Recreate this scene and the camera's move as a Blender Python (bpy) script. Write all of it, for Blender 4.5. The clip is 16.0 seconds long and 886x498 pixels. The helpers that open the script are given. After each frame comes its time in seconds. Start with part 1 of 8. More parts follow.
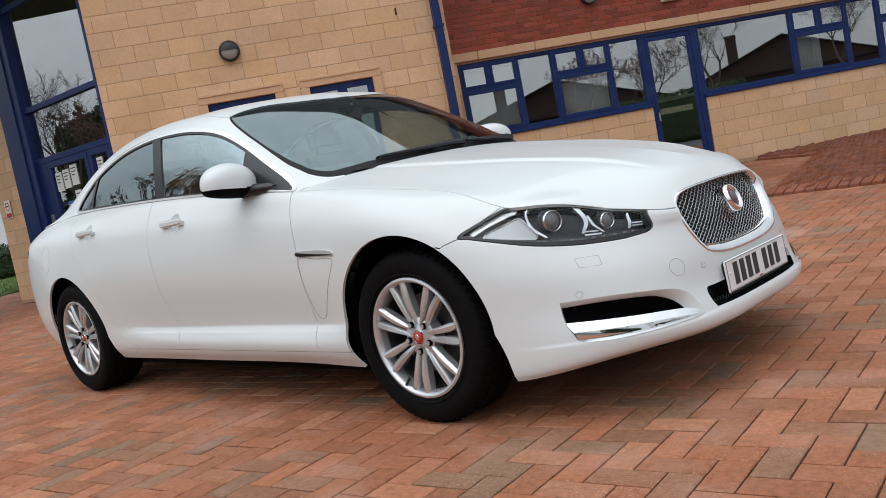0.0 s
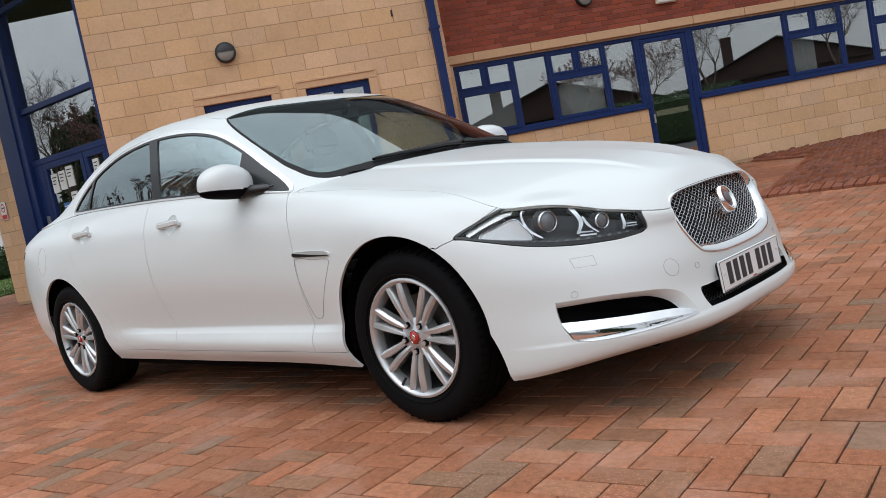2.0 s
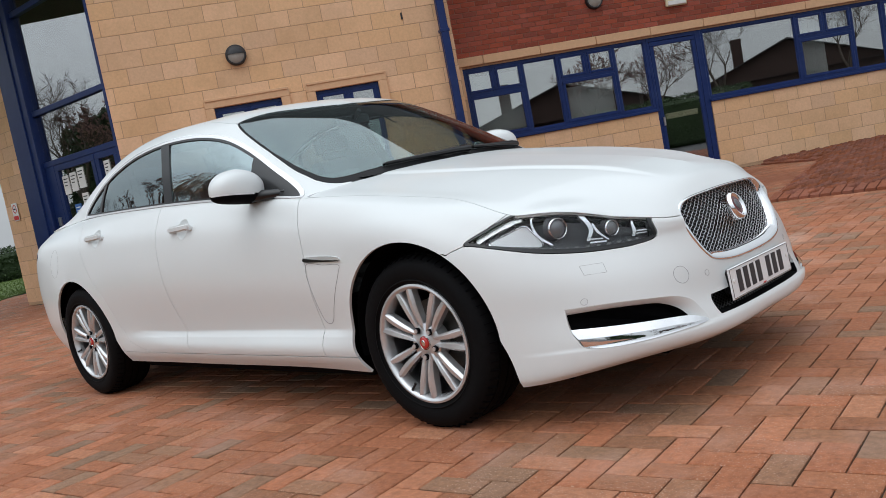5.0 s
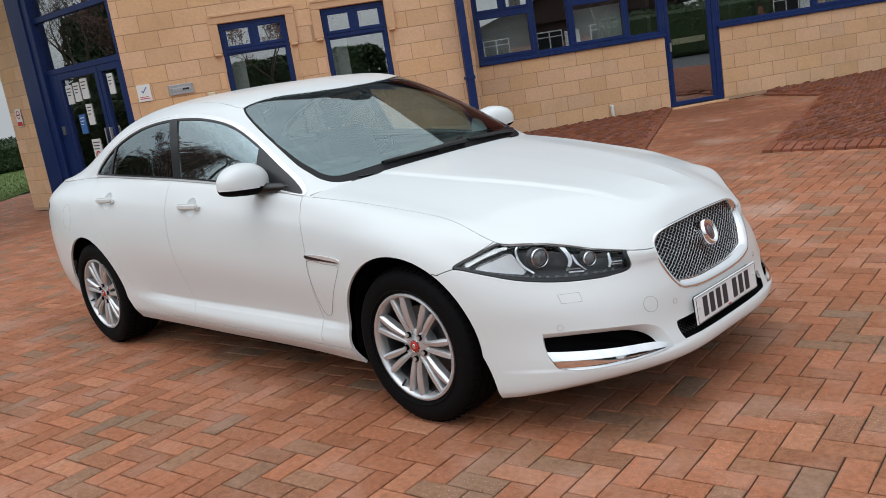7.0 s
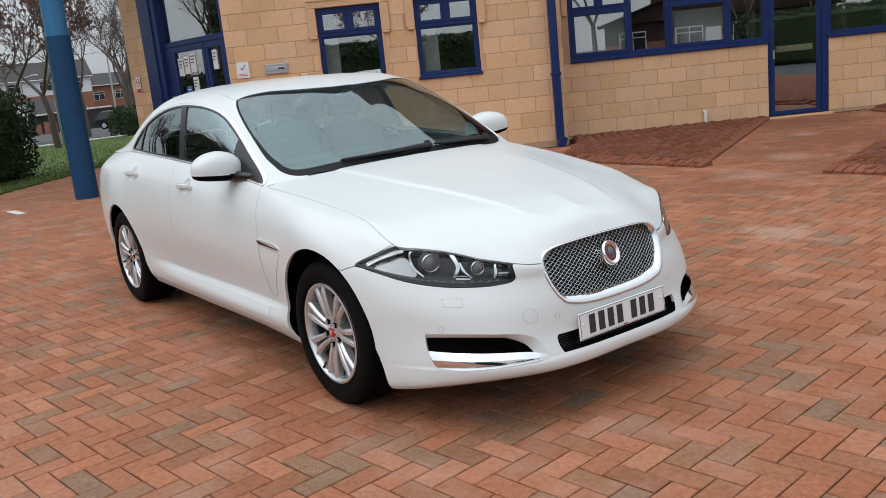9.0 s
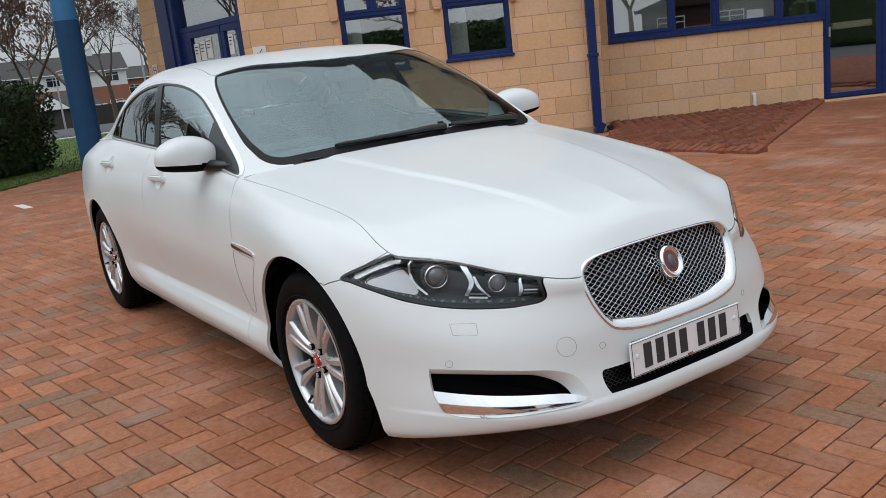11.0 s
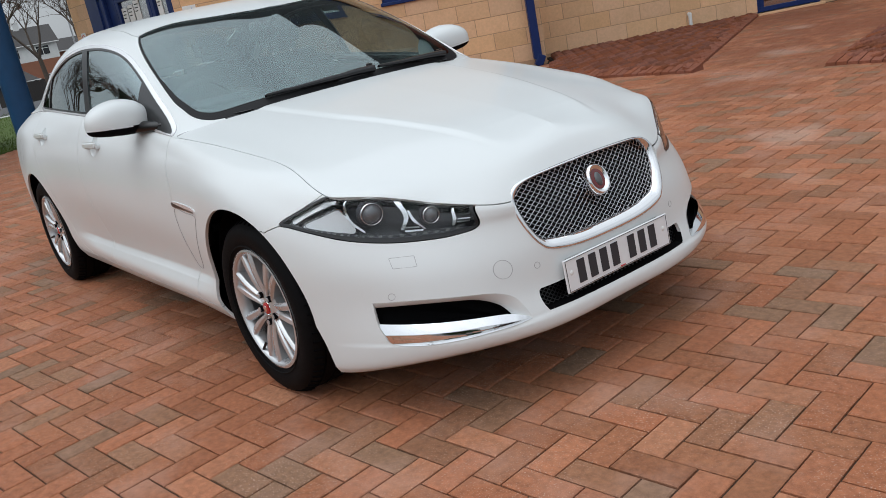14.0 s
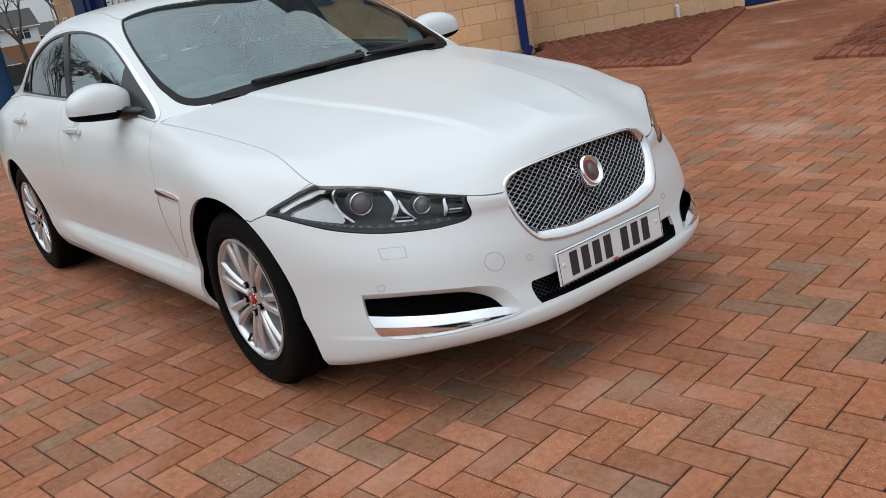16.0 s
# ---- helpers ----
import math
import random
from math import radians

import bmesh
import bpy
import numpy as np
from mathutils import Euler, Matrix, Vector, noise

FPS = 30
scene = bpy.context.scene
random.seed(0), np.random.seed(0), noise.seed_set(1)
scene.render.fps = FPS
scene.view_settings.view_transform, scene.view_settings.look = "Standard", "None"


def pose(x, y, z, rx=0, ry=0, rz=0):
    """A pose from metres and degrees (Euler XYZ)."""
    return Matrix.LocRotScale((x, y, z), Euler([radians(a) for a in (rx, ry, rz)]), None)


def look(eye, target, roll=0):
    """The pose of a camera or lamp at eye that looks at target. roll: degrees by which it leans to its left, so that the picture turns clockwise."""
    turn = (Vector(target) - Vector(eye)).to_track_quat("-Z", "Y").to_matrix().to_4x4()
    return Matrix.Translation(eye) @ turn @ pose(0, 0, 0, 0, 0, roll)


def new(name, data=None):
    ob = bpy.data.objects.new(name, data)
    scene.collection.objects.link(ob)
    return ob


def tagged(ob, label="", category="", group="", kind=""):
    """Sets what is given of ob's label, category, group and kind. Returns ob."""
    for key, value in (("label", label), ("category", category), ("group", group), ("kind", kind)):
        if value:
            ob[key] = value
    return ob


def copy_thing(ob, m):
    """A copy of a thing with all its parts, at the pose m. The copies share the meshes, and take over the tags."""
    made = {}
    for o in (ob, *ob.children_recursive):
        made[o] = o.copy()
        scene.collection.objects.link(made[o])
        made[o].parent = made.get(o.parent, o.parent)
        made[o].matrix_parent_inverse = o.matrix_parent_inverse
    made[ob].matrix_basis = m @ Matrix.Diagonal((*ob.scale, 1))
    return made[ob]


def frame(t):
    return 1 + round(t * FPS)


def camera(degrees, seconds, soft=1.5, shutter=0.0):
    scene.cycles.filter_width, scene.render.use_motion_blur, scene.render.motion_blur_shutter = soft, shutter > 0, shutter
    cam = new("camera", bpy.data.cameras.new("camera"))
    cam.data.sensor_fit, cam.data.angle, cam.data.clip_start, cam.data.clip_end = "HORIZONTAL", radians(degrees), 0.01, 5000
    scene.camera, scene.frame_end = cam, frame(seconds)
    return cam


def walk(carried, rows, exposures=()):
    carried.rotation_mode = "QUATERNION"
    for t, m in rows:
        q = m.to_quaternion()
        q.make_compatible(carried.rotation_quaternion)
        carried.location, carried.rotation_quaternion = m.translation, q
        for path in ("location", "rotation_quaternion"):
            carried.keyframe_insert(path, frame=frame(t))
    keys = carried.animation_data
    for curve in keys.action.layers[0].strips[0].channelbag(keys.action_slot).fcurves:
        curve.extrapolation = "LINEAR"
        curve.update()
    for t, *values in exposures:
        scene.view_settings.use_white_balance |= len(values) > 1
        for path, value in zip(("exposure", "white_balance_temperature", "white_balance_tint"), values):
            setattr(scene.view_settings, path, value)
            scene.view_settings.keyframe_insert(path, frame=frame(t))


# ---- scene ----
cam = camera(54.4, 16.0, soft=0.65)
PATH = [
    (0, (2.317, -3.0, 0.943), (0.93, -1.571, 0.754), -11.0),
    (0.5, (2.319, -2.999, 0.939), (0.932, -1.57, 0.751), -11.0),
    (1, (2.327, -3.013, 0.941), (0.945, -1.58, 0.754), -11.0),
    (1.5, (2.331, -3.01, 0.946), (0.949, -1.576, 0.759), -11.1),
    (2, (2.33, -3.015, 0.941), (0.951, -1.58, 0.754), -11.0),
    (2.5, (2.329, -3.023, 0.944), (0.948, -1.589, 0.758), -10.9),
    (3, (2.329, -3.028, 0.942), (0.945, -1.596, 0.756), -10.7),
    (3.5, (2.324, -3.028, 0.945), (0.938, -1.598, 0.762), -10.6),
    (5.8, (2.341, -3.014, 1.0), (0.943, -1.596, 0.815), -11.0),
    (6, (2.33, -2.985, 1.094), (0.929, -1.575, 0.879), -10.9),
    (6.5, (2.387, -3.013, 1.369), (0.98, -1.628, 1.049), -10.4),
    (7, (2.546, -3.068, 1.455), (1.147, -1.703, 1.031), -9.1),
    (7.5, (2.762, -2.964, 1.459), (1.315, -1.649, 1.037), -8.5),
    (8, (3.03, -2.88, 1.45), (1.538, -1.617, 1.027), -7.6),
    (8.5, (3.268, -2.792, 1.464), (1.744, -1.57, 1.033), -6.6),
    (9, (3.33, -2.552, 1.463), (1.738, -1.417, 1.043), -5.8),
    (9.2, (3.33, -2.456, 1.449), (1.7, -1.374, 1.032), -6.0),
    (11.3, (2.618, -1.955, 1.334), (0.98, -0.894, 0.893), -6.7),
    (11.5, (2.574, -1.914, 1.326), (0.935, -0.857, 0.879), -6.9),
    (12, (2.574, -1.903, 1.305), (0.94, -0.849, 0.838), -7.7),
    (12.1, (2.626, -1.862, 1.305), (0.971, -0.845, 0.828), -8.9),
    (12.5, (2.687, -1.936, 1.311), (1.063, -0.888, 0.799), -10.4),
    (13, (2.781, -1.984, 1.304), (1.175, -0.925, 0.76), -10.6),
    (13.5, (2.83, -2.008, 1.307), (1.248, -0.92, 0.745), -11.0),
    (14, (2.846, -2.014, 1.314), (1.279, -0.908, 0.748), -11.2),
    (14.5, (2.858, -2.015, 1.318), (1.298, -0.902, 0.746), -11.3),
    (15, (2.846, -2.013, 1.316), (1.295, -0.892, 0.733), -11.1),
    (15.5, (2.829, -2.018, 1.319), (1.286, -0.889, 0.731), -10.9),
    (16, (2.791, -2.001, 1.305), (1.25, -0.873, 0.711), -10.4),
]
walk(cam, [(t, look(eye, target, roll)) for t, eye, target, roll in PATH], [(0, -.10), (6.5, -.12), (9.2, -.10), (11.3, -.25), (16, -.25)])

# ---- world and light: a bright overcast sky, clouds mixed over the clear sky ----
SUN_ELEV, SUN_AZ = radians(60), radians(-92)
world = bpy.data.worlds.new("sky")
scene.world = world
world.use_nodes = True
wt = world.node_tree
wbg = wt.nodes["Background"]
sky = wt.nodes.new("ShaderNodeTexSky")
sky.sky_type, sky.sun_disc, sky.sun_elevation, sky.sun_rotation = "NISHITA", False, SUN_ELEV, radians(90) - SUN_AZ
wco = wt.nodes.new("ShaderNodeTexCoord")
wmap = wt.nodes.new("ShaderNodeMapping")
wmap.inputs["Scale"].default_value = (1.0, 1.0, 2.2)
wno = wt.nodes.new("ShaderNodeTexNoise")
wno.inputs["Scale"].default_value, wno.inputs["Detail"].default_value, wno.inputs["Roughness"].default_value = 2.6, 7.0, 0.55
wramp = wt.nodes.new("ShaderNodeValToRGB")
wramp.color_ramp.elements[0].position, wramp.color_ramp.elements[0].color = 0.36, (8.3, 8.9, 9.6, 1)
wramp.color_ramp.elements[1].position, wramp.color_ramp.elements[1].color = 0.62, (10.0, 10.8, 11.4, 1)
wmix = wt.nodes.new("ShaderNodeMixRGB")
wmix.inputs["Fac"].default_value = 0.88
wt.links.new(wco.outputs["Generated"], wmap.inputs["Vector"])
wt.links.new(wmap.outputs["Vector"], wno.inputs["Vector"])
wt.links.new(wno.outputs["Fac"], wramp.inputs["Fac"])
wt.links.new(sky.outputs["Color"], wmix.inputs["Color1"])
wt.links.new(wramp.outputs["Color"], wmix.inputs["Color2"])
# brighter overhead and round the hidden sun
SUN_DIR = (math.cos(SUN_AZ) * math.cos(SUN_ELEV), math.sin(SUN_AZ) * math.cos(SUN_ELEV), math.sin(SUN_ELEV))


def wmath(op, a, b, c=None):
    n = wt.nodes.new("ShaderNodeMath")
    n.operation = op
    for k, q in enumerate((a, b, c)):
        if q is None:
            continue
        if isinstance(q, (int, float)):
            n.inputs[k].default_value = q
        else:
            wt.links.new(q, n.inputs[k])
    return n.outputs[0]


wsep = wt.nodes.new("ShaderNodeSeparateXYZ")
wt.links.new(wco.outputs["Generated"], wsep.inputs[0])
wdot = wt.nodes.new("ShaderNodeVectorMath")
wdot.operation = "DOT_PRODUCT"
wdot.inputs[1].default_value = SUN_DIR
wt.links.new(wco.outputs["Generated"], wdot.inputs[0])
glow = wmath("POWER", wmath("MAXIMUM", wdot.outputs["Value"], 0.0), 2.0)
rise = wmath("MULTIPLY_ADD", wmath("MAXIMUM", wsep.outputs["Z"], 0.0), 0.98, 0.63)
gain = wmath("MULTIPLY", rise, wmath("MULTIPLY_ADD", glow, 0.7, 1.0))
wmul = wt.nodes.new("ShaderNodeVectorMath")
wmul.operation = "SCALE"
wt.links.new(wmix.outputs["Color"], wmul.inputs[0])
wt.links.new(gain, wmul.inputs["Scale"])
wt.links.new(wmul.outputs[0], wbg.inputs["Color"])
wbg.inputs["Strength"].default_value = 0.09
sun = new("sun", bpy.data.lights.new("sun", "SUN"))
sun.data.energy, sun.data.angle, sun.data.color = 0.5, radians(60), (1.0, 0.985, 0.95)
sun.matrix_world = look((0, 0, 30), (-math.cos(SUN_AZ) * math.cos(SUN_ELEV), -math.sin(SUN_AZ) * math.cos(SUN_ELEV), 30 - math.sin(SUN_ELEV)))


# ---- materials ----
def material(name, color, rough=0.6, metal=0.0, vary=0.0, scale=8.0, spread=0.0, bump=0.0, bump_scale=120.0, stain=None,
             stain_scale=1.2, stain_amount=0.4, coat=0.0, island=False, hue=0.0, spec=0.5, rough_vary=0.0, palette=None, speck=None, speck_scale=300, speck_amount=0.5, speck_patch=0.0):
    """A surface with grain (vary, scale), piece-to-piece spread, stains of their own shape and fine relief."""
    m = bpy.data.materials.new(name)
    m.use_nodes = True
    nt = m.node_tree
    b = nt.nodes["Principled BSDF"]
    b.inputs["Roughness"].default_value, b.inputs["Metallic"].default_value = rough, metal
    b.inputs["Coat Weight"].default_value, b.inputs["Coat Roughness"].default_value = coat, 0.03
    b.inputs["Specular IOR Level"].default_value = spec
    co = nt.nodes.new("ShaderNodeTexCoord")
    geo = nt.nodes.new("ShaderNodeNewGeometry")
    where = geo.outputs["Position"]
    rgb = nt.nodes.new("ShaderNodeRGB")
    rgb.outputs[0].default_value = (*color, 1)
    out = rgb.outputs[0]
    if palette:
        pick = geo.outputs["Random Per Island"] if island else nt.nodes.new("ShaderNodeObjectInfo").outputs["Random"]
        pw = nt.nodes.new("ShaderNodeTexWhiteNoise")
        pw.noise_dimensions = "1D"
        nt.links.new(pick, pw.inputs["W"])
        pr = nt.nodes.new("ShaderNodeValToRGB")
        while len(pr.color_ramp.elements) < len(palette):
            pr.color_ramp.elements.new(0.5)
        for el, (at, tone) in zip(pr.color_ramp.elements, palette):
            el.position, el.color = at, (*tone, 1)
        nt.links.new(pw.outputs["Value"], pr.inputs["Fac"])
        out = pr.outputs["Color"]
    if spread or hue:
        if island:
            rnd = geo.outputs["Random Per Island"]
        else:
            rnd = nt.nodes.new("ShaderNodeObjectInfo").outputs["Random"]
        hsv = nt.nodes.new("ShaderNodeHueSaturation")
        mr = nt.nodes.new("ShaderNodeMapRange")
        mr.inputs["To Min"].default_value, mr.inputs["To Max"].default_value = 1 - spread, 1 + spread
        nt.links.new(rnd, mr.inputs["Value"])
        nt.links.new(mr.outputs["Result"], hsv.inputs["Value"])
        if hue:
            wn = nt.nodes.new("ShaderNodeTexWhiteNoise")
            wn.noise_dimensions = "1D"
            nt.links.new(rnd, wn.inputs["W"])
            mr2 = nt.nodes.new("ShaderNodeMapRange")
            mr2.inputs["To Min"].default_value, mr2.inputs["To Max"].default_value = 1 - hue * 8, 1 + hue * 3
            nt.links.new(wn.outputs["Value"], mr2.inputs["Value"])
            nt.links.new(mr2.outputs["Result"], hsv.inputs["Saturation"])
            mr3 = nt.nodes.new("ShaderNodeMapRange")
            mr3.inputs["To Min"].default_value, mr3.inputs["To Max"].default_value = 0.5 - hue * 0.12, 0.5 + hue * 0.22
            nt.links.new(wn.outputs["Value"], mr3.inputs["Value"])
            nt.links.new(mr3.outputs["Result"], hsv.inputs["Hue"])
        nt.links.new(out, hsv.inputs["Color"])
        out = hsv.outputs["Color"]
    if vary:
        no = nt.nodes.new("ShaderNodeTexNoise")
        no.inputs["Scale"].default_value, no.inputs["Detail"].default_value = scale, 8
        no.inputs["Roughness"].default_value = 0.65
        nt.links.new(where, no.inputs["Vector"])
        mr = nt.nodes.new("ShaderNodeMapRange")
        mr.inputs["From Min"].default_value, mr.inputs["From Max"].default_value = 0.25, 0.75
        mr.inputs["To Min"].default_value, mr.inputs["To Max"].default_value = 1 - vary, 1 + vary
        nt.links.new(no.outputs["Fac"], mr.inputs["Value"])
        h2 = nt.nodes.new("ShaderNodeHueSaturation")
        nt.links.new(mr.outputs["Result"], h2.inputs["Value"])
        nt.links.new(out, h2.inputs["Color"])
        out = h2.outputs["Color"]
        if rough_vary:
            mr4 = nt.nodes.new("ShaderNodeMapRange")
            mr4.inputs["To Min"].default_value, mr4.inputs["To Max"].default_value = rough - rough_vary, rough + rough_vary
            nt.links.new(no.outputs["Fac"], mr4.inputs["Value"])
            nt.links.new(mr4.outputs["Result"], b.inputs["Roughness"])
    if stain:
        ns = nt.nodes.new("ShaderNodeTexNoise")
        ns.inputs["Scale"].default_value, ns.inputs["Detail"].default_value = stain_scale, 6
        ns.inputs["Roughness"].default_value = 0.6
        nt.links.new(where, ns.inputs["Vector"])
        rp = nt.nodes.new("ShaderNodeValToRGB")
        rp.color_ramp.elements[0].position, rp.color_ramp.elements[1].position = 0.5, 0.72
        rp.color_ramp.elements[0].color, rp.color_ramp.elements[1].color = (0, 0, 0, 1), (stain_amount,) * 3 + (1,)
        nt.links.new(ns.outputs["Fac"], rp.inputs["Fac"])
        mx = nt.nodes.new("ShaderNodeMixRGB")
        mx.inputs["Color2"].default_value = (*stain, 1)
        nt.links.new(rp.outputs["Color"], mx.inputs["Fac"])
        nt.links.new(out, mx.inputs["Color1"])
        out = mx.outputs["Color"]
    if speck:
        nk = nt.nodes.new("ShaderNodeTexNoise")
        nk.inputs["Scale"].default_value, nk.inputs["Detail"].default_value = speck_scale, 2
        nt.links.new(where, nk.inputs["Vector"])
        rk = nt.nodes.new("ShaderNodeValToRGB")
        rk.color_ramp.elements[0].position, rk.color_ramp.elements[1].position = 0.60, 0.68
        rk.color_ramp.elements[0].color, rk.color_ramp.elements[1].color = (0, 0, 0, 1), (speck_amount,) * 3 + (1,)
        nt.links.new(nk.outputs["Fac"], rk.inputs["Fac"])
        mk = nt.nodes.new("ShaderNodeMixRGB")
        mk.inputs["Color2"].default_value = (*speck, 1)
        worn = rk.outputs["Color"]
        if speck_patch:                       # the pale grit shows where the face is worn
            np_ = nt.nodes.new("ShaderNodeTexNoise")
            np_.inputs["Scale"].default_value, np_.inputs["Detail"].default_value = speck_patch, 5
            nt.links.new(where, np_.inputs["Vector"])
            mp = nt.nodes.new("ShaderNodeMapRange")
            mp.inputs["From Min"].default_value, mp.inputs["From Max"].default_value = 0.42, 0.66
            mp.inputs["To Min"].default_value, mp.inputs["To Max"].default_value = 0.12, 1.0
            nt.links.new(np_.outputs["Fac"], mp.inputs["Value"])
            mw = nt.nodes.new("ShaderNodeMath")
            mw.operation = "MULTIPLY"
            nt.links.new(worn, mw.inputs[0])
            nt.links.new(mp.outputs["Result"], mw.inputs[1])
            worn = mw.outputs[0]
        nt.links.new(worn, mk.inputs["Fac"])
        nt.links.new(out, mk.inputs["Color1"])
        out = mk.outputs["Color"]
    nt.links.new(out, b.inputs["Base Color"])
    if bump:
        nb = nt.nodes.new("ShaderNodeTexNoise")
        nb.inputs["Scale"].default_value, nb.inputs["Detail"].default_value = bump_scale, 6
        nt.links.new(where, nb.inputs["Vector"])
        bp = nt.nodes.new("ShaderNodeBump")
        bp.inputs["Strength"].default_value, bp.inputs["Distance"].default_value = 1.0, bump
        nt.links.new(nb.outputs["Fac"], bp.inputs["Height"])
        nt.links.new(bp.outputs["Normal"], b.inputs["Normal"])
    return m


def glass_material(name, tint=(1, 1, 1), rough=0.0, ior=1.5, sheen=(1, 1, 1)):
    m = bpy.data.materials.new(name)
    m.use_nodes = True
    b = m.node_tree.nodes["Principled BSDF"]
    b.inputs["Base Color"].default_value = (*tint, 1)
    b.inputs["Transmission Weight"].default_value, b.inputs["Roughness"].default_value, b.inputs["IOR"].default_value = 1.0, rough, ior
    b.inputs["Specular Tint"].default_value = (*sheen, 1)
    return m


CLAY = [(0.0, (0.232, 0.138, 0.086)), (0.09, (0.255, 0.134, 0.077)), (0.19, (0.285, 0.118, 0.059)), (0.5, (0.330, 0.119, 0.056)), (0.8, (0.362, 0.135, 0.067)), (1.0, (0.388, 0.167, 0.089))]
PAVER = material("clay_paver", (0.38, 0.13, 0.075), 0.75, vary=0.36, scale=38, spread=0.12, palette=CLAY, bump=0.0032, bump_scale=330, speck=(0.58, 0.40, 0.31), speck_scale=170, speck_amount=0.75, spec=0.28, speck_patch=2.2,
                 stain=(0.50, 0.30, 0.23), stain_scale=2.6, stain_amount=0.42)
PAVER_FIELD = material("clay_paver_field", (0.38, 0.13, 0.075), 0.75, vary=0.36, scale=38, spread=0.12, palette=CLAY, bump=0.0032, speck=(0.58, 0.40, 0.31), speck_scale=170, speck_amount=0.75, spec=0.28, speck_patch=2.2,
                       bump_scale=330, island=True, stain=(0.50, 0.30, 0.23), stain_scale=2.6, stain_amount=0.42)


def ground_stain(mat, x, y, size, amount, tone=(0.62, 0.47, 0.38)):
    """A spilt stain with a ragged edge on a horizontal surface."""
    nt = mat.node_tree
    b = nt.nodes["Principled BSDF"]
    base = b.inputs["Base Color"].links[0].from_socket
    geo = nt.nodes.new("ShaderNodeNewGeometry")
    dist = nt.nodes.new("ShaderNodeVectorMath")
    dist.operation = "DISTANCE"
    dist.inputs[1].default_value = (x, y, 0)
    nt.links.new(geo.outputs["Position"], dist.inputs[0])
    no = nt.nodes.new("ShaderNodeTexNoise")
    no.inputs["Scale"].default_value, no.inputs["Detail"].default_value, no.inputs["Roughness"].default_value = 3.5, 8, 0.7
    nt.links.new(geo.outputs["Position"], no.inputs["Vector"])
    ad = nt.nodes.new("ShaderNodeMath")
    ad.operation = "MULTIPLY_ADD"
    ad.inputs[1].default_value = size * 2.2
    nt.links.new(no.outputs["Fac"], ad.inputs[0])
    nt.links.new(dist.outputs["Value"], ad.inputs[2])
    mr = nt.nodes.new("ShaderNodeMapRange")
    mr.inputs["From Min"].default_value, mr.inputs["From Max"].default_value = size * 1.3, size * 1.9
    mr.inputs["To Min"].default_value, mr.inputs["To Max"].default_value = amount, 0.0
    nt.links.new(ad.outputs[0], mr.inputs["Value"])
    mx = nt.nodes.new("ShaderNodeMixRGB")
    mx.inputs["Color2"].default_value = (*tone, 1)
    nt.links.new(mr.outputs["Result"], mx.inputs["Fac"])
    nt.links.new(base, mx.inputs["Color1"])
    nt.links.new(mx.outputs["Color"], b.inputs["Base Color"])


for at_x, at_y, size, amount in ((-2.6, 8.4, 2.4, .85), (-4.2, 10.0, 1.8, .85), (-1.6, 6.2, 1.3, .6), (-.2, 4.9, 1.0, .35), (-2.9, 6.7, 1.3, .6), (-1.9, 4.8, 1.3, .5)):      # red mud washed over the paving by the door
    ground_stain(PAVER_FIELD, at_x, at_y, size, amount, (0.215, 0.075, 0.038))
for at_x, at_y, size, amount in ((-.28, 3.05, .42, .55), (-2.4, 6.6, .45, .4), (-2.0, 5.3, .55, .35), (-3.4, 8.6, .30, .4)):
    ground_stain(PAVER_FIELD, at_x, at_y, size, amount * .65)
JOINT = material("joint_sand", (0.046, 0.030, 0.018), 0.95, vary=0.35, scale=40, bump=0.002, bump_scale=300)
BLOCK = material("tan_block", (0.700, 0.428, 0.242), 0.88, vary=0.10, scale=26, spread=0.08, hue=0.010, bump=0.0012, bump_scale=260,
                 stain=(0.47, 0.28, 0.145), stain_scale=1.5, stain_amount=0.35)
MORTAR = material("tan_mortar", (0.46, 0.29, 0.175), 0.95, vary=0.15, scale=30, bump=0.001, bump_scale=200)
STONE = material("tan_dressed_stone", (0.64, 0.39, 0.225), 0.8, vary=0.08, scale=20, bump=0.0006, bump_scale=300)
REDBRICK = material("red_brick", (0.29, 0.058, 0.030), 0.85, vary=0.2, scale=50, spread=0.26, hue=0.006, bump=0.0015, bump_scale=250, island=True)
REDMORTAR = material("red_mortar", (0.26, 0.135, 0.095), 0.95, vary=0.15, scale=30)
BLUE = material("blue_frame_paint", (0.010, 0.026, 0.112), 0.38, spec=0.25, vary=0.12, scale=6, stain=(0.03, 0.05, 0.12), stain_scale=3, stain_amount=0.3)
BLUE_POST = material("blue_post_paint", (0.010, 0.055, 0.135), 0.4, spec=0.3, vary=0.15, scale=5)
PANE = glass_material("window_glass", (0.92, 0.96, 0.95), ior=3.7)
# the unlit rooms' dimness is in this base colour
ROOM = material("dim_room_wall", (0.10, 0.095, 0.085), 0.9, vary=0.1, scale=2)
CURTAIN = material("pale_vertical_blind", (0.80, 0.83, 0.81), 0.85, vary=0.08, scale=10)
WHITE_PAPER = material("white_paper", (0.78, 0.78, 0.76), 0.7, vary=0.03, scale=10)
RED_INK = material("red_print", (0.55, 0.03, 0.03), 0.6)
BLACK_INK = material("black_print", (0.03, 0.03, 0.035), 0.6)
BLUE_INK = material("blue_print", (0.05, 0.16, 0.45), 0.6)
BLACK_PLASTIC = material("black_plastic", (0.018, 0.018, 0.02), 0.45, vary=0.1, scale=30)
LAMP_GLASS = material("lamp_diffuser", (0.32, 0.30, 0.27), 0.35, vary=0.1, scale=20)
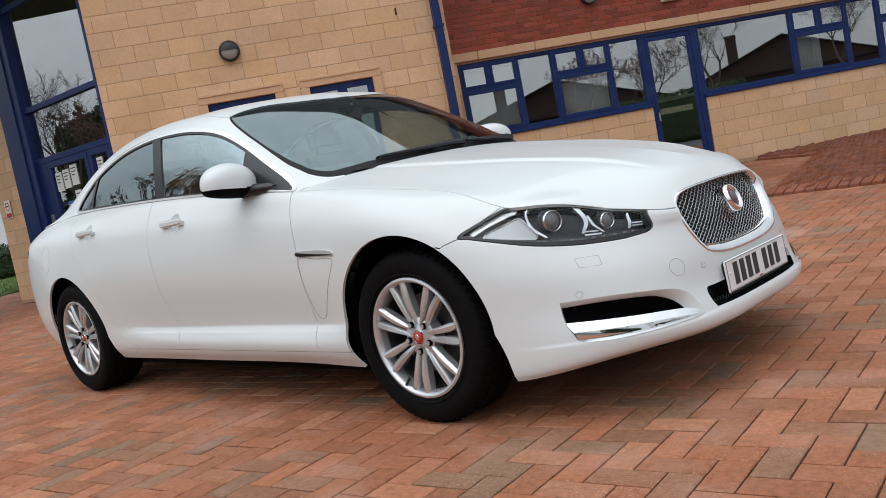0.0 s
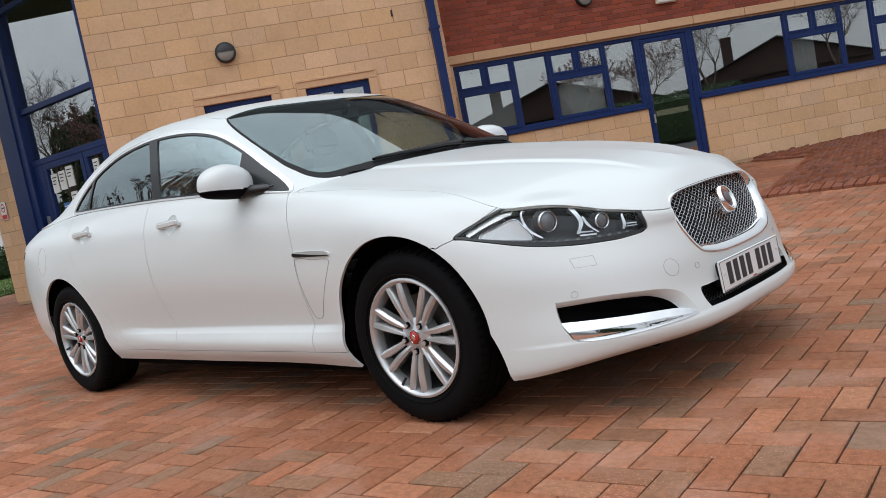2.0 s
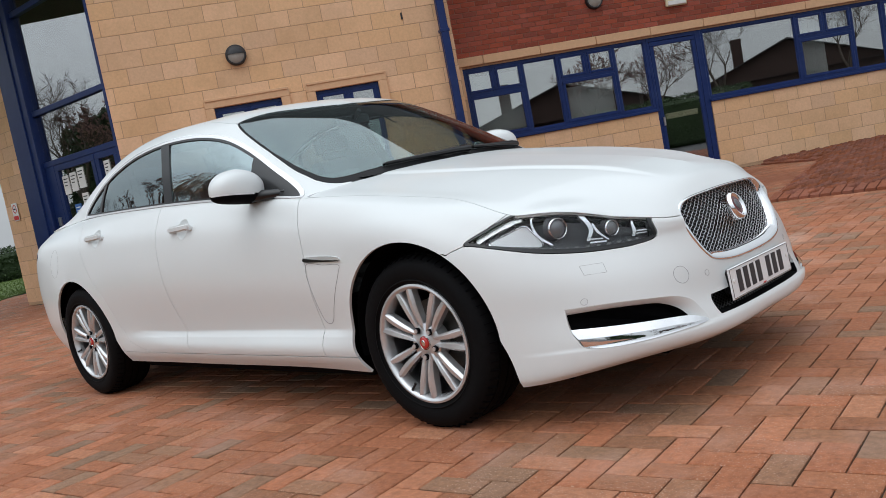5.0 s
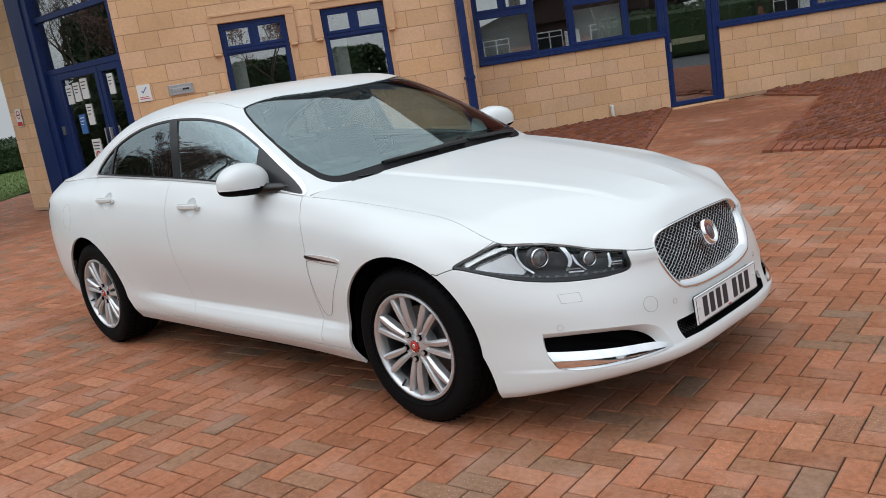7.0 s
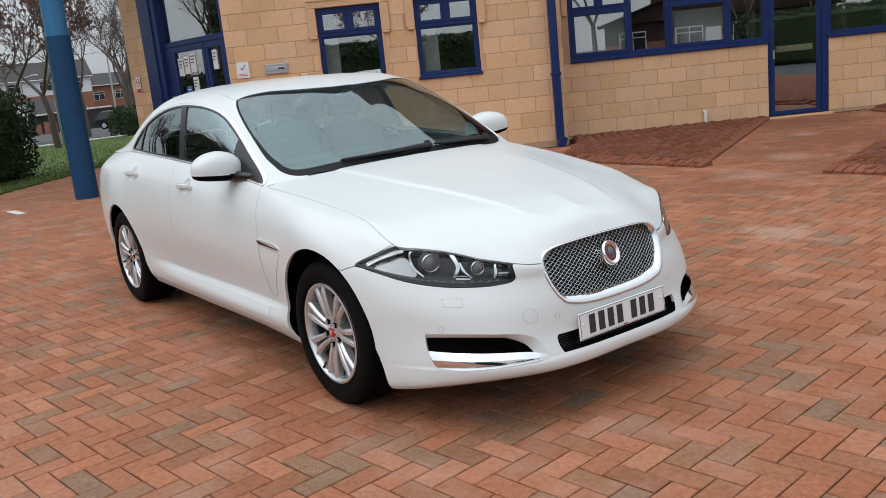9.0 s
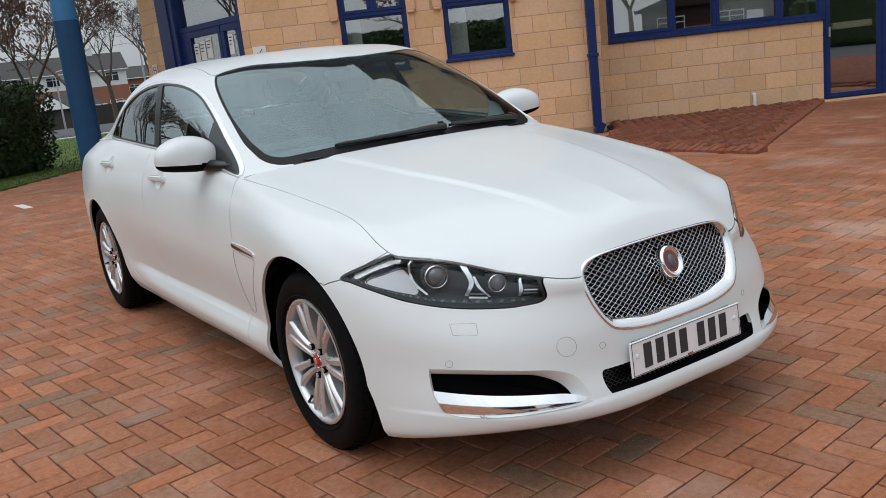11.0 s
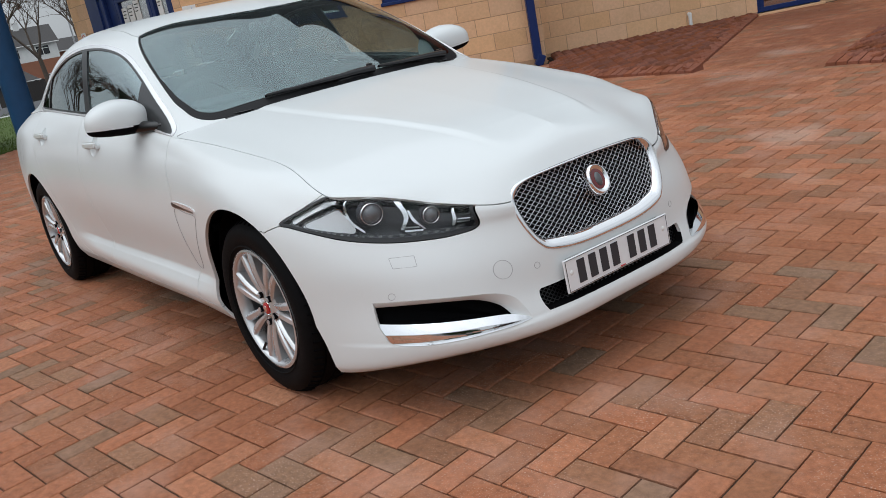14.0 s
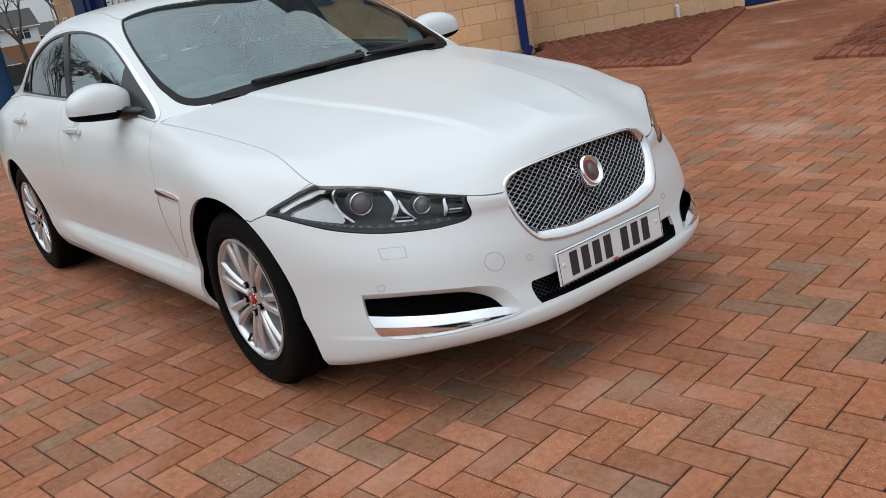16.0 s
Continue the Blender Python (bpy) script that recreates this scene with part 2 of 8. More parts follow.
CREAM = material("cream_plastic", (0.70, 0.62, 0.42), 0.5, vary=0.06, scale=8)
WHITE_PLASTIC = material("white_plastic", (0.75, 0.75, 0.73), 0.45, vary=0.04, scale=10)
STEEL = material("brushed_steel", (0.55, 0.55, 0.56), 0.32, metal=1.0, vary=0.1, scale=40)
BED_BRICK = material("rough_red_setts", (0.215, 0.064, 0.030), 0.9, vary=0.3, scale=40, spread=0.10, hue=0.008, bump=0.003, bump_scale=160)
BED_FIELD = material("rough_red_setts_field", (0.205, 0.060, 0.027), 0.9, vary=0.3, scale=40, spread=0.22, hue=0.02, bump=0.003, bump_scale=160, island=True)
BED_JOINT = material("bed_soil", (0.012, 0.007, 0.005), 0.95, vary=0.4, scale=30, bump=0.004, bump_scale=120)
GRASS = material("mown_grass", (0.078, 0.125, 0.018), 0.9, vary=0.35, scale=9, bump=0.01, bump_scale=90)
ASPHALT = material("asphalt", (0.06, 0.06, 0.062), 0.9, vary=0.2, scale=30, bump=0.002, bump_scale=200)


# ---- mesh helpers ----
def link(name, verts, faces, mat, parent=None, label="", smooth=False, m=None):
    me = bpy.data.meshes.new(name)
    me.from_pydata([tuple(v) for v in verts], [], [tuple(f) for f in faces])
    if mat:
        me.materials.append(mat)
    if smooth:
        me.shade_smooth()
    me.update()
    ob = new(name, me)
    if parent:
        ob.parent = parent
    if m is not None:
        ob.matrix_basis = m
    if label:
        ob["label"] = label
    return ob


def part(name, bm, mat, parent, label="", smooth=False, m=None):
    me = bpy.data.meshes.new(name)
    bm.to_mesh(me)
    bm.free()
    me.materials.append(mat)
    if smooth:
        me.shade_smooth()
        me.set_sharp_from_angle(angle=radians(40))
    ob = new(name, me)
    if parent:
        ob.parent = parent
    if m is not None:
        ob.matrix_basis = m
    if label:
        ob["label"] = label
    return ob


def thing(name, label, category, m=None, group="", kind=""):
    ob = new(name)
    if m is not None:
        ob.matrix_basis = m
    return tagged(ob, label, category, group, kind)


def box(bm, x0, x1, y0, y1, z0, z1, bevel=0.0, m=None):
    r = bmesh.ops.create_cube(bm, size=1.0)
    mm = Matrix.LocRotScale(((x0 + x1) / 2, (y0 + y1) / 2, (z0 + z1) / 2), None, (abs(x1 - x0), abs(y1 - y0), abs(z1 - z0)))
    if bevel:
        bmesh.ops.transform(bm, matrix=mm, verts=r["verts"])
        edges = list({e for v in r["verts"] for e in v.link_edges})
        rb = bmesh.ops.bevel(bm, geom=edges, offset=bevel, segments=1, affect="EDGES")
        if m is not None:
            bmesh.ops.transform(bm, matrix=m, verts=list({v for f in rb["faces"] for v in f.verts} | {v for v in r["verts"] if v.is_valid}))
    else:
        bmesh.ops.transform(bm, matrix=(m @ mm) if m is not None else mm, verts=r["verts"])
    return bm


def boxes(*rows, bevel=0.0):
    bm = bmesh.new()
    for r in rows:
        box(bm, *r, bevel=bevel)
    return bm


def tube(bm, a, b, r0, r1=None, n=12, caps=True):
    """A round bar from a to b."""
    a, b = Vector(a), Vector(b)
    d = b - a
    q = d.to_track_quat("Z", "Y").to_matrix().to_4x4()
    bmesh.ops.create_cone(bm, cap_ends=caps, segments=n, radius1=r0, radius2=r0 if r1 is None else r1, depth=d.length,
                          matrix=Matrix.Translation((a + b) / 2) @ q)
    return bm


def holed_wall(x0, x1, z0, z1, y0, y1, holes):
    """Vertices and faces of a wall along x with rectangular openings (hx0, hx1, hz0, hz1)."""
    xs = sorted({x0, x1, *[h[0] for h in holes], *[h[1] for h in holes]})
    zs = sorted({z0, z1, *[h[2] for h in holes], *[h[3] for h in holes]})
    xs = [x for x in xs if x0 <= x <= x1]
    zs = [z for z in zs if z0 <= z <= z1]
    solid = {}
    for i in range(len(xs) - 1):
        for k in range(len(zs) - 1):
            cx, cz = (xs[i] + xs[i + 1]) / 2, (zs[k] + zs[k + 1]) / 2
            solid[i, k] = not any(h[0] < cx < h[1] and h[2] < cz < h[3] for h in holes)
    verts, faces, seen = [], [], {}

    def v(x, y, z):
        key = (round(x, 5), round(y, 5), round(z, 5))
        if key not in seen:
            seen[key] = len(verts)
            verts.append((x, y, z))
        return seen[key]
    for (i, k), s in solid.items():
        if not s:
            continue
        a, b, c, d = xs[i], xs[i + 1], zs[k], zs[k + 1]
        faces.append((v(a, y0, c), v(b, y0, c), v(b, y0, d), v(a, y0, d)))
        faces.append((v(b, y1, c), v(a, y1, c), v(a, y1, d), v(b, y1, d)))
        if not solid.get((i - 1, k)):
            faces.append((v(a, y1, c), v(a, y0, c), v(a, y0, d), v(a, y1, d)))
        if not solid.get((i + 1, k)):
            faces.append((v(b, y0, c), v(b, y1, c), v(b, y1, d), v(b, y0, d)))
        if not solid.get((i, k - 1)):
            faces.append((v(a, y1, c), v(b, y1, c), v(b, y0, c), v(a, y0, c)))
        if not solid.get((i, k + 1)):
            faces.append((v(a, y0, d), v(b, y0, d), v(b, y1, d), v(a, y1, d)))
    return verts, faces


def piece_mesh(w, h, depth, bevel):
    """A masonry piece in the xz plane whose face looks to -y, with chamfered edges; open at the back."""
    b = bevel
    verts = [(0, 0, 0), (w, 0, 0), (w, 0, h), (0, 0, h), (0, -depth + b, 0), (w, -depth + b, 0), (w, -depth + b, h), (0, -depth + b, h),
             (b, -depth, b), (w - b, -depth, b), (w - b, -depth, h - b), (b, -depth, h - b)]
    faces = [(8, 9, 10, 11)]
    for i in range(4):
        j = (i + 1) % 4
        faces += [(i, j, 4 + j, 4 + i), (4 + i, 4 + j, 8 + j, 8 + i)]
    return verts, faces


def courses(x0, x1, z0, z1, length, height, joint, holes, first=0.0):
    """Pieces (x, z, w, h) of a running bond that leaves the holes free."""
    out = []
    row = 0
    z = z0
    while z < z1 - 0.02:
        h = min(height, z1 - z)
        spans = [(x0, x1)]
        for a, b, c, d in holes:
            if c < z + h / 2 < d:
                spans = [q for s in spans for q in ((s[0], min(s[1], a)), (max(s[0], b), s[1])) if q[1] - q[0] > 0.02]
        for a, b in spans:
            start = x0 + first - (length + joint) * (1 if row % 2 else 0.5)
            n = math.floor((a - start) / (length + joint))
            x = start + n * (length + joint)
            while x < b:
                u, w = max(a, x), min(b, x + length)
                if w - u > 0.03:
                    out.append((u, z, w - u, h))
                x += length + joint
        z += height + joint
        row += 1
    return out


def lathe(profile, n=64, m=None):
    """Spins (radius, y) pairs round the y axis."""
    verts, faces = [], []
    k = len(profile)
    for i in range(n):
        a = 2 * math.pi * i / n
        verts += [(r * math.cos(a), y, r * math.sin(a)) for r, y in profile]
    for i in range(n):
        j = (i + 1) % n
        for q in range(k - 1):
            faces.append((i * k + q, j * k + q, j * k + q + 1, i * k + q + 1))
    return verts, faces

# ---- the building: x along the wall, y into it ----
FACADE = 55.36
WING = pose(-9.42 * math.sin(radians(FACADE)), 9.42 * math.cos(radians(FACADE)), 0, 0, 0, FACADE)
STRIP_Y = 0.84                       # how far the brick wing stands back
SILL, HEAD, STRIP_HEAD = 1.275, 2.45, 2.50
TOP = 5.6
TOP_BRICK = 5.6
W1, W2 = (-1.575, -0.60, SILL, HEAD), (-0.085, 0.87, SILL, HEAD)
CORNER = 2.15
STRIP = (2.41, 15.72, SILL, STRIP_HEAD)
DOOR = (5.69, 6.72, 0.03, STRIP_HEAD)
COURSE, BLOCK_L, BED_J = 0.24, 0.48, 0.010


def masonry(name, label, x0, x1, z0, z1, y, holes, m, thick, back_mat):
    v, f = holed_wall(x0, x1, z0, z1, y + 0.006, y + thick, holes)
    return tagged(link(name, v, f, back_mat, m=m), label, "wall", kind="structure")


def lay(parent, pieces, y, depth, bevel, mat, name):
    """Masonry pieces as parts of a wall; alike pieces share one mesh."""
    cache = {}
    for x, z, w, h in pieces:
        key = (round(w, 2), round(h, 2))
        if key not in cache:
            v, f = piece_mesh(key[0], key[1], depth, bevel)
            me = bpy.data.meshes.new(name)
            me.from_pydata(v, [], f)
            me.materials.append(mat)
            cache[key] = me
        ob = new(name, cache[key])
        ob.parent = parent
        ob.matrix_basis = Matrix.Translation((x, y + 0.007 + random.uniform(-.0012, .0012), z))


wall_wing = masonry("wall_1", "tan concrete block wall with dressed stone window surrounds", -3.0, CORNER, 0, TOP, 0, [W1, W2], WING, 0.30, MORTAR)
wall_strip = masonry("wall_2", "tan block wall below a long blue window", CORNER, 16.5, 0, 2.53, STRIP_Y, [STRIP, DOOR], WING, 0.30, MORTAR)
wall_brick = masonry("wall_3", "red brick upper wall above a stone band", CORNER, 16.5, 2.53, TOP_BRICK, STRIP_Y, [], WING, 0.30, REDMORTAR)
part("return_wall", boxes((CORNER - 0.3, CORNER - 0.002, 0.31, STRIP_Y + 0.0, 0, TOP)), MORTAR, wall_wing)
ROOF_DARK = material("dark_added_roof", (0.09, 0.09, 0.094), 0.8, spec=0.1, vary=0.25, scale=9, bump=0.006, bump_scale=16)
for a, b, c, h in ((-9.0, 16.5, -.30, TOP),):        # unseen roof and gutter, added for the dark reflection in the windscreen
    top = 11.4
    v = [(x, y, z) for x in (a, b) for y, z in ((c, h), (c, h + .14), (c + .9, top), (c + 7.4, top), (c + 7.4, h))]
    f = [(0, 1, 2, 3, 4), (9, 8, 7, 6, 5)] + [(k, 5 + k, 5 + (k + 1) % 5, (k + 1) % 5) for k in range(5)]
    roof_ = tagged(link("roof", v, f, ROOF_DARK, m=WING), "unseen steep roof added for its dark reflection in the windscreen", "roof", kind="structure")
    part("gutter", boxes((a, b, c - .11, c - .004, h + .02, h + .13), bevel=.02), BLUE, roof_)

# rooms behind the glass, their dimness put into the dark wall colour
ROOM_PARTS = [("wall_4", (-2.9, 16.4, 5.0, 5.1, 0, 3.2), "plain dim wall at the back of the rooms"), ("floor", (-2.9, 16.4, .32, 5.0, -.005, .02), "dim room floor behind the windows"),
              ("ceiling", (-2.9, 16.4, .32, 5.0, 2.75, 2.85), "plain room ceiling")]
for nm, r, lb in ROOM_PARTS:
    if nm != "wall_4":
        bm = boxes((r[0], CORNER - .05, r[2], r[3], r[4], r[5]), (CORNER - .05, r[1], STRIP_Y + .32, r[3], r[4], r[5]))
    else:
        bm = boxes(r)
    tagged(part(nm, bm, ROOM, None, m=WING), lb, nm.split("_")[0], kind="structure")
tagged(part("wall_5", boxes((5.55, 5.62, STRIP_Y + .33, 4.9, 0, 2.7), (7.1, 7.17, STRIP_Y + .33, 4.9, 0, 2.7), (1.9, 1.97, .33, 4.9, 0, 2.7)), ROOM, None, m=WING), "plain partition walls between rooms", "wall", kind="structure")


def bars(bm, x0, x1, z0, z1, w, y0, y1, bevel=.006):
    """Four bars round a rectangle, butted at the corners."""
    box(bm, x0, x1, y0, y1, z1 - w, z1, bevel)
    box(bm, x0, x1, y0, y1, z0, z0 + w, bevel)
    box(bm, x0, x0 + w, y0 + .001, y1 - .001, z0 + w - .002, z1 - w + .002, bevel)
    box(bm, x1 - w, x1, y0 + .001, y1 - .001, z0 + w - .002, z1 - w + .002, bevel)


def pane(parent, x0, x1, z0, z1, y):
    bm = boxes((x0, x1, y, y + .006, z0, z1))
    ob = part("pane", bm, PANE, parent)
    ob.visible_shadow = False
    return ob


def casement(parent, x0, x1, z0, z1, y, w=.048):
    """An opening light: a frame that stands proud, and its glass."""
    bm = bmesh.new()
    bars(bm, x0, x1, z0, z1, w, y - .018, y + .03)
    ob = part("casement", bm, BLUE, parent)
    pane(ob, x0 + w - .006, x1 - w + .006, z0 + w - .006, z1 - w + .006, y + .004)
    return ob


def blind(x0, x1, z0, z1, y, lean=0.0):
    n = max(3, int((x1 - x0) / .085))
    v, f = [], []
    for i in range(n):
        a = x0 + (x1 - x0) * i / n
        b = a + (x1 - x0) / n * 1.10
        dy = random.uniform(.010, .020)
        k = len(v)
        v += [(a, y, z0), (b, y + dy, z0), (b + lean, y + dy, z1), (a + lean, y, z1), (a, y + .002, z0), (b, y + dy + .002, z0), (b + lean, y + dy + .002, z1), (a + lean, y + .002, z1)]
        f += [(k, k + 1, k + 2, k + 3), (k + 7, k + 6, k + 5, k + 4)]
    ob = link("window_blind", v, f, CURTAIN, m=WING)
    return tagged(ob, "pale fabric vertical blind hanging inside a window", "blind", group="window blinds")


def small_window(name, r, y):
    """Two top lights over one fixed light, in a blue frame, with a stone surround that ends in small stops."""
    x0, x1, z0, z1 = r
    ob = thing(name, "blue-framed window with two small top lights in a stone surround", "window", WING, kind="structure")
    bm = bmesh.new()
    bars(bm, x0, x1, z0, z1, .055, y + .02, y + .09)
    tz = z1 - .40
    box(bm, x0 + .05, x1 - .05, y + .021, y + .089, tz - .03, tz + .03, .006)
    xm = (x0 + x1) / 2
    box(bm, xm - .03, xm + .03, y + .0215, y + .088, tz + .028, z1 - .05, .006)
    part("window_frame", bm, BLUE, ob)
    casement(ob, x0 + .05, xm - .026, tz + .026, z1 - .05, y + .03)
    casement(ob, xm + .026, x1 - .05, tz + .026, z1 - .05, y + .03)
    bm = bmesh.new()
    bars(bm, x0 + .05, x1 - .05, z0 + .05, tz - .026, .03, y + .035, y + .08)
    part("glazing_bead", bm, BLUE, ob)
    pane(ob, x0 + .07, x1 - .07, z0 + .07, tz - .04, y + .05)
    part("window_sill", boxes((x0 - .02, x1 + .02, y - .03, y + .06, z0 - .035, z0 + .012), bevel=.008), BLUE, ob)
    s = .135
    for a, b in ((x0 - s, x0 - .002), (x1 + .002, x1 + s)):
        sg = 1 if a < x0 else -1
        part("jamb_stone", boxes((a, b, y - .035, y + .05, 2.04, z1 + .002), bevel=.006), STONE, ob)
        bm = bmesh.new()
        box(bm, a + .012, b - .012, y - .045, y + .02, 2.0, 2.04, .012)
        part("stop_stone", bm, STONE, ob)
        part("jamb_fillet", boxes((b - .03, b - .001, y - .015, y + .05, z0, z1) if sg > 0 else (a + .001, a + .03, y - .015, y + .05, z0, z1)), STONE, ob)
    part("head_stone", boxes((x0 - s, x1 + s, y - .035, y + .05, z1 + .004, z1 + .135), bevel=.006), STONE, ob)
    part("head_moulding", boxes((x0 - s + .02, x1 + s - .02, y - .048, y + .03, z1 + .10, z1 + .14), bevel=.006), STONE, ob)
    return ob


small_window("window_1", W1, 0.0)
small_window("window_2", W2, 0.0)
for a, b in ((-1.51, -1.30), (-.02, .24)):
    blind(a, b, SILL + .06, HEAD - .45, .16)

# the long strip window and its door
strip = thing("window_3", "long strip window in a dark blue frame", "window", WING, kind="structure")
ys = STRIP_Y
bm = bmesh.new()
for a, b in ((STRIP[0], DOOR[0] + .02), (DOOR[1] - .02, STRIP[1])):
    box(bm, a, b, ys + .03, ys + .10, STRIP_HEAD - .055, STRIP_HEAD, .006)
    box(bm, a, b, ys + .03, ys + .10, SILL, SILL + .065, .006)
    box(bm, a - (0 if a == STRIP[0] else .0), b, ys - .035, ys + .05, SILL - .035, SILL + .012, .008)
MULLS = [2.41, 3.39, 4.025, 5.035, 5.635, 6.70, 8.54, 9.67, 10.32, 11.45, 12.10, 13.23, 13.88, 15.01, 15.66]
for x in MULLS:
    box(bm, x, x + .06, ys + .031, ys + .099, SILL + .06, STRIP_HEAD - .05, .006)
part("window_frame", bm, BLUE, strip)
KINDS = "vfvf-fvfvfvfvf"
TZ = 2.06
for i, kind in enumerate(KINDS):
    a, b = MULLS[i] + .055, MULLS[i + 1] + .005
    if kind == "f":
        bm = bmesh.new()
        bars(bm, a, b, SILL + .06, STRIP_HEAD - .05, .022, ys + .045, ys + .085, .003)
        part("glazing_bead", bm, BLUE, strip)
        pane(strip, a + .012, b - .012, SILL + .075, STRIP_HEAD - .062, ys + .06)
    elif kind == "v":
        part("transom", boxes((a - .003, b + .003, ys + .032, ys + .098, TZ - .03, TZ + .03), bevel=.006), BLUE, strip)
        xm = (a + b) / 2
        part("mullion", boxes((xm - .03, xm + .03, ys + .033, ys + .097, TZ + .028, STRIP_HEAD - .05), bevel=.006), BLUE, strip)
        casement(strip, a, xm - .028, TZ + .026, STRIP_HEAD - .05, ys + .04, .042)
        casement(strip, xm + .028, b, TZ + .026, STRIP_HEAD - .05, ys + .04, .042)
        casement(strip, a, b, SILL + .06, TZ - .026, ys + .04, .055)
        blind(a + .03, b - .03 if i != 6 else a + .6, SILL + .06, TZ + .30 if i != 2 else TZ - .14, ys + .17, .0)
part("jamb_stone", boxes((STRIP[0] - .10, STRIP[0] - .003, ys - .012, ys + .06, 2.04, STRIP_HEAD + .03), bevel=.006), STONE, strip)
part("stop_stone", boxes((STRIP[0] - .09, STRIP[0] - .012, ys - .022, ys + .03, 2.0, 2.04), bevel=.01), STONE, strip)

door = thing("door_1", "closed blue-framed glazed door with a cream push bar", "door", WING, kind="structure")
bm = bmesh.new()
box(bm, DOOR[0], DOOR[0] + .05, ys + .025, ys + .11, DOOR[2], STRIP_HEAD, .006)
box(bm, DOOR[1] - .11, DOOR[1], ys + .025, ys + .11, DOOR[2], STRIP_HEAD, .006)
box(bm, DOOR[0] + .04, DOOR[1] - .10, ys + .026, ys + .109, STRIP_HEAD - .07, STRIP_HEAD, .006)
part("door_frame", bm, BLUE, door)
bm = bmesh.new()
bars(bm, DOOR[0] + .053, DOOR[1] - .113, DOOR[2] + .01, STRIP_HEAD - .075, .075, ys + .03, ys + .085)
leaf = part("door_leaf", bm, BLUE, door)
pane(leaf, DOOR[0] + .12, DOOR[1] - .18, DOOR[2] + .08, STRIP_HEAD - .145, ys + .055)
part("push_bar", boxes((DOOR[0] + .18, DOOR[1] - .23, ys + .095, ys + .14, 1.08, 1.18), bevel=.01), CREAM, leaf, "cream push bar behind the glass")
part("door_handle", boxes((DOOR[0] + .085, DOOR[0] + .115, ys - .015, ys + .03, .98, 1.13), bevel=.006), STEEL, leaf)
part("threshold", boxes((DOOR[0] - .02, DOOR[1] + .02, ys - .10, ys + .20, -.01, .03), bevel=.006), STONE, door)
# stone band over the strip
x = CORNER + .01
k = 0
band = thing("trim", "tan stone band between window and brickwork", "band", WING, kind="structure")
while x < 16.4:
    w = 1.0 if k else .62
    part("band_stone", boxes((x, min(x + w, 16.45) - .008, ys - .045, ys + .03, 2.532, 2.672), bevel=.008), STONE, band)
    x += w
    k += 1


# wall lamps
def bulkhead(x, z, y, r):
    ob = thing("wall_lamp", "round black bulkhead lamp on the wall", "lamp", WING @ Matrix.Translation((x, y, z)), group="wall lamps")
    v, f = lathe([(r, .0), (r, -.05), (r * .96, -.075), (r * .84, -.085), (r * .80, -.075)], 40)
    link("lamp_body", v, f, BLACK_PLASTIC, ob, "", True)
    v, f = lathe([(r * .82, -.07), (r * .6, -.095), (r * .3, -.108), (.001, -.112)], 40)
    link("diffuser", v, f, LAMP_GLASS, ob, "dusty frosted diffuser", True)
    bm = bmesh.new()
    bmesh.ops.create_uvsphere(bm, u_segments=32, v_segments=16, radius=1, matrix=Matrix.Translation((0, -.062, 0)) @ Matrix.Diagonal((r * .9, .066, r * .9, 1)))
    bmesh.ops.bisect_plane(bm, geom=bm.verts[:] + bm.edges[:] + bm.faces[:], plane_co=(0, 0, r * .06), plane_no=(0, 0, -1), clear_outer=True)
    part("eyelid", bm, BLACK_PLASTIC, ob, smooth=True)


bulkhead(-1.115, 3.155, 0.0, .150)
bulkhead(4.86, 3.27, ys, .150)
em = thing("wall_lamp", "cream rectangular emergency light above the door", "lamp", WING @ Matrix.Translation((6.33, ys, 3.02)), group="wall lamps")
part("lamp_body", boxes((-.19, .19, -.07, .0, -.06, .07), bevel=.012), CREAM, em)
part("diffuser", boxes((-.17, .17, -.085, -.06, -.05, .03), bevel=.012), WHITE_PLASTIC, em)

fx = thing("wall_fixing", "small dark metal fixing on the block wall", "bracket", WING)
part("plate", boxes((1.40, 1.425, -.012, .004, 3.30, 3.40), bevel=.003), BLACK_PLASTIC, fx)

# downpipe
dp = thing("downpipe", "blue square rainwater downpipe in the wall corner", "pipe", WING)
bm = bmesh.new()
box(bm, 1.945, 2.065, -.135, -.012, .10, TOP, .012)
part("pipe", bm, BLUE, dp)
bm = bmesh.new()
r = bmesh.ops.create_cube(bm, size=1, matrix=Matrix.Translation((2.030, -.085, .075)) @ Matrix.Rotation(radians(28), 4, "Y") @ Matrix.Diagonal((.120, .115, .17, 1)))
bmesh.ops.bevel(bm, geom=bm.edges[:], offset=.012, segments=1, affect="EDGES")
part("shoe", bm, BLUE, dp)
for z in (1.1, 3.0, 4.9):
    part("bracket", boxes((1.93, 2.08, -.142, .004, z, z + .05), bevel=.005), BLUE, dp)

# notices and letter box
sign = thing("notice", "white paper notice with a tick on the block wall", "sign", WING)
part("sheet", boxes((-2.875, -2.685, -.014, -.006, 1.535, 1.775), bevel=.002), WHITE_PAPER, sign)
bm = bmesh.new()
box(bm, -.006, .006, -.018, -.013, -.045, .045, m=Matrix.Translation((-2.765, 0, 1.70)) @ Matrix.Rotation(radians(38), 4, "Y"))
box(bm, -.006, .006, -.018, -.013, -.02, .02, m=Matrix.Translation((-2.80, 0, 1.672)) @ Matrix.Rotation(radians(-40), 4, "Y"))
part("tick_mark", bm, BLUE_INK, sign)
part("print_bar", boxes((-2.85, -2.71, -.017, -.013, 1.57, 1.58), (-2.85, -2.73, -.017, -.013, 1.595, 1.603)), RED_INK, sign)
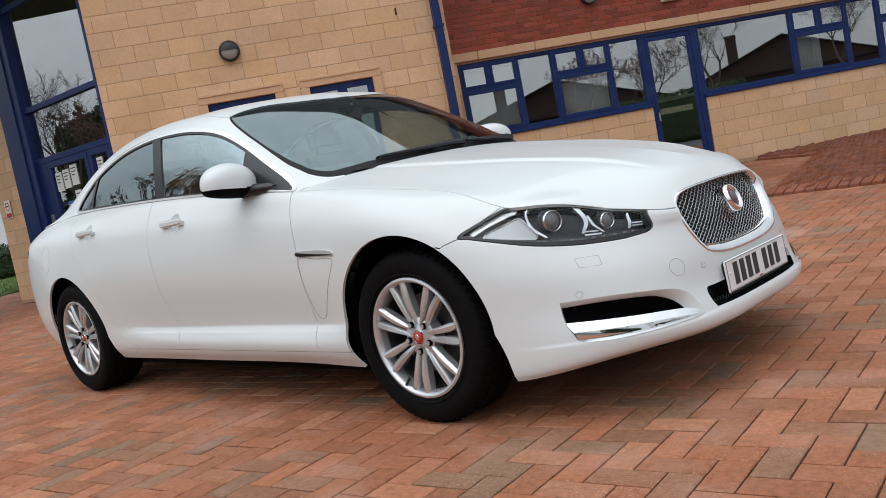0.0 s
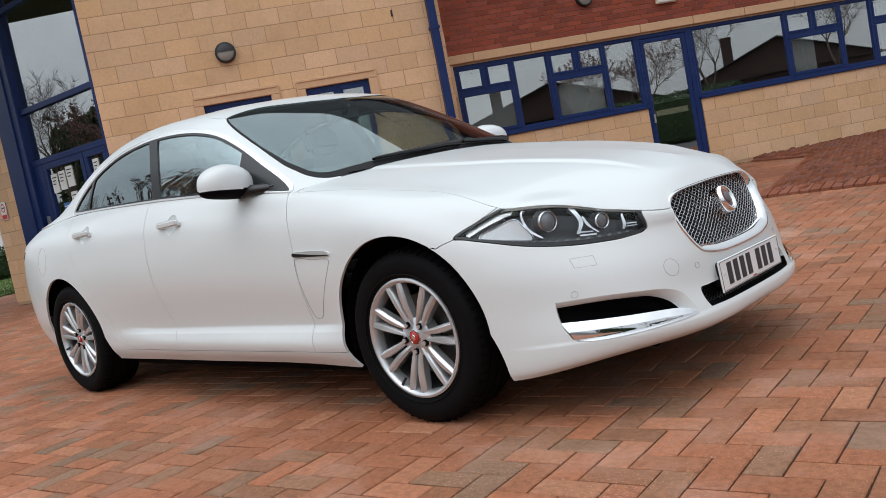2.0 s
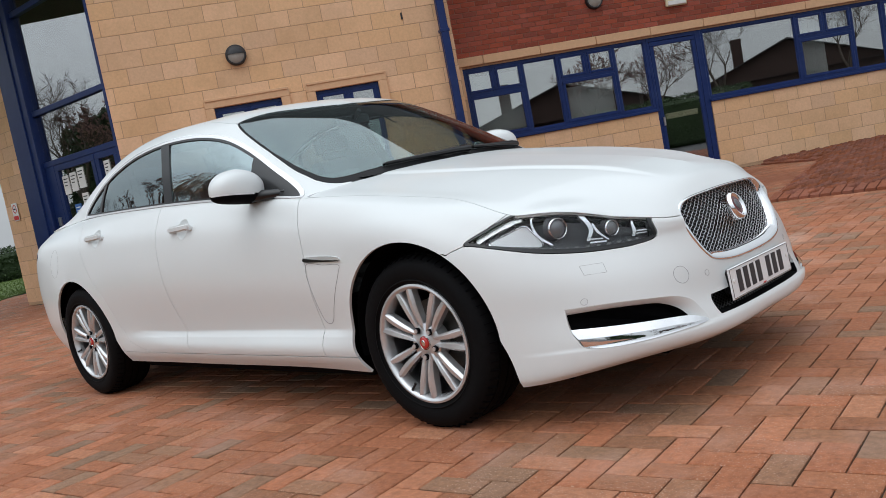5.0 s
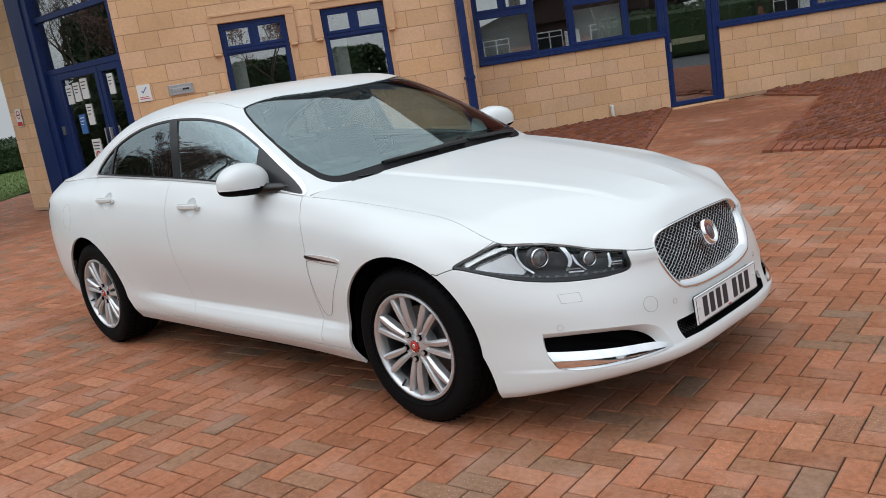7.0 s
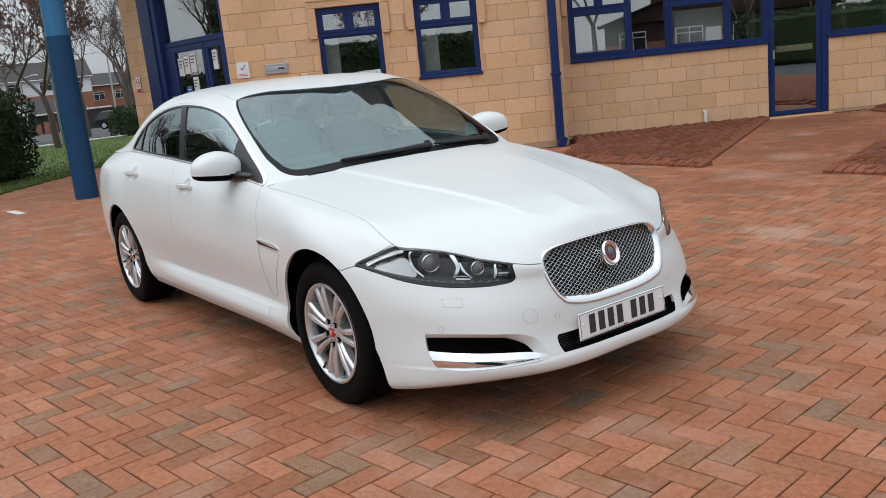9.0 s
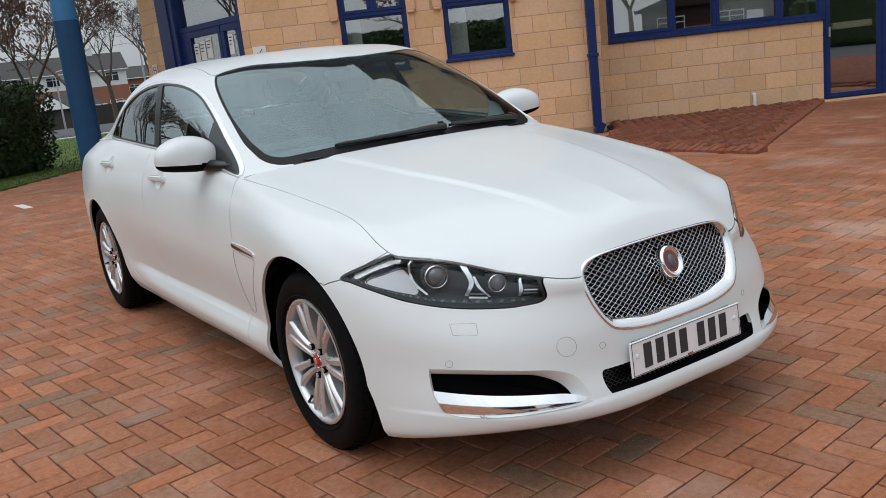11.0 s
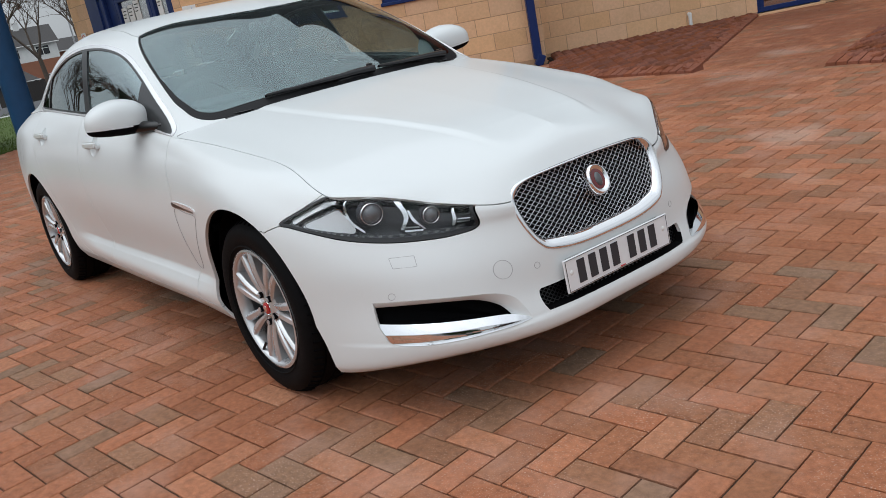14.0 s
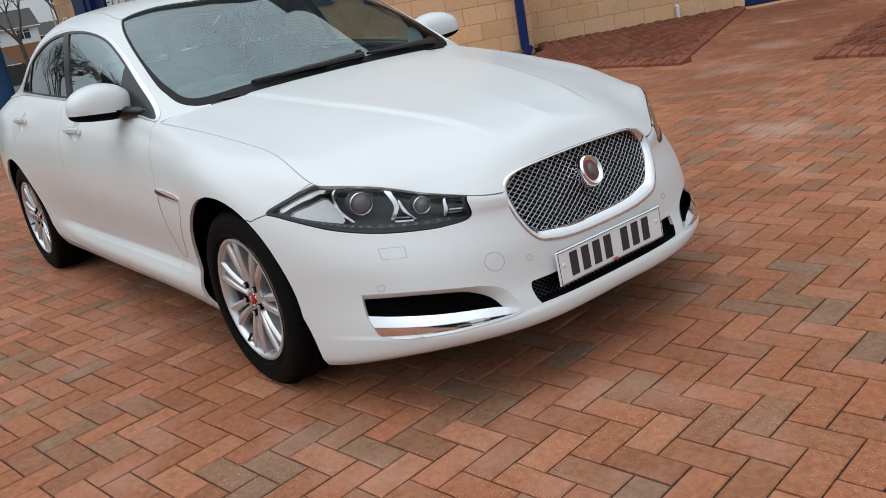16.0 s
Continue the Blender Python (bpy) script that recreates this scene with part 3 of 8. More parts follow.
lb = thing("letter_box", "steel letter box plate set in the block wall", "letter box", WING)
part("plate", boxes((-2.44, -2.09, -.022, -.004, 1.555, 1.705), bevel=.006), STEEL, lb)
part("flap", boxes((-2.40, -2.13, -.030, -.020, 1.60, 1.655), bevel=.004), STEEL, lb)
part("slot", boxes((-2.24, -2.15, -.033, -.028, 1.615, 1.64)), BLACK_INK, lb)
cl = thing("conduit_box", "small cream box on the block wall", "box", WING)
part("box_body", boxes((-1.90, -1.80, -.05, -.004, 1.47, 1.52), bevel=.008), CREAM, cl)
sp = thing("overflow_pipe", "white plastic overflow pipe out of the wall", "pipe", WING)
bm = bmesh.new()
tube(bm, (4.60, ys - .05, -.01), (4.60, ys - .05, .22), .028, n=14)
tube(bm, (4.60, ys + .02, .235), (4.60, ys - .06, .235), .028, n=14)
bmesh.ops.create_uvsphere(bm, u_segments=14, v_segments=8, radius=.029, matrix=Matrix.Translation((4.60, ys - .05, .228)))
part("bend", bm, WHITE_PLASTIC, sp, smooth=True)

# ---- the glazed entrance beside a block pier ----
ENT = pose(-9.46, 2.88, 0, 0, 0, 4.0)
ent = thing("window_4", "tall blue-framed glazed entrance screen with double doors", "window", ENT, kind="structure")
bm = bmesh.new()
box(bm, -2.98, -2.26, -.06, .14, 0, TOP, .012)
part("frame_column", bm, BLUE, ent, "broad dark blue column")
part("column_rib", boxes((-2.52, -2.44, -.085, -.05, 0, TOP), bevel=.008), BLUE, ent)
bm = bmesh.new()
for z in (2.21, 3.03, 4.6, 5.555):
    box(bm, -2.27, 0.0, .0, .10, z - .045, z + .045, .008)
box(bm, -.07, -.0, .001, .099, 0, TOP, .008)
part("window_frame", bm, BLUE, ent)
for z0, z1 in ((2.25, 2.99), (3.07, 4.56), (4.64, 5.52)):
    pane(ent, -2.27, -.06, z0, z1, .05)
bm = boxes((-2.27, -1.97, .01, .09, 0, 2.17), bevel=.006)
part("side_panel", bm, BLUE, ent)
for a, b in ((-1.96, -.72), (-.70, -.07)):
    bm = bmesh.new()
    bars(bm, a, b, .02, 2.165, .10, .005, .075)
    lf = part("door_leaf", bm, BLUE, ent)
    pane(lf, a + .09, b - .09, .11, 2.075, .04)
    part("door_handle", boxes((b - .085, b - .055, -.05, .01, .85, 1.25), bevel=.008) if a < -1 else boxes((a + .03, a + .06, -.05, .01, .85, 1.25), bevel=.008), STEEL, lf)
part("entry_panel", boxes((-2.16, -2.08, -.02, .015, 1.22, 1.36), bevel=.006), STEEL, ent)
SHEETS = [(-1.82, -1.63, 1.68, 1.97), (-1.58, -1.39, 1.70, 1.99), (-1.34, -1.14, 1.72, 2.03), (-1.33, -1.15, 1.32, 1.64), (-.52, -.36, 1.72, 2.02), (-1.62, -1.43, 1.20, 1.50), (-1.40, -1.14, .62, 1.10)]
for i, (a, b, c, d) in enumerate(SHEETS):
    nt_ = thing("door_notice", "printed paper notice taped inside the entrance glass" if i != 5 else "dark blue printed notice inside the entrance glass", "sign", ENT, group="entrance notices")
    part("sheet", boxes((a, b, .030, .036, c, d)), WHITE_PAPER if i != 5 else BLUE_INK, nt_)
    for k in range(3):
        part("print_bar", boxes((a + .03, b - .03 - .02 * k, .0265, .029, d - .06 - .05 * k, d - .045 - .05 * k)), BLACK_INK if i != 5 else WHITE_PAPER, nt_)
    if i == 6:
        v, f = lathe([(.062, .026), (.066, .023), (.082, .023), (.086, .026)], 32)
        link("prohibition_ring", [((a + b) / 2 + p[0], p[1], .83 + p[2]) for p in v], f, RED_INK, nt_)
pier = tagged(link("wall_6", *holed_wall(-3.86, -2.99, 0, TOP, -.02, .40, []), MORTAR, m=ENT), "tan block pier beside the entrance", "wall", kind="structure")
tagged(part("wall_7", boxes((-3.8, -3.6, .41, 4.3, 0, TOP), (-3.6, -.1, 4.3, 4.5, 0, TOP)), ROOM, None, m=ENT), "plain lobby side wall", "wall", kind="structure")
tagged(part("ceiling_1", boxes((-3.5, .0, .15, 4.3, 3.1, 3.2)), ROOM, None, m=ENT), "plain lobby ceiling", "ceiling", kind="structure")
sg_ = thing("no_smoking_sign", "white and red no-smoking sign on the block pier", "sign", ENT)
part("sheet", boxes((-3.60, -3.40, -.048, -.040, 1.46, 1.76), bevel=.002), WHITE_PAPER, sg_)
v, f = lathe([(.055, -.049), (.058, -.052), (.07, -.052), (.073, -.049)], 32)
link("ring", [(-3.50 + p[0], p[1], 1.66 + p[2]) for p in v], f, RED_INK, sg_)
part("text_panel", boxes((-3.585, -3.415, -.052, -.047, 1.475, 1.545)), RED_INK, sg_)
part("symbol_bar", boxes((-3.54, -3.46, -.053, -.047, 1.65, 1.67)), BLACK_INK, sg_)

post = thing("canopy_post", "tall round blue steel post on the paving", "post", Matrix.Translation((-10.42, .74, 0)))
bm = bmesh.new()
tube(bm, (0, 0, -.01), (0, 0, 2.40), .172, n=40)
part("lower_tube", bm, BLUE_POST, post, smooth=True)
bm = bmesh.new()
tube(bm, (0, 0, 2.40), (0, 0, 5.6), .160, n=40)
# the brighter light on the upper post is put into a paler blue
part("upper_tube", bm, material("lit_blue_post_paint", (0.03, 0.16, 0.34), 0.35, vary=0.1, scale=5), post, smooth=True)

# ---- car materials ----
PAINT = material("white_car_paint", (0.672, 0.696, 0.694), 0.40, coat=0.5, vary=0.01, scale=3, spec=0.15)
CHROME = material("chrome", (0.82, 0.82, 0.83), 0.06, metal=1.0, vary=0.03, scale=12)
ALLOY = material("silver_alloy_paint", (0.58, 0.59, 0.60), 0.26, metal=0.6, vary=0.06, scale=25, coat=0.5)
# dark copy of the alloy, with the wheel barrel's shade in the colour
ALLOY_IN = material("shaded_alloy", (0.15, 0.15, 0.155), 0.45, metal=0.8, vary=0.1, scale=25)
RUBBER = material("tyre_rubber", (0.005, 0.005, 0.0055), 0.65, spec=0.07, vary=0.25, scale=40, bump=0.0006, bump_scale=300)
TRIM = material("black_trim", (0.006, 0.006, 0.007), 0.28, vary=0.1, scale=20)
LINER = material("black_liner", (0.004, 0.004, 0.005), 0.9, spec=0.05, vary=0.2, scale=20)
# near-black sheets close grille and intakes; the hollows' shade is this colour
MESH_DARK = material("dark_recess", (0.003, 0.003, 0.0035), 0.8, spec=0.05)
FRIT = material("black_glass_border", (0.012, 0.012, 0.013), 0.5, spec=0.15)
CAR_GLASS = glass_material("green_car_glass", (0.74, 0.86, 0.86), ior=3.0, sheen=(0.82, 0.97, 1.0))
SCREEN_GLASS = glass_material("windscreen_glass", (0.66, 0.86, 0.85), ior=1.8, sheen=(0.82, 0.97, 1.0))
DARK_GLASS = glass_material("dark_car_glass", (0.16, 0.20, 0.205), ior=2.9, sheen=(0.82, 0.97, 1.0))
LENS = glass_material("clear_lens", (0.97, 0.98, 0.98), ior=1.22)
REFLECTOR = material("lamp_reflector", (0.78, 0.79, 0.81), 0.16, metal=1.0, vary=0.05, scale=60)
LAMP_WHITE = material("frosted_lamp_insert", (0.74, 0.76, 0.78), 0.35, vary=0.05, scale=60, coat=0.5)
LAMP_GREY = material("grey_lamp_strip", (0.16, 0.165, 0.17), 0.35, vary=0.1, scale=60)
LAMP_DARK = material("lamp_housing", (0.055, 0.058, 0.064), 0.35, spec=0.4, vary=0.1, scale=30)
SEATS = material("dark_grey_leather", (0.035, 0.035, 0.034), 0.5, vary=0.15, scale=30, bump=0.0008, bump_scale=200)
SEAM = material("panel_seam", (0.30, 0.30, 0.31), 0.6)
MESH_WIRE = material("grille_wire", (0.52, 0.52, 0.53), 0.2, metal=1.0, vary=0.05, scale=40)
CABIN = material("charcoal_leather", (0.035, 0.036, 0.037), 0.55, vary=0.2, scale=30, bump=0.0008, bump_scale=200)
CABIN_GREY = material("grey_headlining", (0.14, 0.138, 0.13), 0.9, vary=0.05, scale=30)
RED_CAP = material("red_cap_enamel", (0.42, 0.02, 0.02), 0.25, coat=0.6)
BADGE_RED = material("dark_red_enamel", (0.13, 0.008, 0.008), 0.25, coat=0.6)
SATIN = material("bright_window_trim", (0.80, 0.81, 0.82), 0.22, metal=0.55, vary=0.02, scale=20)
LENS_BALL = material("projector_lens", (0.15, 0.16, 0.175), 0.06, coat=1.0, vary=0.1, scale=60)
RED_LENS = material("red_tail_lens", (0.35, 0.012, 0.01), 0.12, coat=1.0)
PLATE_WHITE = material("reflective_plate", (0.78, 0.79, 0.80), 0.45, vary=0.02, scale=30)
# darkened, so that the gaps between the spokes look shaded
DISC = material("brake_disc", (0.085, 0.08, 0.075), 0.45, metal=0.7, vary=0.15, scale=50)

CAR_Y = 0.04                       # the car's centre line; x forward, front axle at x = 0
CARM = pose(0, CAR_Y, 0)
car = thing("car", "white four-door saloon car with chrome mesh grille and silver alloy wheels", "car", CARM)

# ---- the skin: longitudinal rails of (x, half width, height), one station after another from the nose round to the tail ----
RAILS = [
    [(.905, 0, .215), (.895, .33, .215), (.775, .615, .218), (.600, .755, .192), (.410, .855, .172), (0, .860, .20), (-.36, .852, .205), (-.60, .850, .212),
     (-1.4, .850, .215), (-2.0, .850, .215), (-2.44, .848, .213), (-2.95, .84, .22), (-3.4, .80, .24), (-3.72, .70, .26), (-3.94, .48, .27), (-3.98, 0, .27)],
    [(.948, 0, .236), (.934, .33, .236), (.802, .636, .239), (.620, .778, .214), (.420, .866, .198), (0, .890, .25), (-.36, .888, .262), (-.60, .890, .266),
     (-1.4, .890, .268), (-2.0, .888, .270), (-2.44, .880, .272), (-2.95, .87, .28), (-3.4, .83, .30), (-3.74, .73, .32), (-3.97, .50, .33), (-4.02, 0, .33)],
    [(.956, 0, .270), (.942, .33, .270), (.810, .645, .278), (.624, .785, .285), (.422, .872, .285), (0, .912, .32), (-.36, .903, .318), (-.60, .904, .318),
     (-1.4, .904, .322), (-2.0, .901, .330), (-2.44, .889, .345), (-2.95, .90, .36), (-3.4, .85, .37), (-3.76, .75, .38), (-3.99, .52, .39), (-4.04, 0, .40)],
    [(.928, 0, .365), (.912, .33, .365), (.772, .645, .385), (.610, .775, .400), (.422, .872, .410), (0, .928, .44), (-.36, .894, .40), (-.60, .880, .392),
     (-1.4, .880, .392), (-2.0, .882, .392), (-2.44, .890, .41), (-2.95, .918, .45), (-3.4, .87, .46), (-3.78, .76, .48), (-4.01, .53, .50), (-4.06, 0, .50)],
    [(.918, 0, .490), (.895, .33, .485), (.750, .628, .500), (.592, .770, .525), (.415, .872, .545), (0, .938, .62), (-.36, .912, .60), (-.60, .905, .60),
     (-1.4, .916, .64), (-2.0, .916, .66), (-2.44, .918, .68), (-2.95, .925, .70), (-3.4, .875, .70), (-3.80, .76, .72), (-4.02, .53, .72), (-4.07, 0, .74)],
    [(.882, 0, .615), (.862, .33, .598), (.738, .560, .602), (.560, .738, .636), (.350, .862, .682), (0, .918, .780), (-.36, .898, .800), (-.60, .890, .815),
     (-1.4, .894, .86), (-2.0, .892, .885), (-2.44, .888, .91), (-2.95, .878, .93), (-3.4, .83, .93), (-3.80, .72, .93), (-4.00, .51, .93), (-4.05, 0, .94)],
    [(.862, 0, .655), (.860, .337, .622), (.730, .554, .646), (.512, .757, .697), (.234, .822, .805), (0, .842, .850), (-.31, .848, .890), (-.60, .858, .892),
     (-1.4, .853, .953), (-2.0, .850, .980), (-2.44, .838, 1.001), (-2.95, .816, 1.010), (-3.4, .762, 1.002), (-3.79, .651, .996), (-3.99, .466, .992), (-4.03, 0, 1.001)],
    [(.840, 0, .700), (.851, .348, .645), (.702, .556, .692), (.457, .763, .752), (.230, .752, .832), (0, .758, .877), (-.30, .790, .921), (-.60, .812, .950),
     (-1.4, .803, 1.020), (-2.0, .800, 1.050), (-2.44, .782, 1.066), (-2.95, .750, 1.066), (-3.4, .69, 1.05), (-3.78, .58, 1.04), (-3.97, .43, 1.035), (-4.01, 0, 1.045)],
    [(.790, 0, .766), (.770, .315, .744), (.615, .460, .775), (.425, .605, .812), (.205, .655, .852), (0, .665, .890), (-.26, .668, .932), (-.545, .672, .975),
     (-1.4, .755, 1.032), (-2.0, .750, 1.062), (-2.44, .732, 1.078), (-2.95, .70, 1.078), (-3.4, .64, 1.06), (-3.76, .53, 1.05), (-3.93, .38, 1.045), (-3.96, 0, 1.055)],
]
HOOD_RAILS = [
    [(.765, 0, .786), (.715, .245, .791), (.555, .300, .838), (.375, .340, .876), (.200, .375, .905), (.010, .405, .931), (-.21, .435, .958), (-.480, .465, .991)],
    [(.735, 0, .804), (.670, .130, .814), (.530, .165, .850), (.360, .200, .882), (.200, .220, .909), (.030, .230, .934), (-.18, .238, .964), (-.440, .240, .999)],
    [(.700, 0, .819), (.640, 0, .832), (.515, 0, .858), (.355, 0, .887), (.200, 0, .912), (.035, 0, .937), (-.17, 0, .966), (-.425, 0, 1.002)],
]
CABIN_RAILS = [
    [(-.600, .812, .950), (-.95, .808, .986), (-1.33, .804, 1.015), (-1.70, .802, 1.038), (-2.1, .797, 1.056), (-2.5, .780, 1.068), (-2.87, .752, 1.072), (-3.3, .712, 1.055), (-3.62, .66, 1.045), (-4.0, .43, 1.036)],
    [(-.580, .765, .9600), (-.960, .762, 1.085), (-1.34, .733, 1.195), (-1.70, .716, 1.240), (-2.1, .713, 1.248), (-2.5, .718, 1.212), (-2.87, .712, 1.146), (-3.3, .682, 1.082), (-3.62, .62, 1.056), (-3.99, .39, 1.042)],
    [(-.557, .700, .9715), (-.965, .648, 1.180), (-1.36, .590, 1.340), (-1.72, .598, 1.398), (-2.1, .600, 1.398), (-2.5, .620, 1.342), (-2.87, .645, 1.235), (-3.3, .625, 1.120), (-3.62, .55, 1.070), (-3.98, .33, 1.048)],
    [(-.488, .490, .9900), (-.885, .465, 1.200), (-1.29, .440, 1.388), (-1.70, .455, 1.436), (-2.1, .455, 1.436), (-2.5, .460, 1.388), (-2.87, .470, 1.298), (-3.3, .455, 1.172), (-3.62, .40, 1.088), (-3.98, .23, 1.052)],
    [(-.443, .250, 1.0000), (-.830, .235, 1.212), (-1.24, .225, 1.408), (-1.69, .230, 1.453), (-2.1, .230, 1.453), (-2.5, .235, 1.410), (-2.87, .235, 1.326), (-3.3, .225, 1.198), (-3.62, .20, 1.098), (-3.98, .12, 1.054)],
    [(-.428, 0, 1.0030), (-.810, 0, 1.216), (-1.22, 0, 1.414), (-1.69, 0, 1.458), (-2.1, 0, 1.458), (-2.5, 0, 1.416), (-2.87, 0, 1.334), (-3.3, 0, 1.205), (-3.62, 0, 1.101), (-3.98, 0, 1.055)],
]
for rail_, wide, high in zip(CABIN_RAILS, (0, .026, .056, .050, .026, 0), (0, .006, .012, .012, .012, .012)):
    for k, share in ((1, .6), (2, 1), (3, 1), (4, 1), (5, .8), (6, .4)):
        x, y, z = rail_[k]
        rail_[k] = (x + (.014 if k < 3 else 0), y + wide * share, z + high * share)


def natural(t, p, s):
    """A natural cubic through the points p at knots t, at s."""
    n = len(t)
    h = np.diff(t)
    a = np.zeros((n, n))
    r = np.zeros((n, p.shape[1]))
    a[0, 0] = a[-1, -1] = 1
    for i in range(1, n - 1):
        a[i, i - 1], a[i, i], a[i, i + 1] = h[i - 1], 2 * (h[i - 1] + h[i]), h[i]
        r[i] = 6 * ((p[i + 1] - p[i]) / h[i] - (p[i] - p[i - 1]) / h[i - 1])
    m = np.linalg.solve(a, r)
    k = np.clip(np.searchsorted(t, s, side="right") - 1, 0, n - 2)
    d, e, hk = (s - t[k])[:, None], (t[k + 1] - s)[:, None], h[k][:, None]
    return m[k] * e ** 3 / (6 * hk) + m[k + 1] * d ** 3 / (6 * hk) + (p[k] / hk - m[k] * hk / 6) * e + (p[k + 1] / hk - m[k + 1] * hk / 6) * d


def hermite(p, per):
    """Across the rails p[k] (k, n, 3): a smooth curve through them, per steps between each two."""
    k, n, _ = p.shape
    chord = np.sqrt(np.linalg.norm(np.diff(p, axis=0), axis=2)) + 1e-4
    t = np.concatenate([np.zeros((1, n)), np.cumsum(chord, axis=0)])
    tan = np.zeros_like(p)
    for i in range(k):
        if i == 0:
            tan[i] = (p[1] - p[0]) / chord[0][:, None]
        elif i == k - 1:
            tan[i] = (p[-1] - p[-2]) / chord[-1][:, None]
        else:
            d0, d1 = chord[i - 1][:, None], chord[i][:, None]
            tan[i] = ((p[i] - p[i - 1]) / d0 * d1 + (p[i + 1] - p[i]) / d1 * d0) / (d0 + d1)
    out = []
    for i in range(k - 1):
        d = chord[i][:, None]
        for q in range(per):
            s = q / per
            out.append((2 * s ** 3 - 3 * s ** 2 + 1) * p[i] + (s ** 3 - 2 * s ** 2 + s) * d * tan[i]
                       + (-2 * s ** 3 + 3 * s ** 2) * p[i + 1] + (s ** 3 - s ** 2) * d * tan[i + 1])
    out.append(p[-1])
    return np.array(out)


def rail_grid(rails, steps, mirror_start=False):
    """Rails evaluated at common stations: steps[i] cells between stations i and i + 1."""
    s = np.concatenate([np.linspace(i, i + 1, n, endpoint=False) for i, n in enumerate(steps)] + [[len(steps)]])
    out = []
    for r in rails:
        p = np.array(r, float)
        chord = np.linalg.norm(np.diff(p, axis=0), axis=1) + 0.02
        t = np.concatenate([[0], np.cumsum(chord)])
        if mirror_start:                      # carry the curve over the centre line, so that it crosses it square
            q = p[1:3][::-1] * (1, -1, 1)
            p2 = np.concatenate([q, p])
            t2 = np.concatenate([[-t[2], -t[1]], t])
        else:
            p2, t2 = p, t
        k = np.clip(np.floor(s).astype(int), 0, len(t) - 2)
        out.append(natural(t2, p2, t[k] + (s - k) * (t[k + 1] - t[k])))
    return np.array(out)


def fair(g, rounds, keep=()):
    """Evens the curvature of a grid; its edges and the kept rows stay."""
    for _ in range(rounds):
        q = g.copy()
        q[1:-1] += 0.25 * (g[:-2] + g[2:] - 2 * g[1:-1])
        g2 = q.copy()
        g2[:, 1:-1] += 0.25 * (q[:, :-2] + q[:, 2:] - 2 * q[:, 1:-1])
        for r in keep:
            g2[r] = g[r]
        g2[0], g2[-1] = g[0], g[-1]
        g = g2
    return g


def sheet(g):
    """Points, normals and triangles of a grid, on the car's right side (negative y)."""
    g = g * (1, -1, 1)
    rows, cols, _ = g.shape
    du, dv = np.gradient(g, axis=1), np.gradient(g, axis=0)
    n = np.cross(dv, du)
    ln = np.linalg.norm(n, axis=2, keepdims=True)
    n = n / np.maximum(ln, 1e-9)
    idx = np.arange(rows * cols).reshape(rows, cols)
    a, b, c, d = idx[:-1, :-1].ravel(), idx[:-1, 1:].ravel(), idx[1:, 1:].ravel(), idx[1:, :-1].ravel()
    tris = np.concatenate([np.stack([a, c, b], 1), np.stack([a, d, c], 1)])
    return g.reshape(-1, 3), n.reshape(-1, 3), tris


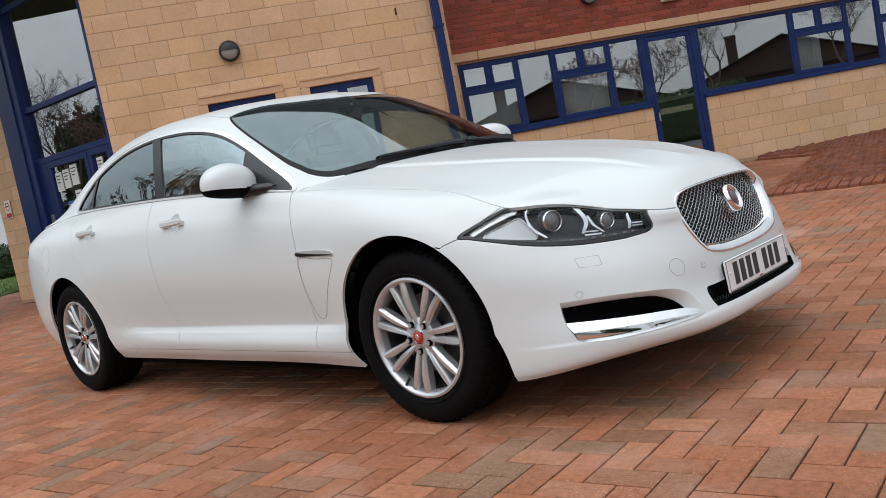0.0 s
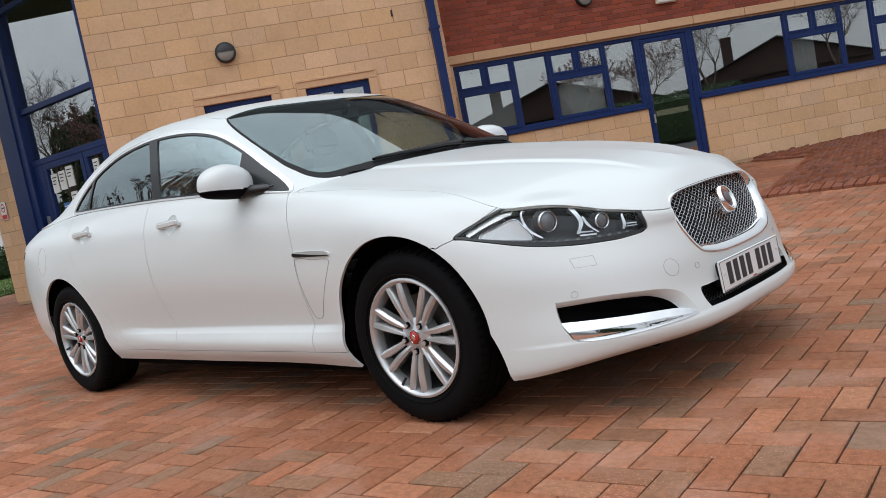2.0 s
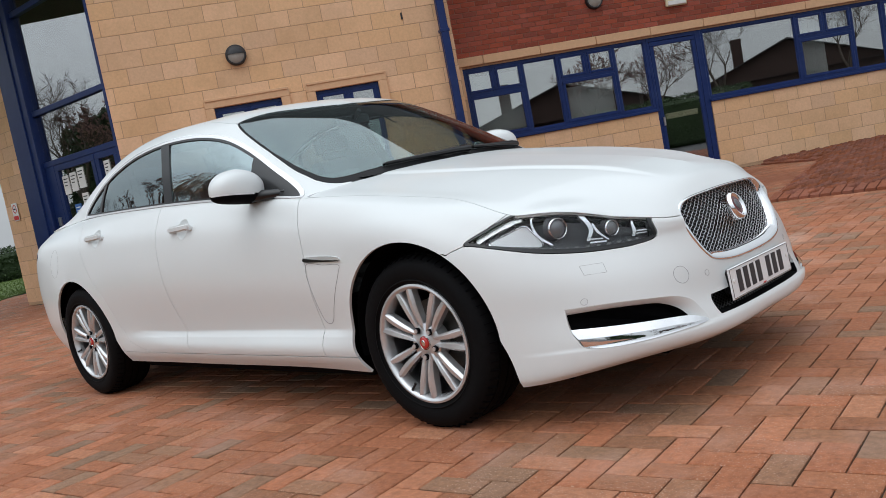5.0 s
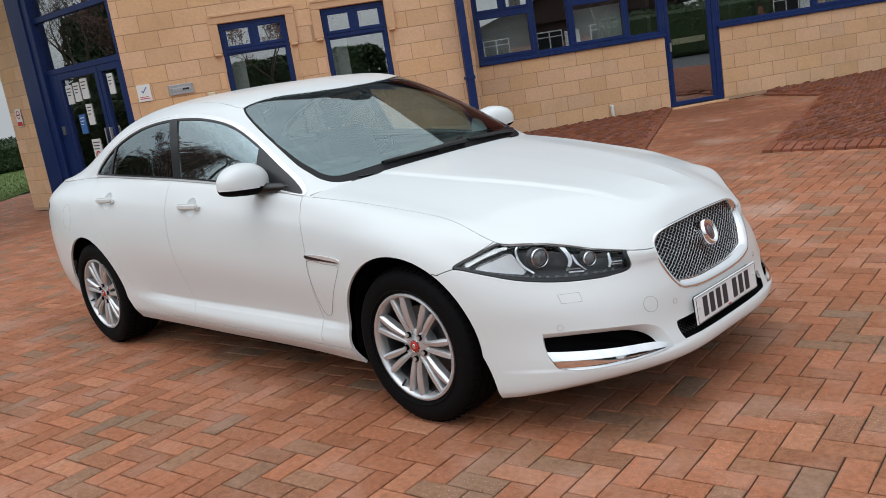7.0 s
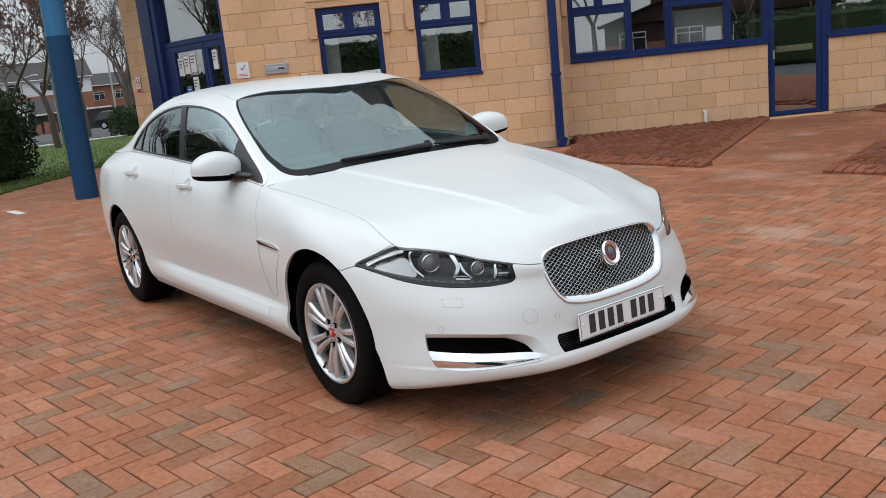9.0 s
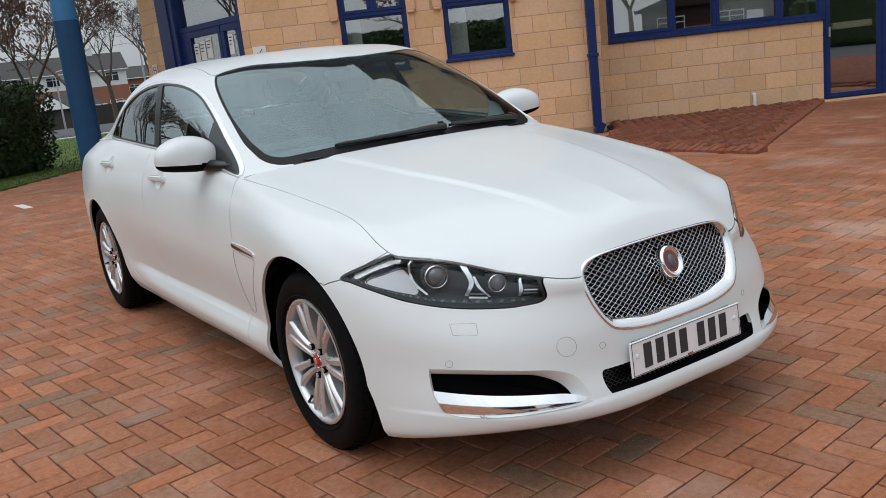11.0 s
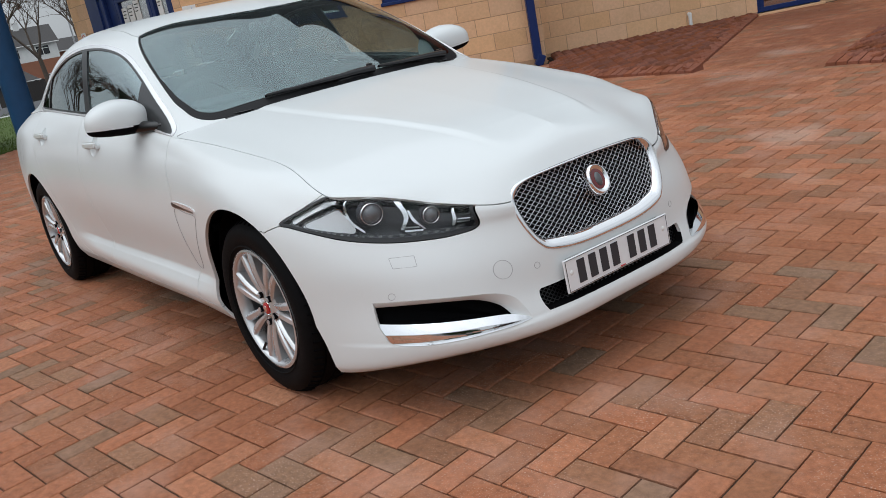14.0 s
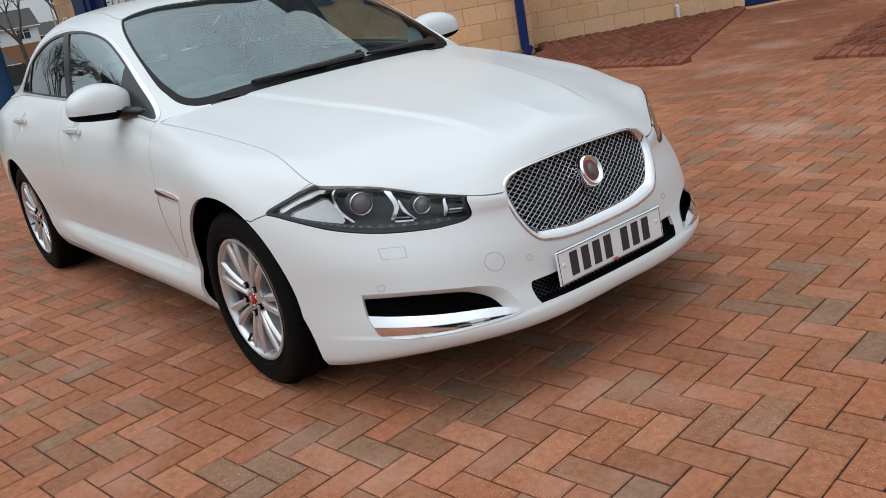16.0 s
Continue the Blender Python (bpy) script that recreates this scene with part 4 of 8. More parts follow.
class Skin:
    """An open surface: points v, normals n, triangles t. Cutting keeps the smooth normals."""

    def __init__(self, v, n, t):
        self.v, self.n, self.t = v, n, t

    def clip(self, f):
        """The part where f(points) < 0, cut cleanly along f = 0."""
        w = f(self.v) if callable(f) else f
        ins = w < 0
        cnt = ins[self.t].sum(1)
        v, n = list(self.v), list(self.n)
        tris = [tuple(x) for x in self.t[cnt == 3]]
        made = {}

        def cut(i, j):
            key = (min(i, j), max(i, j))
            if key not in made:
                s = w[i] / (w[i] - w[j])
                made[key] = len(v)
                v.append(self.v[i] + s * (self.v[j] - self.v[i]))
                q = self.n[i] + s * (self.n[j] - self.n[i])
                n.append(q / max(np.linalg.norm(q), 1e-9))
            return made[key]
        for x in self.t[(cnt == 1) | (cnt == 2)]:
            x = list(x)
            if ins[x].sum() == 1:
                while not ins[x[0]]:
                    x = x[1:] + x[:1]
                tris.append((x[0], cut(x[0], x[1]), cut(x[0], x[2])))
            else:
                while ins[x[0]]:
                    x = x[1:] + x[:1]
                p, q = cut(x[0], x[1]), cut(x[0], x[2])
                tris += [(p, x[1], x[2]), (p, x[2], q)]
        if not tris:
            return Skin(np.zeros((0, 3)), np.zeros((0, 3)), np.zeros((0, 3), int))
        t = np.array(tris)
        used, inv = np.unique(t, return_inverse=True)
        return Skin(np.array(v)[used], np.array(n)[used], inv.reshape(-1, 3))

    def moved(self, d):
        return Skin(self.v + d * self.n, self.n, self.t)

    def mirrored(self):
        return Skin(self.v * (1, -1, 1), self.n * (1, -1, 1), self.t[:, ::-1])

    def joined(self, o):
        """Two skins as one, welded along the centre line."""
        v, n, t = np.concatenate([self.v, o.v]), np.concatenate([self.n, o.n]), np.concatenate([self.t, o.t + len(self.v)])
        first, to = {}, np.arange(len(v))
        for i in np.nonzero(np.abs(v[:, 1]) < 1e-4)[0]:
            to[i] = first.setdefault((round(v[i, 0], 4), round(v[i, 2], 4)), i)
        return Skin(v, n, to[t])

    def emit(self, name, mat, parent, thick=0.008, label=""):
        """A mesh with thickness: the outer side keeps the smooth normals, the rim is square."""
        nv = len(self.v)
        e = {}
        for a, b, c in self.t:
            for i, j in ((a, b), (b, c), (c, a)):
                e[(i, j)] = e.get((i, j), 0) + 1
        rim = [k for k in e if (k[1], k[0]) not in e]
        verts = [tuple(x) for x in self.v]
        norms = [tuple(x) for x in self.n]
        faces = [tuple(int(q) for q in x) for x in self.t]
        if thick:
            back = self.v - thick * self.n
            verts += [tuple(x) for x in back]
            norms += [tuple(-x) for x in self.n]
            faces += [(int(c) + nv, int(b) + nv, int(a) + nv) for a, b, c in self.t]
            for i, j in rim:
                k = len(verts)
                q = [self.v[i], self.v[j], back[j], back[i]]
                nn = np.cross(q[1] - q[0], q[3] - q[0])
                nn = -nn / max(np.linalg.norm(nn), 1e-9)
                verts += [tuple(x) for x in q]
                norms += [tuple(nn)] * 4
                faces.append((k + 3, k + 2, k + 1, k))
        me = bpy.data.meshes.new(name)
        me.from_pydata(verts, [], faces)
        me.materials.append(mat)
        me.shade_smooth()
        me.normals_split_custom_set_from_vertices(norms)
        ob = new(name, me)
        ob.parent = parent
        if label:
            ob["label"] = label
        return ob


def smooth_loop(points, per=8, closed=True):
    """A closed (or open) smooth line through 2D or 3D points."""
    p = np.array(points, float)
    n = len(p)
    out = []
    for i in range(n if closed else n - 1):
        a, b, c, d = (p[(i + k) % n] if closed else p[min(max(i + k, 0), n - 1)] for k in (-1, 0, 1, 2))
        for q in range(per):
            s = q / per
            out.append(0.5 * (2 * b + (c - a) * s + (2 * a - 5 * b + 4 * c - d) * s * s + (3 * b - a - 3 * c + d) * s ** 3))
    if not closed:
        out.append(p[-1])
    return np.array(out)


def loop_field(loop, axes):
    """Signed distance (negative inside) to a closed loop, in the plane of two axes."""
    a = np.array(loop)
    b = np.roll(a, -1, axis=0)

    def f(v):
        p = v[:, axes]
        best = np.full(len(p), 1e9)
        inside = np.zeros(len(p), bool)
        for (x0, y0), (x1, y1) in zip(a, b):
            ex, ey = x1 - x0, y1 - y0
            s = np.clip(((p[:, 0] - x0) * ex + (p[:, 1] - y0) * ey) / max(ex * ex + ey * ey, 1e-12), 0, 1)
            best = np.minimum(best, np.hypot(p[:, 0] - x0 - s * ex, p[:, 1] - y0 - s * ey))
            if y0 != y1:
                inside ^= ((y0 > p[:, 1]) != (y1 > p[:, 1])) & (p[:, 0] < (x1 - x0) * (p[:, 1] - y0) / (y1 - y0) + x0)
        return np.where(inside, -best, best)
    return f


XZ, YZ, XY = [0, 2], [1, 2], [0, 1]
GAP = 0.0022
ARCH_F, ARCH_R = (0.0, 0.345, 0.387, 0.45), (-2.909, 0.345, 0.376, 0.60)

# the lower body
STEPS = [16, 16, 14, 14, 22, 20, 18, 30, 24, 20, 20, 20, 16, 10, 12]
PER = 10
low = rail_grid(RAILS, STEPS, True)
low = fair(hermite(low, PER), 4)


def lamp_crown(p, rows):
    """The bonnet's edge is crowned above the lamp."""
    u = np.clip((p[..., 0] - .435) / .275, 0, 1)
    p[..., 2] += .021 * np.sin(math.pi * u) ** 1.3 * rows[:, None]


lamp_crown(low[PER * 6:PER * 8 + 1], .5 + .5 * np.cos(np.linspace(-math.pi, math.pi, 2 * PER + 1)))
LOW = Skin(*sheet(low[: PER * 7 + 1]))
SHELF = Skin(*sheet(low[PER * 7:, sum(STEPS[:7]):]))
ncols = sum(STEPS[:7]) + 1
hood_part = rail_grid([r[:8] for r in RAILS[6:]] + HOOD_RAILS, STEPS[:7], True)
hood_part = fair(hermite(hood_part, PER), 4)
lamp_crown(hood_part[PER:2 * PER + 1], .5 + .5 * np.cos(np.linspace(0, math.pi, PER + 1)))
hood_part[0:PER + 1] = low[PER * 6: PER * 7 + 1, :ncols]
# two creases run from the grille's corners to the windscreen, with a raised middle between them


def hood_rise(x, y):
    step = np.clip((np.interp(x, (-.48, .0, .72), (.47, .40, .235)) - np.abs(y)) / .034 + .5, 0, 1)
    return .0085 * step * step * (3 - 2 * step) * np.clip((.74 - x) / .16, 0, 1) * np.clip((x + .62) / .2, 0, 1)


HOOD = Skin(*sheet(hood_part[PER:]))
# one surface over the seam: the same normals on both sides
du, dv = np.gradient(low * (1, -1, 1), axis=1), np.gradient(low * (1, -1, 1), axis=0)
edge_n = np.cross(dv, du)[PER * 7]
edge_n /= np.linalg.norm(edge_n, axis=1, keepdims=True)
LOW.n[-low.shape[1]:] = edge_n
HOOD.n[:ncols] = edge_n[:ncols]
seam = (hood_part[PER] * (1, -1, 1))


def arch(c, more=0.0):
    """Positive inside a wheel arch, whose front edge runs forward below the axle."""
    def f(v):
        drop = np.clip(c[1] - v[:, 2], 0, 1)
        return c[2] + more - np.hypot(v[:, 0] - c[0] - np.where(v[:, 0] > c[0], drop * c[3], 0), v[:, 2] - c[1])
    return f


LAMP = smooth_loop([(.300, .692), (.370, .730), (.458, .766), (.560, .768), (.660, .745), (.745, .705), (.776, .683), (.796, .642), (.803, .612), (.796, .597), (.770, .592), (.735, .591),
                    (.640, .601), (.530, .624), (.420, .657), (.340, .680)], 6)
in_lamp = loop_field(LAMP, XZ)
FOG = smooth_loop([(-.777, .420), (-.770, .4245), (-.673, .421), (-.537, .404), (-.480, .391), (-.437, .366), (-.416, .325), (-.410, .294), (-.430, .289), (-.535, .287), (-.639, .284),
                   (-.715, .282), (-.765, .289), (-.776, .317), (-.781, .352)], 6)
FOG_IN = smooth_loop([(-.7685, .400), (-.764, .4035), (-.673, .402), (-.560, .388), (-.515, .374), (-.478, .352), (-.458, .328), (-.448, .303), (-.455, .296), (-.535, .293), (-.639, .290),
                      (-.715, .288), (-.758, .295), (-.767, .320), (-.771, .352)], 6)
in_fog = loop_field(FOG, YZ)
INTAKE = smooth_loop([(-.352, .360), (-.30, .366), (0, .368), (.30, .366), (.352, .360), (.345, .302), (.30, .294), (0, .292), (-.30, .294), (-.345, .302)], 4)
in_intake = loop_field(INTAKE, YZ)
half_grille = [(.20, .705), (.285, .696), (.325, .681), (.345, .655), (.348, .612), (.333, .550), (.305, .499), (.260, .471), (.12, .452)]
GRILLE = smooth_loop([(-y, z) for y, z in half_grille[2::-1]] + [(0, .709)] + half_grille + [(-y, z) for y, z in half_grille[:2:-1]], 6)
in_grille = loop_field(GRILLE, YZ)


def front_only(f):
    return lambda v: np.where(v[:, 0] > 0.5, f(v), 1.0)


def out(f, d=0.0):
    return lambda v: d - f(v)


def seam_line(points, axes=XZ, sign=1):
    """Signed distance to an open line: positive on its left."""
    a = np.array(points, float)

    def f(v):
        p = v[:, axes]
        best, sg = np.full(len(p), 1e9), np.ones(len(p))
        for (x0, y0), (x1, y1) in zip(a[:-1], a[1:]):
            ex, ey = x1 - x0, y1 - y0
            s = np.clip(((p[:, 0] - x0) * ex + (p[:, 1] - y0) * ey) / (ex * ex + ey * ey), 0, 1)
            d = np.hypot(p[:, 0] - x0 - s * ex, p[:, 1] - y0 - s * ey)
            side = np.sign(ex * (p[:, 1] - y0) - ey * (p[:, 0] - x0))
            near = d < best - 1e-9
            best, sg = np.where(near, d, best), np.where(near, side, sg)
        return best * sg * sign
    return f


# seams in side view, all drawn downwards
BUMPER_SEAM = smooth_loop([(1.4, .79), (.80, .79), (.48, .784), (.40, .752), (.314, .693), (.285, .682), (.236, .664), (.20, .62), (.15, .10)], 4, False)
DOOR_FRONT = smooth_loop([(-.665, 1.02), (-.650, .951), (-.610, .819), (-.592, .70), (-.594, .532), (-.589, .375), (-.584, .279), (-.58, .20)], 5, False)
DOOR_MID = smooth_loop([(-1.850, 1.10), (-1.835, .97), (-1.800, .70), (-1.765, .50), (-1.735, .40), (-1.695, .30), (-1.67, .20)], 5, False)
DOOR_REAR = smooth_loop([(-2.88, 1.12), (-2.80, 1.0), (-2.72, .86), (-2.62, .72), (-2.53, .60), (-2.47, .48), (-2.42, .40), (-2.384, .349), (-2.25, .305), (-2.1, .283), (-1.9, .279)], 5, False)
rear_of_bumper, rear_of_df, rear_of_dm = (seam_line(s, sign=-1) for s in (BUMPER_SEAM, DOOR_FRONT, DOOR_MID))
in_rear = loop_field(np.concatenate([DOOR_REAR, [(-1.0, .279), (-1.0, 1.3)]]), XZ)
SILL_Z = 0.279



def refine(s, rounds=1):
    """Splits every triangle into four; the new points bend with the normals."""
    for _ in range(rounds):
        e = np.concatenate([s.t[:, [0, 1]], s.t[:, [1, 2]], s.t[:, [2, 0]]])
        e = np.sort(e, axis=1)
        uniq, inv = np.unique(e, axis=0, return_inverse=True)
        a, b = uniq[:, 0], uniq[:, 1]
        pa, pb, na, nb = s.v[a], s.v[b], s.n[a], s.n[b]
        d = pb - pa
        mid = (pa + pb) / 2 + 0.125 * (np.sum(d * nb, 1)[:, None] * nb - np.sum(d * na, 1)[:, None] * na)
        nn = na + nb
        nn /= np.maximum(np.linalg.norm(nn, axis=1, keepdims=True), 1e-9)
        k = len(s.v)
        m = inv.reshape(3, -1).T + k
        t = s.t
        tris = np.concatenate([np.stack([t[:, 0], m[:, 0], m[:, 2]], 1), np.stack([m[:, 0], t[:, 1], m[:, 1]], 1),
                               np.stack([m[:, 2], m[:, 1], t[:, 2]], 1), m])
        s = Skin(np.concatenate([s.v, mid]), np.concatenate([s.n, nn]), tris)
    return s


def thick_line(points, w, closed=False):
    """The outline of a band of width w (or widths) along a 2D line."""
    p = np.array(points, float)
    d = np.gradient(p, axis=0)
    d /= np.linalg.norm(d, axis=1, keepdims=True)
    n = np.stack([-d[:, 1], d[:, 0]], 1)
    w = np.broadcast_to(np.array(w, float), (len(p),))[:, None] / 2
    return np.concatenate([p + n * w, (p - n * w)[::-1]])


from mathutils.bvhtree import BVHTree



def flank_groove(x, z):
    """The sharp line low on the doors, above a ledge that faces up."""
    fade = np.clip((-.34 - x) / .16, 0, 1) * np.clip((x + 2.34) / .30, 0, 1)
    return -.012 * fade * np.where(z > .394, np.exp(-(z - .394) / .060), np.clip(1 - (.394 - z) / .030, 0, 1))


flank = (LOW.v[:, 0] < -.3) & (LOW.v[:, 0] > -2.4) & (LOW.v[:, 1] < -.7)
at, eps = LOW.v[flank].copy(), .0015
LOW.v[flank, 1] -= flank_groove(at[:, 0], at[:, 2])
LOW.n[flank, 2] -= (flank_groove(at[:, 0], at[:, 2] + eps) - flank_groove(at[:, 0], at[:, 2] - eps)) / (2 * eps)
LOW.n[flank] /= np.linalg.norm(LOW.n[flank], axis=1, keepdims=True)


def lip(x, z):
    """The front bumper's lower edge stands forward, with a ledge on top."""
    return .005 * np.clip((.293 - z) / .014, 0, 1) * np.clip((x - .44) / .16, 0, 1)


nose = LOW.v[:, 0] > .40
at, eps = LOW.v[nose].copy(), .0015
flat_n = LOW.n[nose] * (1, 1, 0)
flat_n /= np.maximum(np.linalg.norm(flat_n, axis=1, keepdims=True), 1e-6)
LOW.v[nose] += flat_n * lip(at[:, 0], at[:, 2])[:, None]
LOW.n[nose, 2] -= (lip(at[:, 0], at[:, 2] + eps) - lip(at[:, 0], at[:, 2] - eps)) / (2 * eps)
LOW.n[nose] /= np.linalg.norm(LOW.n[nose], axis=1, keepdims=True)
HOOD = refine(HOOD)
at, eps = HOOD.v.copy(), .004
HOOD.v[:, 2] += hood_rise(at[:, 0], at[:, 1])
HOOD.n[:, 0] -= (hood_rise(at[:, 0] + eps, at[:, 1]) - hood_rise(at[:, 0] - eps, at[:, 1])) / (2 * eps)
HOOD.n[:, 1] -= (hood_rise(at[:, 0], at[:, 1] + eps) - hood_rise(at[:, 0], at[:, 1] - eps)) / (2 * eps)
HOOD.n /= np.linalg.norm(HOOD.n, axis=1, keepdims=True)
for sk in (LOW, HOOD):                     # square to the centre line
    mid_line = np.abs(sk.v[:, 1]) < 1e-5
    sk.n[mid_line, 1] = 0
    sk.n[mid_line] /= np.linalg.norm(sk.n[mid_line], axis=1, keepdims=True)
whole = LOW.joined(LOW.mirrored())
lid_skin = HOOD.joined(HOOD.mirrored())
skin_tree = BVHTree.FromPolygons([tuple(p) for p in whole.v] + [tuple(p) for p in lid_skin.v],
                                 [tuple(int(q) for q in t) for t in whole.t] + [tuple(int(q) + len(whole.v) for q in t) for t in lid_skin.t])


def on_front(y, z, depth=0.0):
    """A point of the nose at (y, z), set back by depth along x."""
    h = skin_tree.ray_cast(Vector((2, y, z)), Vector((-1, 0, 0)))
    return Vector((h[0].x - depth, y, z)) if h[0] else Vector((0.85 - depth, y, z))


def on_side(x, z, depth=0.0):
    h = skin_tree.ray_cast(Vector((x, -2, z)), Vector((0, 1, 0)))
    if h[0] is None or h[0].y > 0:
        h = skin_tree.find_nearest(Vector((x, -0.9 + max(0, x) * .5, z)))
    p, n = h[0], h[1]
    if n.y > 0:
        n = -n
    return p - depth * n, n


# ---- body panels ----
front_skin = refine(LOW.clip(lambda v: -0.72 - v[:, 0]))
ahead_bumper = seam_line(BUMPER_SEAM)
rest = front_skin.clip(arch(ARCH_F))
bumper_r = rest.clip(lambda v: -ahead_bumper(v) + GAP).clip(out(in_lamp, 0.003)).clip(out(in_fog)).clip(out(in_intake)).clip(out(in_grille))
bumper = bumper_r.joined(bumper_r.mirrored())
bumper.emit("front_bumper", PAINT, car, 0.012)
fender = rest.clip(lambda v: ahead_bumper(v) + GAP / 2).clip(lambda v: -seam_line(DOOR_FRONT)(v) + GAP).clip(out(in_lamp, 0.003))
fender = fender.clip(lambda v: np.where(v[:, 0] < 0, SILL_Z + GAP - v[:, 2], -1.0))
sides = LOW.clip(arch(ARCH_R)).clip(arch(ARCH_F))
behind_front = sides.clip(lambda v: seam_line(DOOR_FRONT)(v) + GAP / 2)
def dish(x, z):
    return lambda v: .052 - np.hypot(v[:, 0] - x - .005, (v[:, 2] - z) / .92)


DISHES = [(-1.560, .912), (-2.540, .944)]
door_f = refine(behind_front.clip(lambda v: -seam_line(DOOR_MID)(v) + GAP).clip(lambda v: SILL_Z + GAP - v[:, 2]))
back = behind_front.clip(lambda v: seam_line(DOOR_MID)(v) + GAP / 2)
door_r = refine(back.clip(lambda v: in_rear(v) + GAP).clip(lambda v: SILL_Z + GAP - v[:, 2])).clip(dish(*DISHES[1]))
door_f = door_f.clip(dish(*DISHES[0]))
quarter = sides.clip(lambda v: v[:, 0] + 1.9).clip(lambda v: -in_rear(v)).clip(lambda v: np.where(v[:, 0] > -2.47, SILL_Z - v[:, 2], -1.0))
sill = sides.clip(lambda v: v[:, 2] - SILL_Z + GAP).clip(lambda v: v[:, 0] - 0.1).clip(lambda v: -2.47 - v[:, 0])
TAIL = smooth_loop([(-3.62, .90), (-3.80, .925), (-4.2, .95), (-4.2, .80), (-3.95, .79), (-3.72, .84)], 5)
in_tail = loop_field(TAIL, XZ)
quarter = refine(quarter)
for s, flip in ((1, False), (-1, True)):
    def fl(k):
        return k.mirrored() if flip else k
    fl(fender).emit("front_wing", PAINT, car, 0.012)
    fl(door_f).emit("front_door", PAINT, car, 0.012)
    fl(door_r).emit("rear_door", PAINT, car, 0.012)
    fl(sill).emit("sill", PAINT, car, 0.012)
    fl(quarter.clip(out(in_tail, 0.002))).emit("rear_quarter_panel", PAINT, car, 0.012)
    fl(quarter.clip(in_tail)).emit("tail_lamp", RED_LENS, car, 0.01, "red tail lamp lens")
    fl(SHELF).emit("waist_rail", SATIN, car, 0.006)
    # an added black shell, so that the panel gaps read as shade
    liner = LOW.clip(arch(ARCH_F, .02)).clip(arch(ARCH_R, .02)).clip(out(in_lamp, 0.02)).clip(dish(*DISHES[0])).clip(dish(*DISHES[1])).clip(out(in_fog, .015)).clip(out(in_intake, .015)).clip(out(in_grille, .015))
    fl(liner.moved(-0.018)).emit("gap_shade_shell", LINER, car, 0.004)

edge_line = hood_part[PER][:, :2] * (1, -1)
edge_f = seam_line(edge_line, XY)


def hood_gap(v):
    return np.abs(edge_f(v))


hood_r = HOOD.clip(lambda v: 1.1 * GAP - hood_gap(v)).clip(out(front_only(in_grille)))
hood_r.joined(hood_r.mirrored()).emit("bonnet", PAINT, car, 0.012)
# the same added shell darkens the gaps round the bonnet
hl = HOOD.clip(out(front_only(in_grille), .015)).moved(-0.02)
hl.joined(hl.mirrored()).emit("gap_shade_shell", LINER, car, 0.004)

# ---- cabin ----
CSTEPS = [24, 24, 22, 20, 20, 20, 20, 14, 14]
cab = rail_grid(CABIN_RAILS, CSTEPS)
cab = fair(hermite(cab, 14), 3)
cab[0:29, 0] = cab[0:29, 0]
CAB_COARSE = Skin(*sheet(cab))
CAB = refine(CAB_COARSE)
mid_line = np.abs(CAB.v[:, 1]) < 1e-5
CAB.n[mid_line, 1] = 0
CAB.n[mid_line] /= np.linalg.norm(CAB.n[mid_line], axis=1, keepdims=True)
# side windows, in side view; screens, in plan
DLO = smooth_loop([(-.648, .962), (-.90, 1.118), (-1.10, 1.225), (-1.30, 1.305), (-1.52, 1.352), (-1.75, 1.372), (-1.98, 1.372), (-2.22, 1.350), (-2.45, 1.300),
                   (-2.64, 1.235), (-2.78, 1.168), (-2.865, 1.105), (-2.845, 1.080), (-2.60, 1.072), (-2.2, 1.060), (-1.7, 1.040), (-1.2, 1.008), (-.85, .978)], 6)
in_dlo0 = loop_field(DLO, XZ)


def in_dlo(v):
    return np.where(np.abs(v[:, 1]) > 0.5, in_dlo0(v), 1.0)


half_screen = [(-.442, .25), (-.495, .49), (-.540, .625), (-.585, .682), (-.640, .708), (-.70, .714), (-.80, .715), (-1.035, .682), (-1.20, .646), (-1.295, .610),
               (-1.312, .578), (-1.255, .45), (-1.160, .25)]
SCREEN = smooth_loop([(-.420, 0)] + [(x, -y) for x, y in half_screen] + [(-1.118, 0)] + half_screen[::-1], 5)
in_screen = loop_field(SCREEN, XY)
REAR_SCREEN = smooth_loop([(-2.60, 0), (-2.62, -.40), (-2.70, -.53), (-2.82, -.565), (-3.20, -.55), (-3.42, -.50), (-3.50, -.40), (-3.56, 0),
                           (-3.50, .40), (-3.42, .50), (-3.20, .55), (-2.82, .565), (-2.70, .53), (-2.62, .40)], 5)
in_rear_screen = loop_field(REAR_SCREEN, XY)
roof_all = CAB.clip(out(in_dlo, 0.006)).clip(out(in_screen, 0.0)).clip(out(in_rear_screen, 0.0))
# the roof panel, the pillars beside it and the boot lid
in_roof = loop_field(smooth_loop([(-1.10, 0), (-1.14, -.25), (-1.23, -.45), (-1.305, -.574), (-1.355, -.604), (-1.55, -.600), (-2.2, -.604), (-2.62, -.58), (-2.66, -.50), (-2.60, 0),
                                  (-2.66, .50), (-2.62, .58), (-2.2, .604), (-1.55, .600), (-1.355, .604), (-1.305, .574), (-1.23, .45), (-1.14, .25)], 6), XY)
boot = lambda v: v[:, 0] + 3.60
lid = roof_all.clip(lambda v: boot(v) + GAP)
lid.joined(lid.mirrored()).emit("boot_lid", PAINT, car, 0.012)
top = roof_all.clip(lambda v: in_roof(v) + GAP / 2).clip(lambda v: 1.2 - v[:, 2])
top.joined(top.mirrored()).emit("roof", PAINT, car, 0.012)
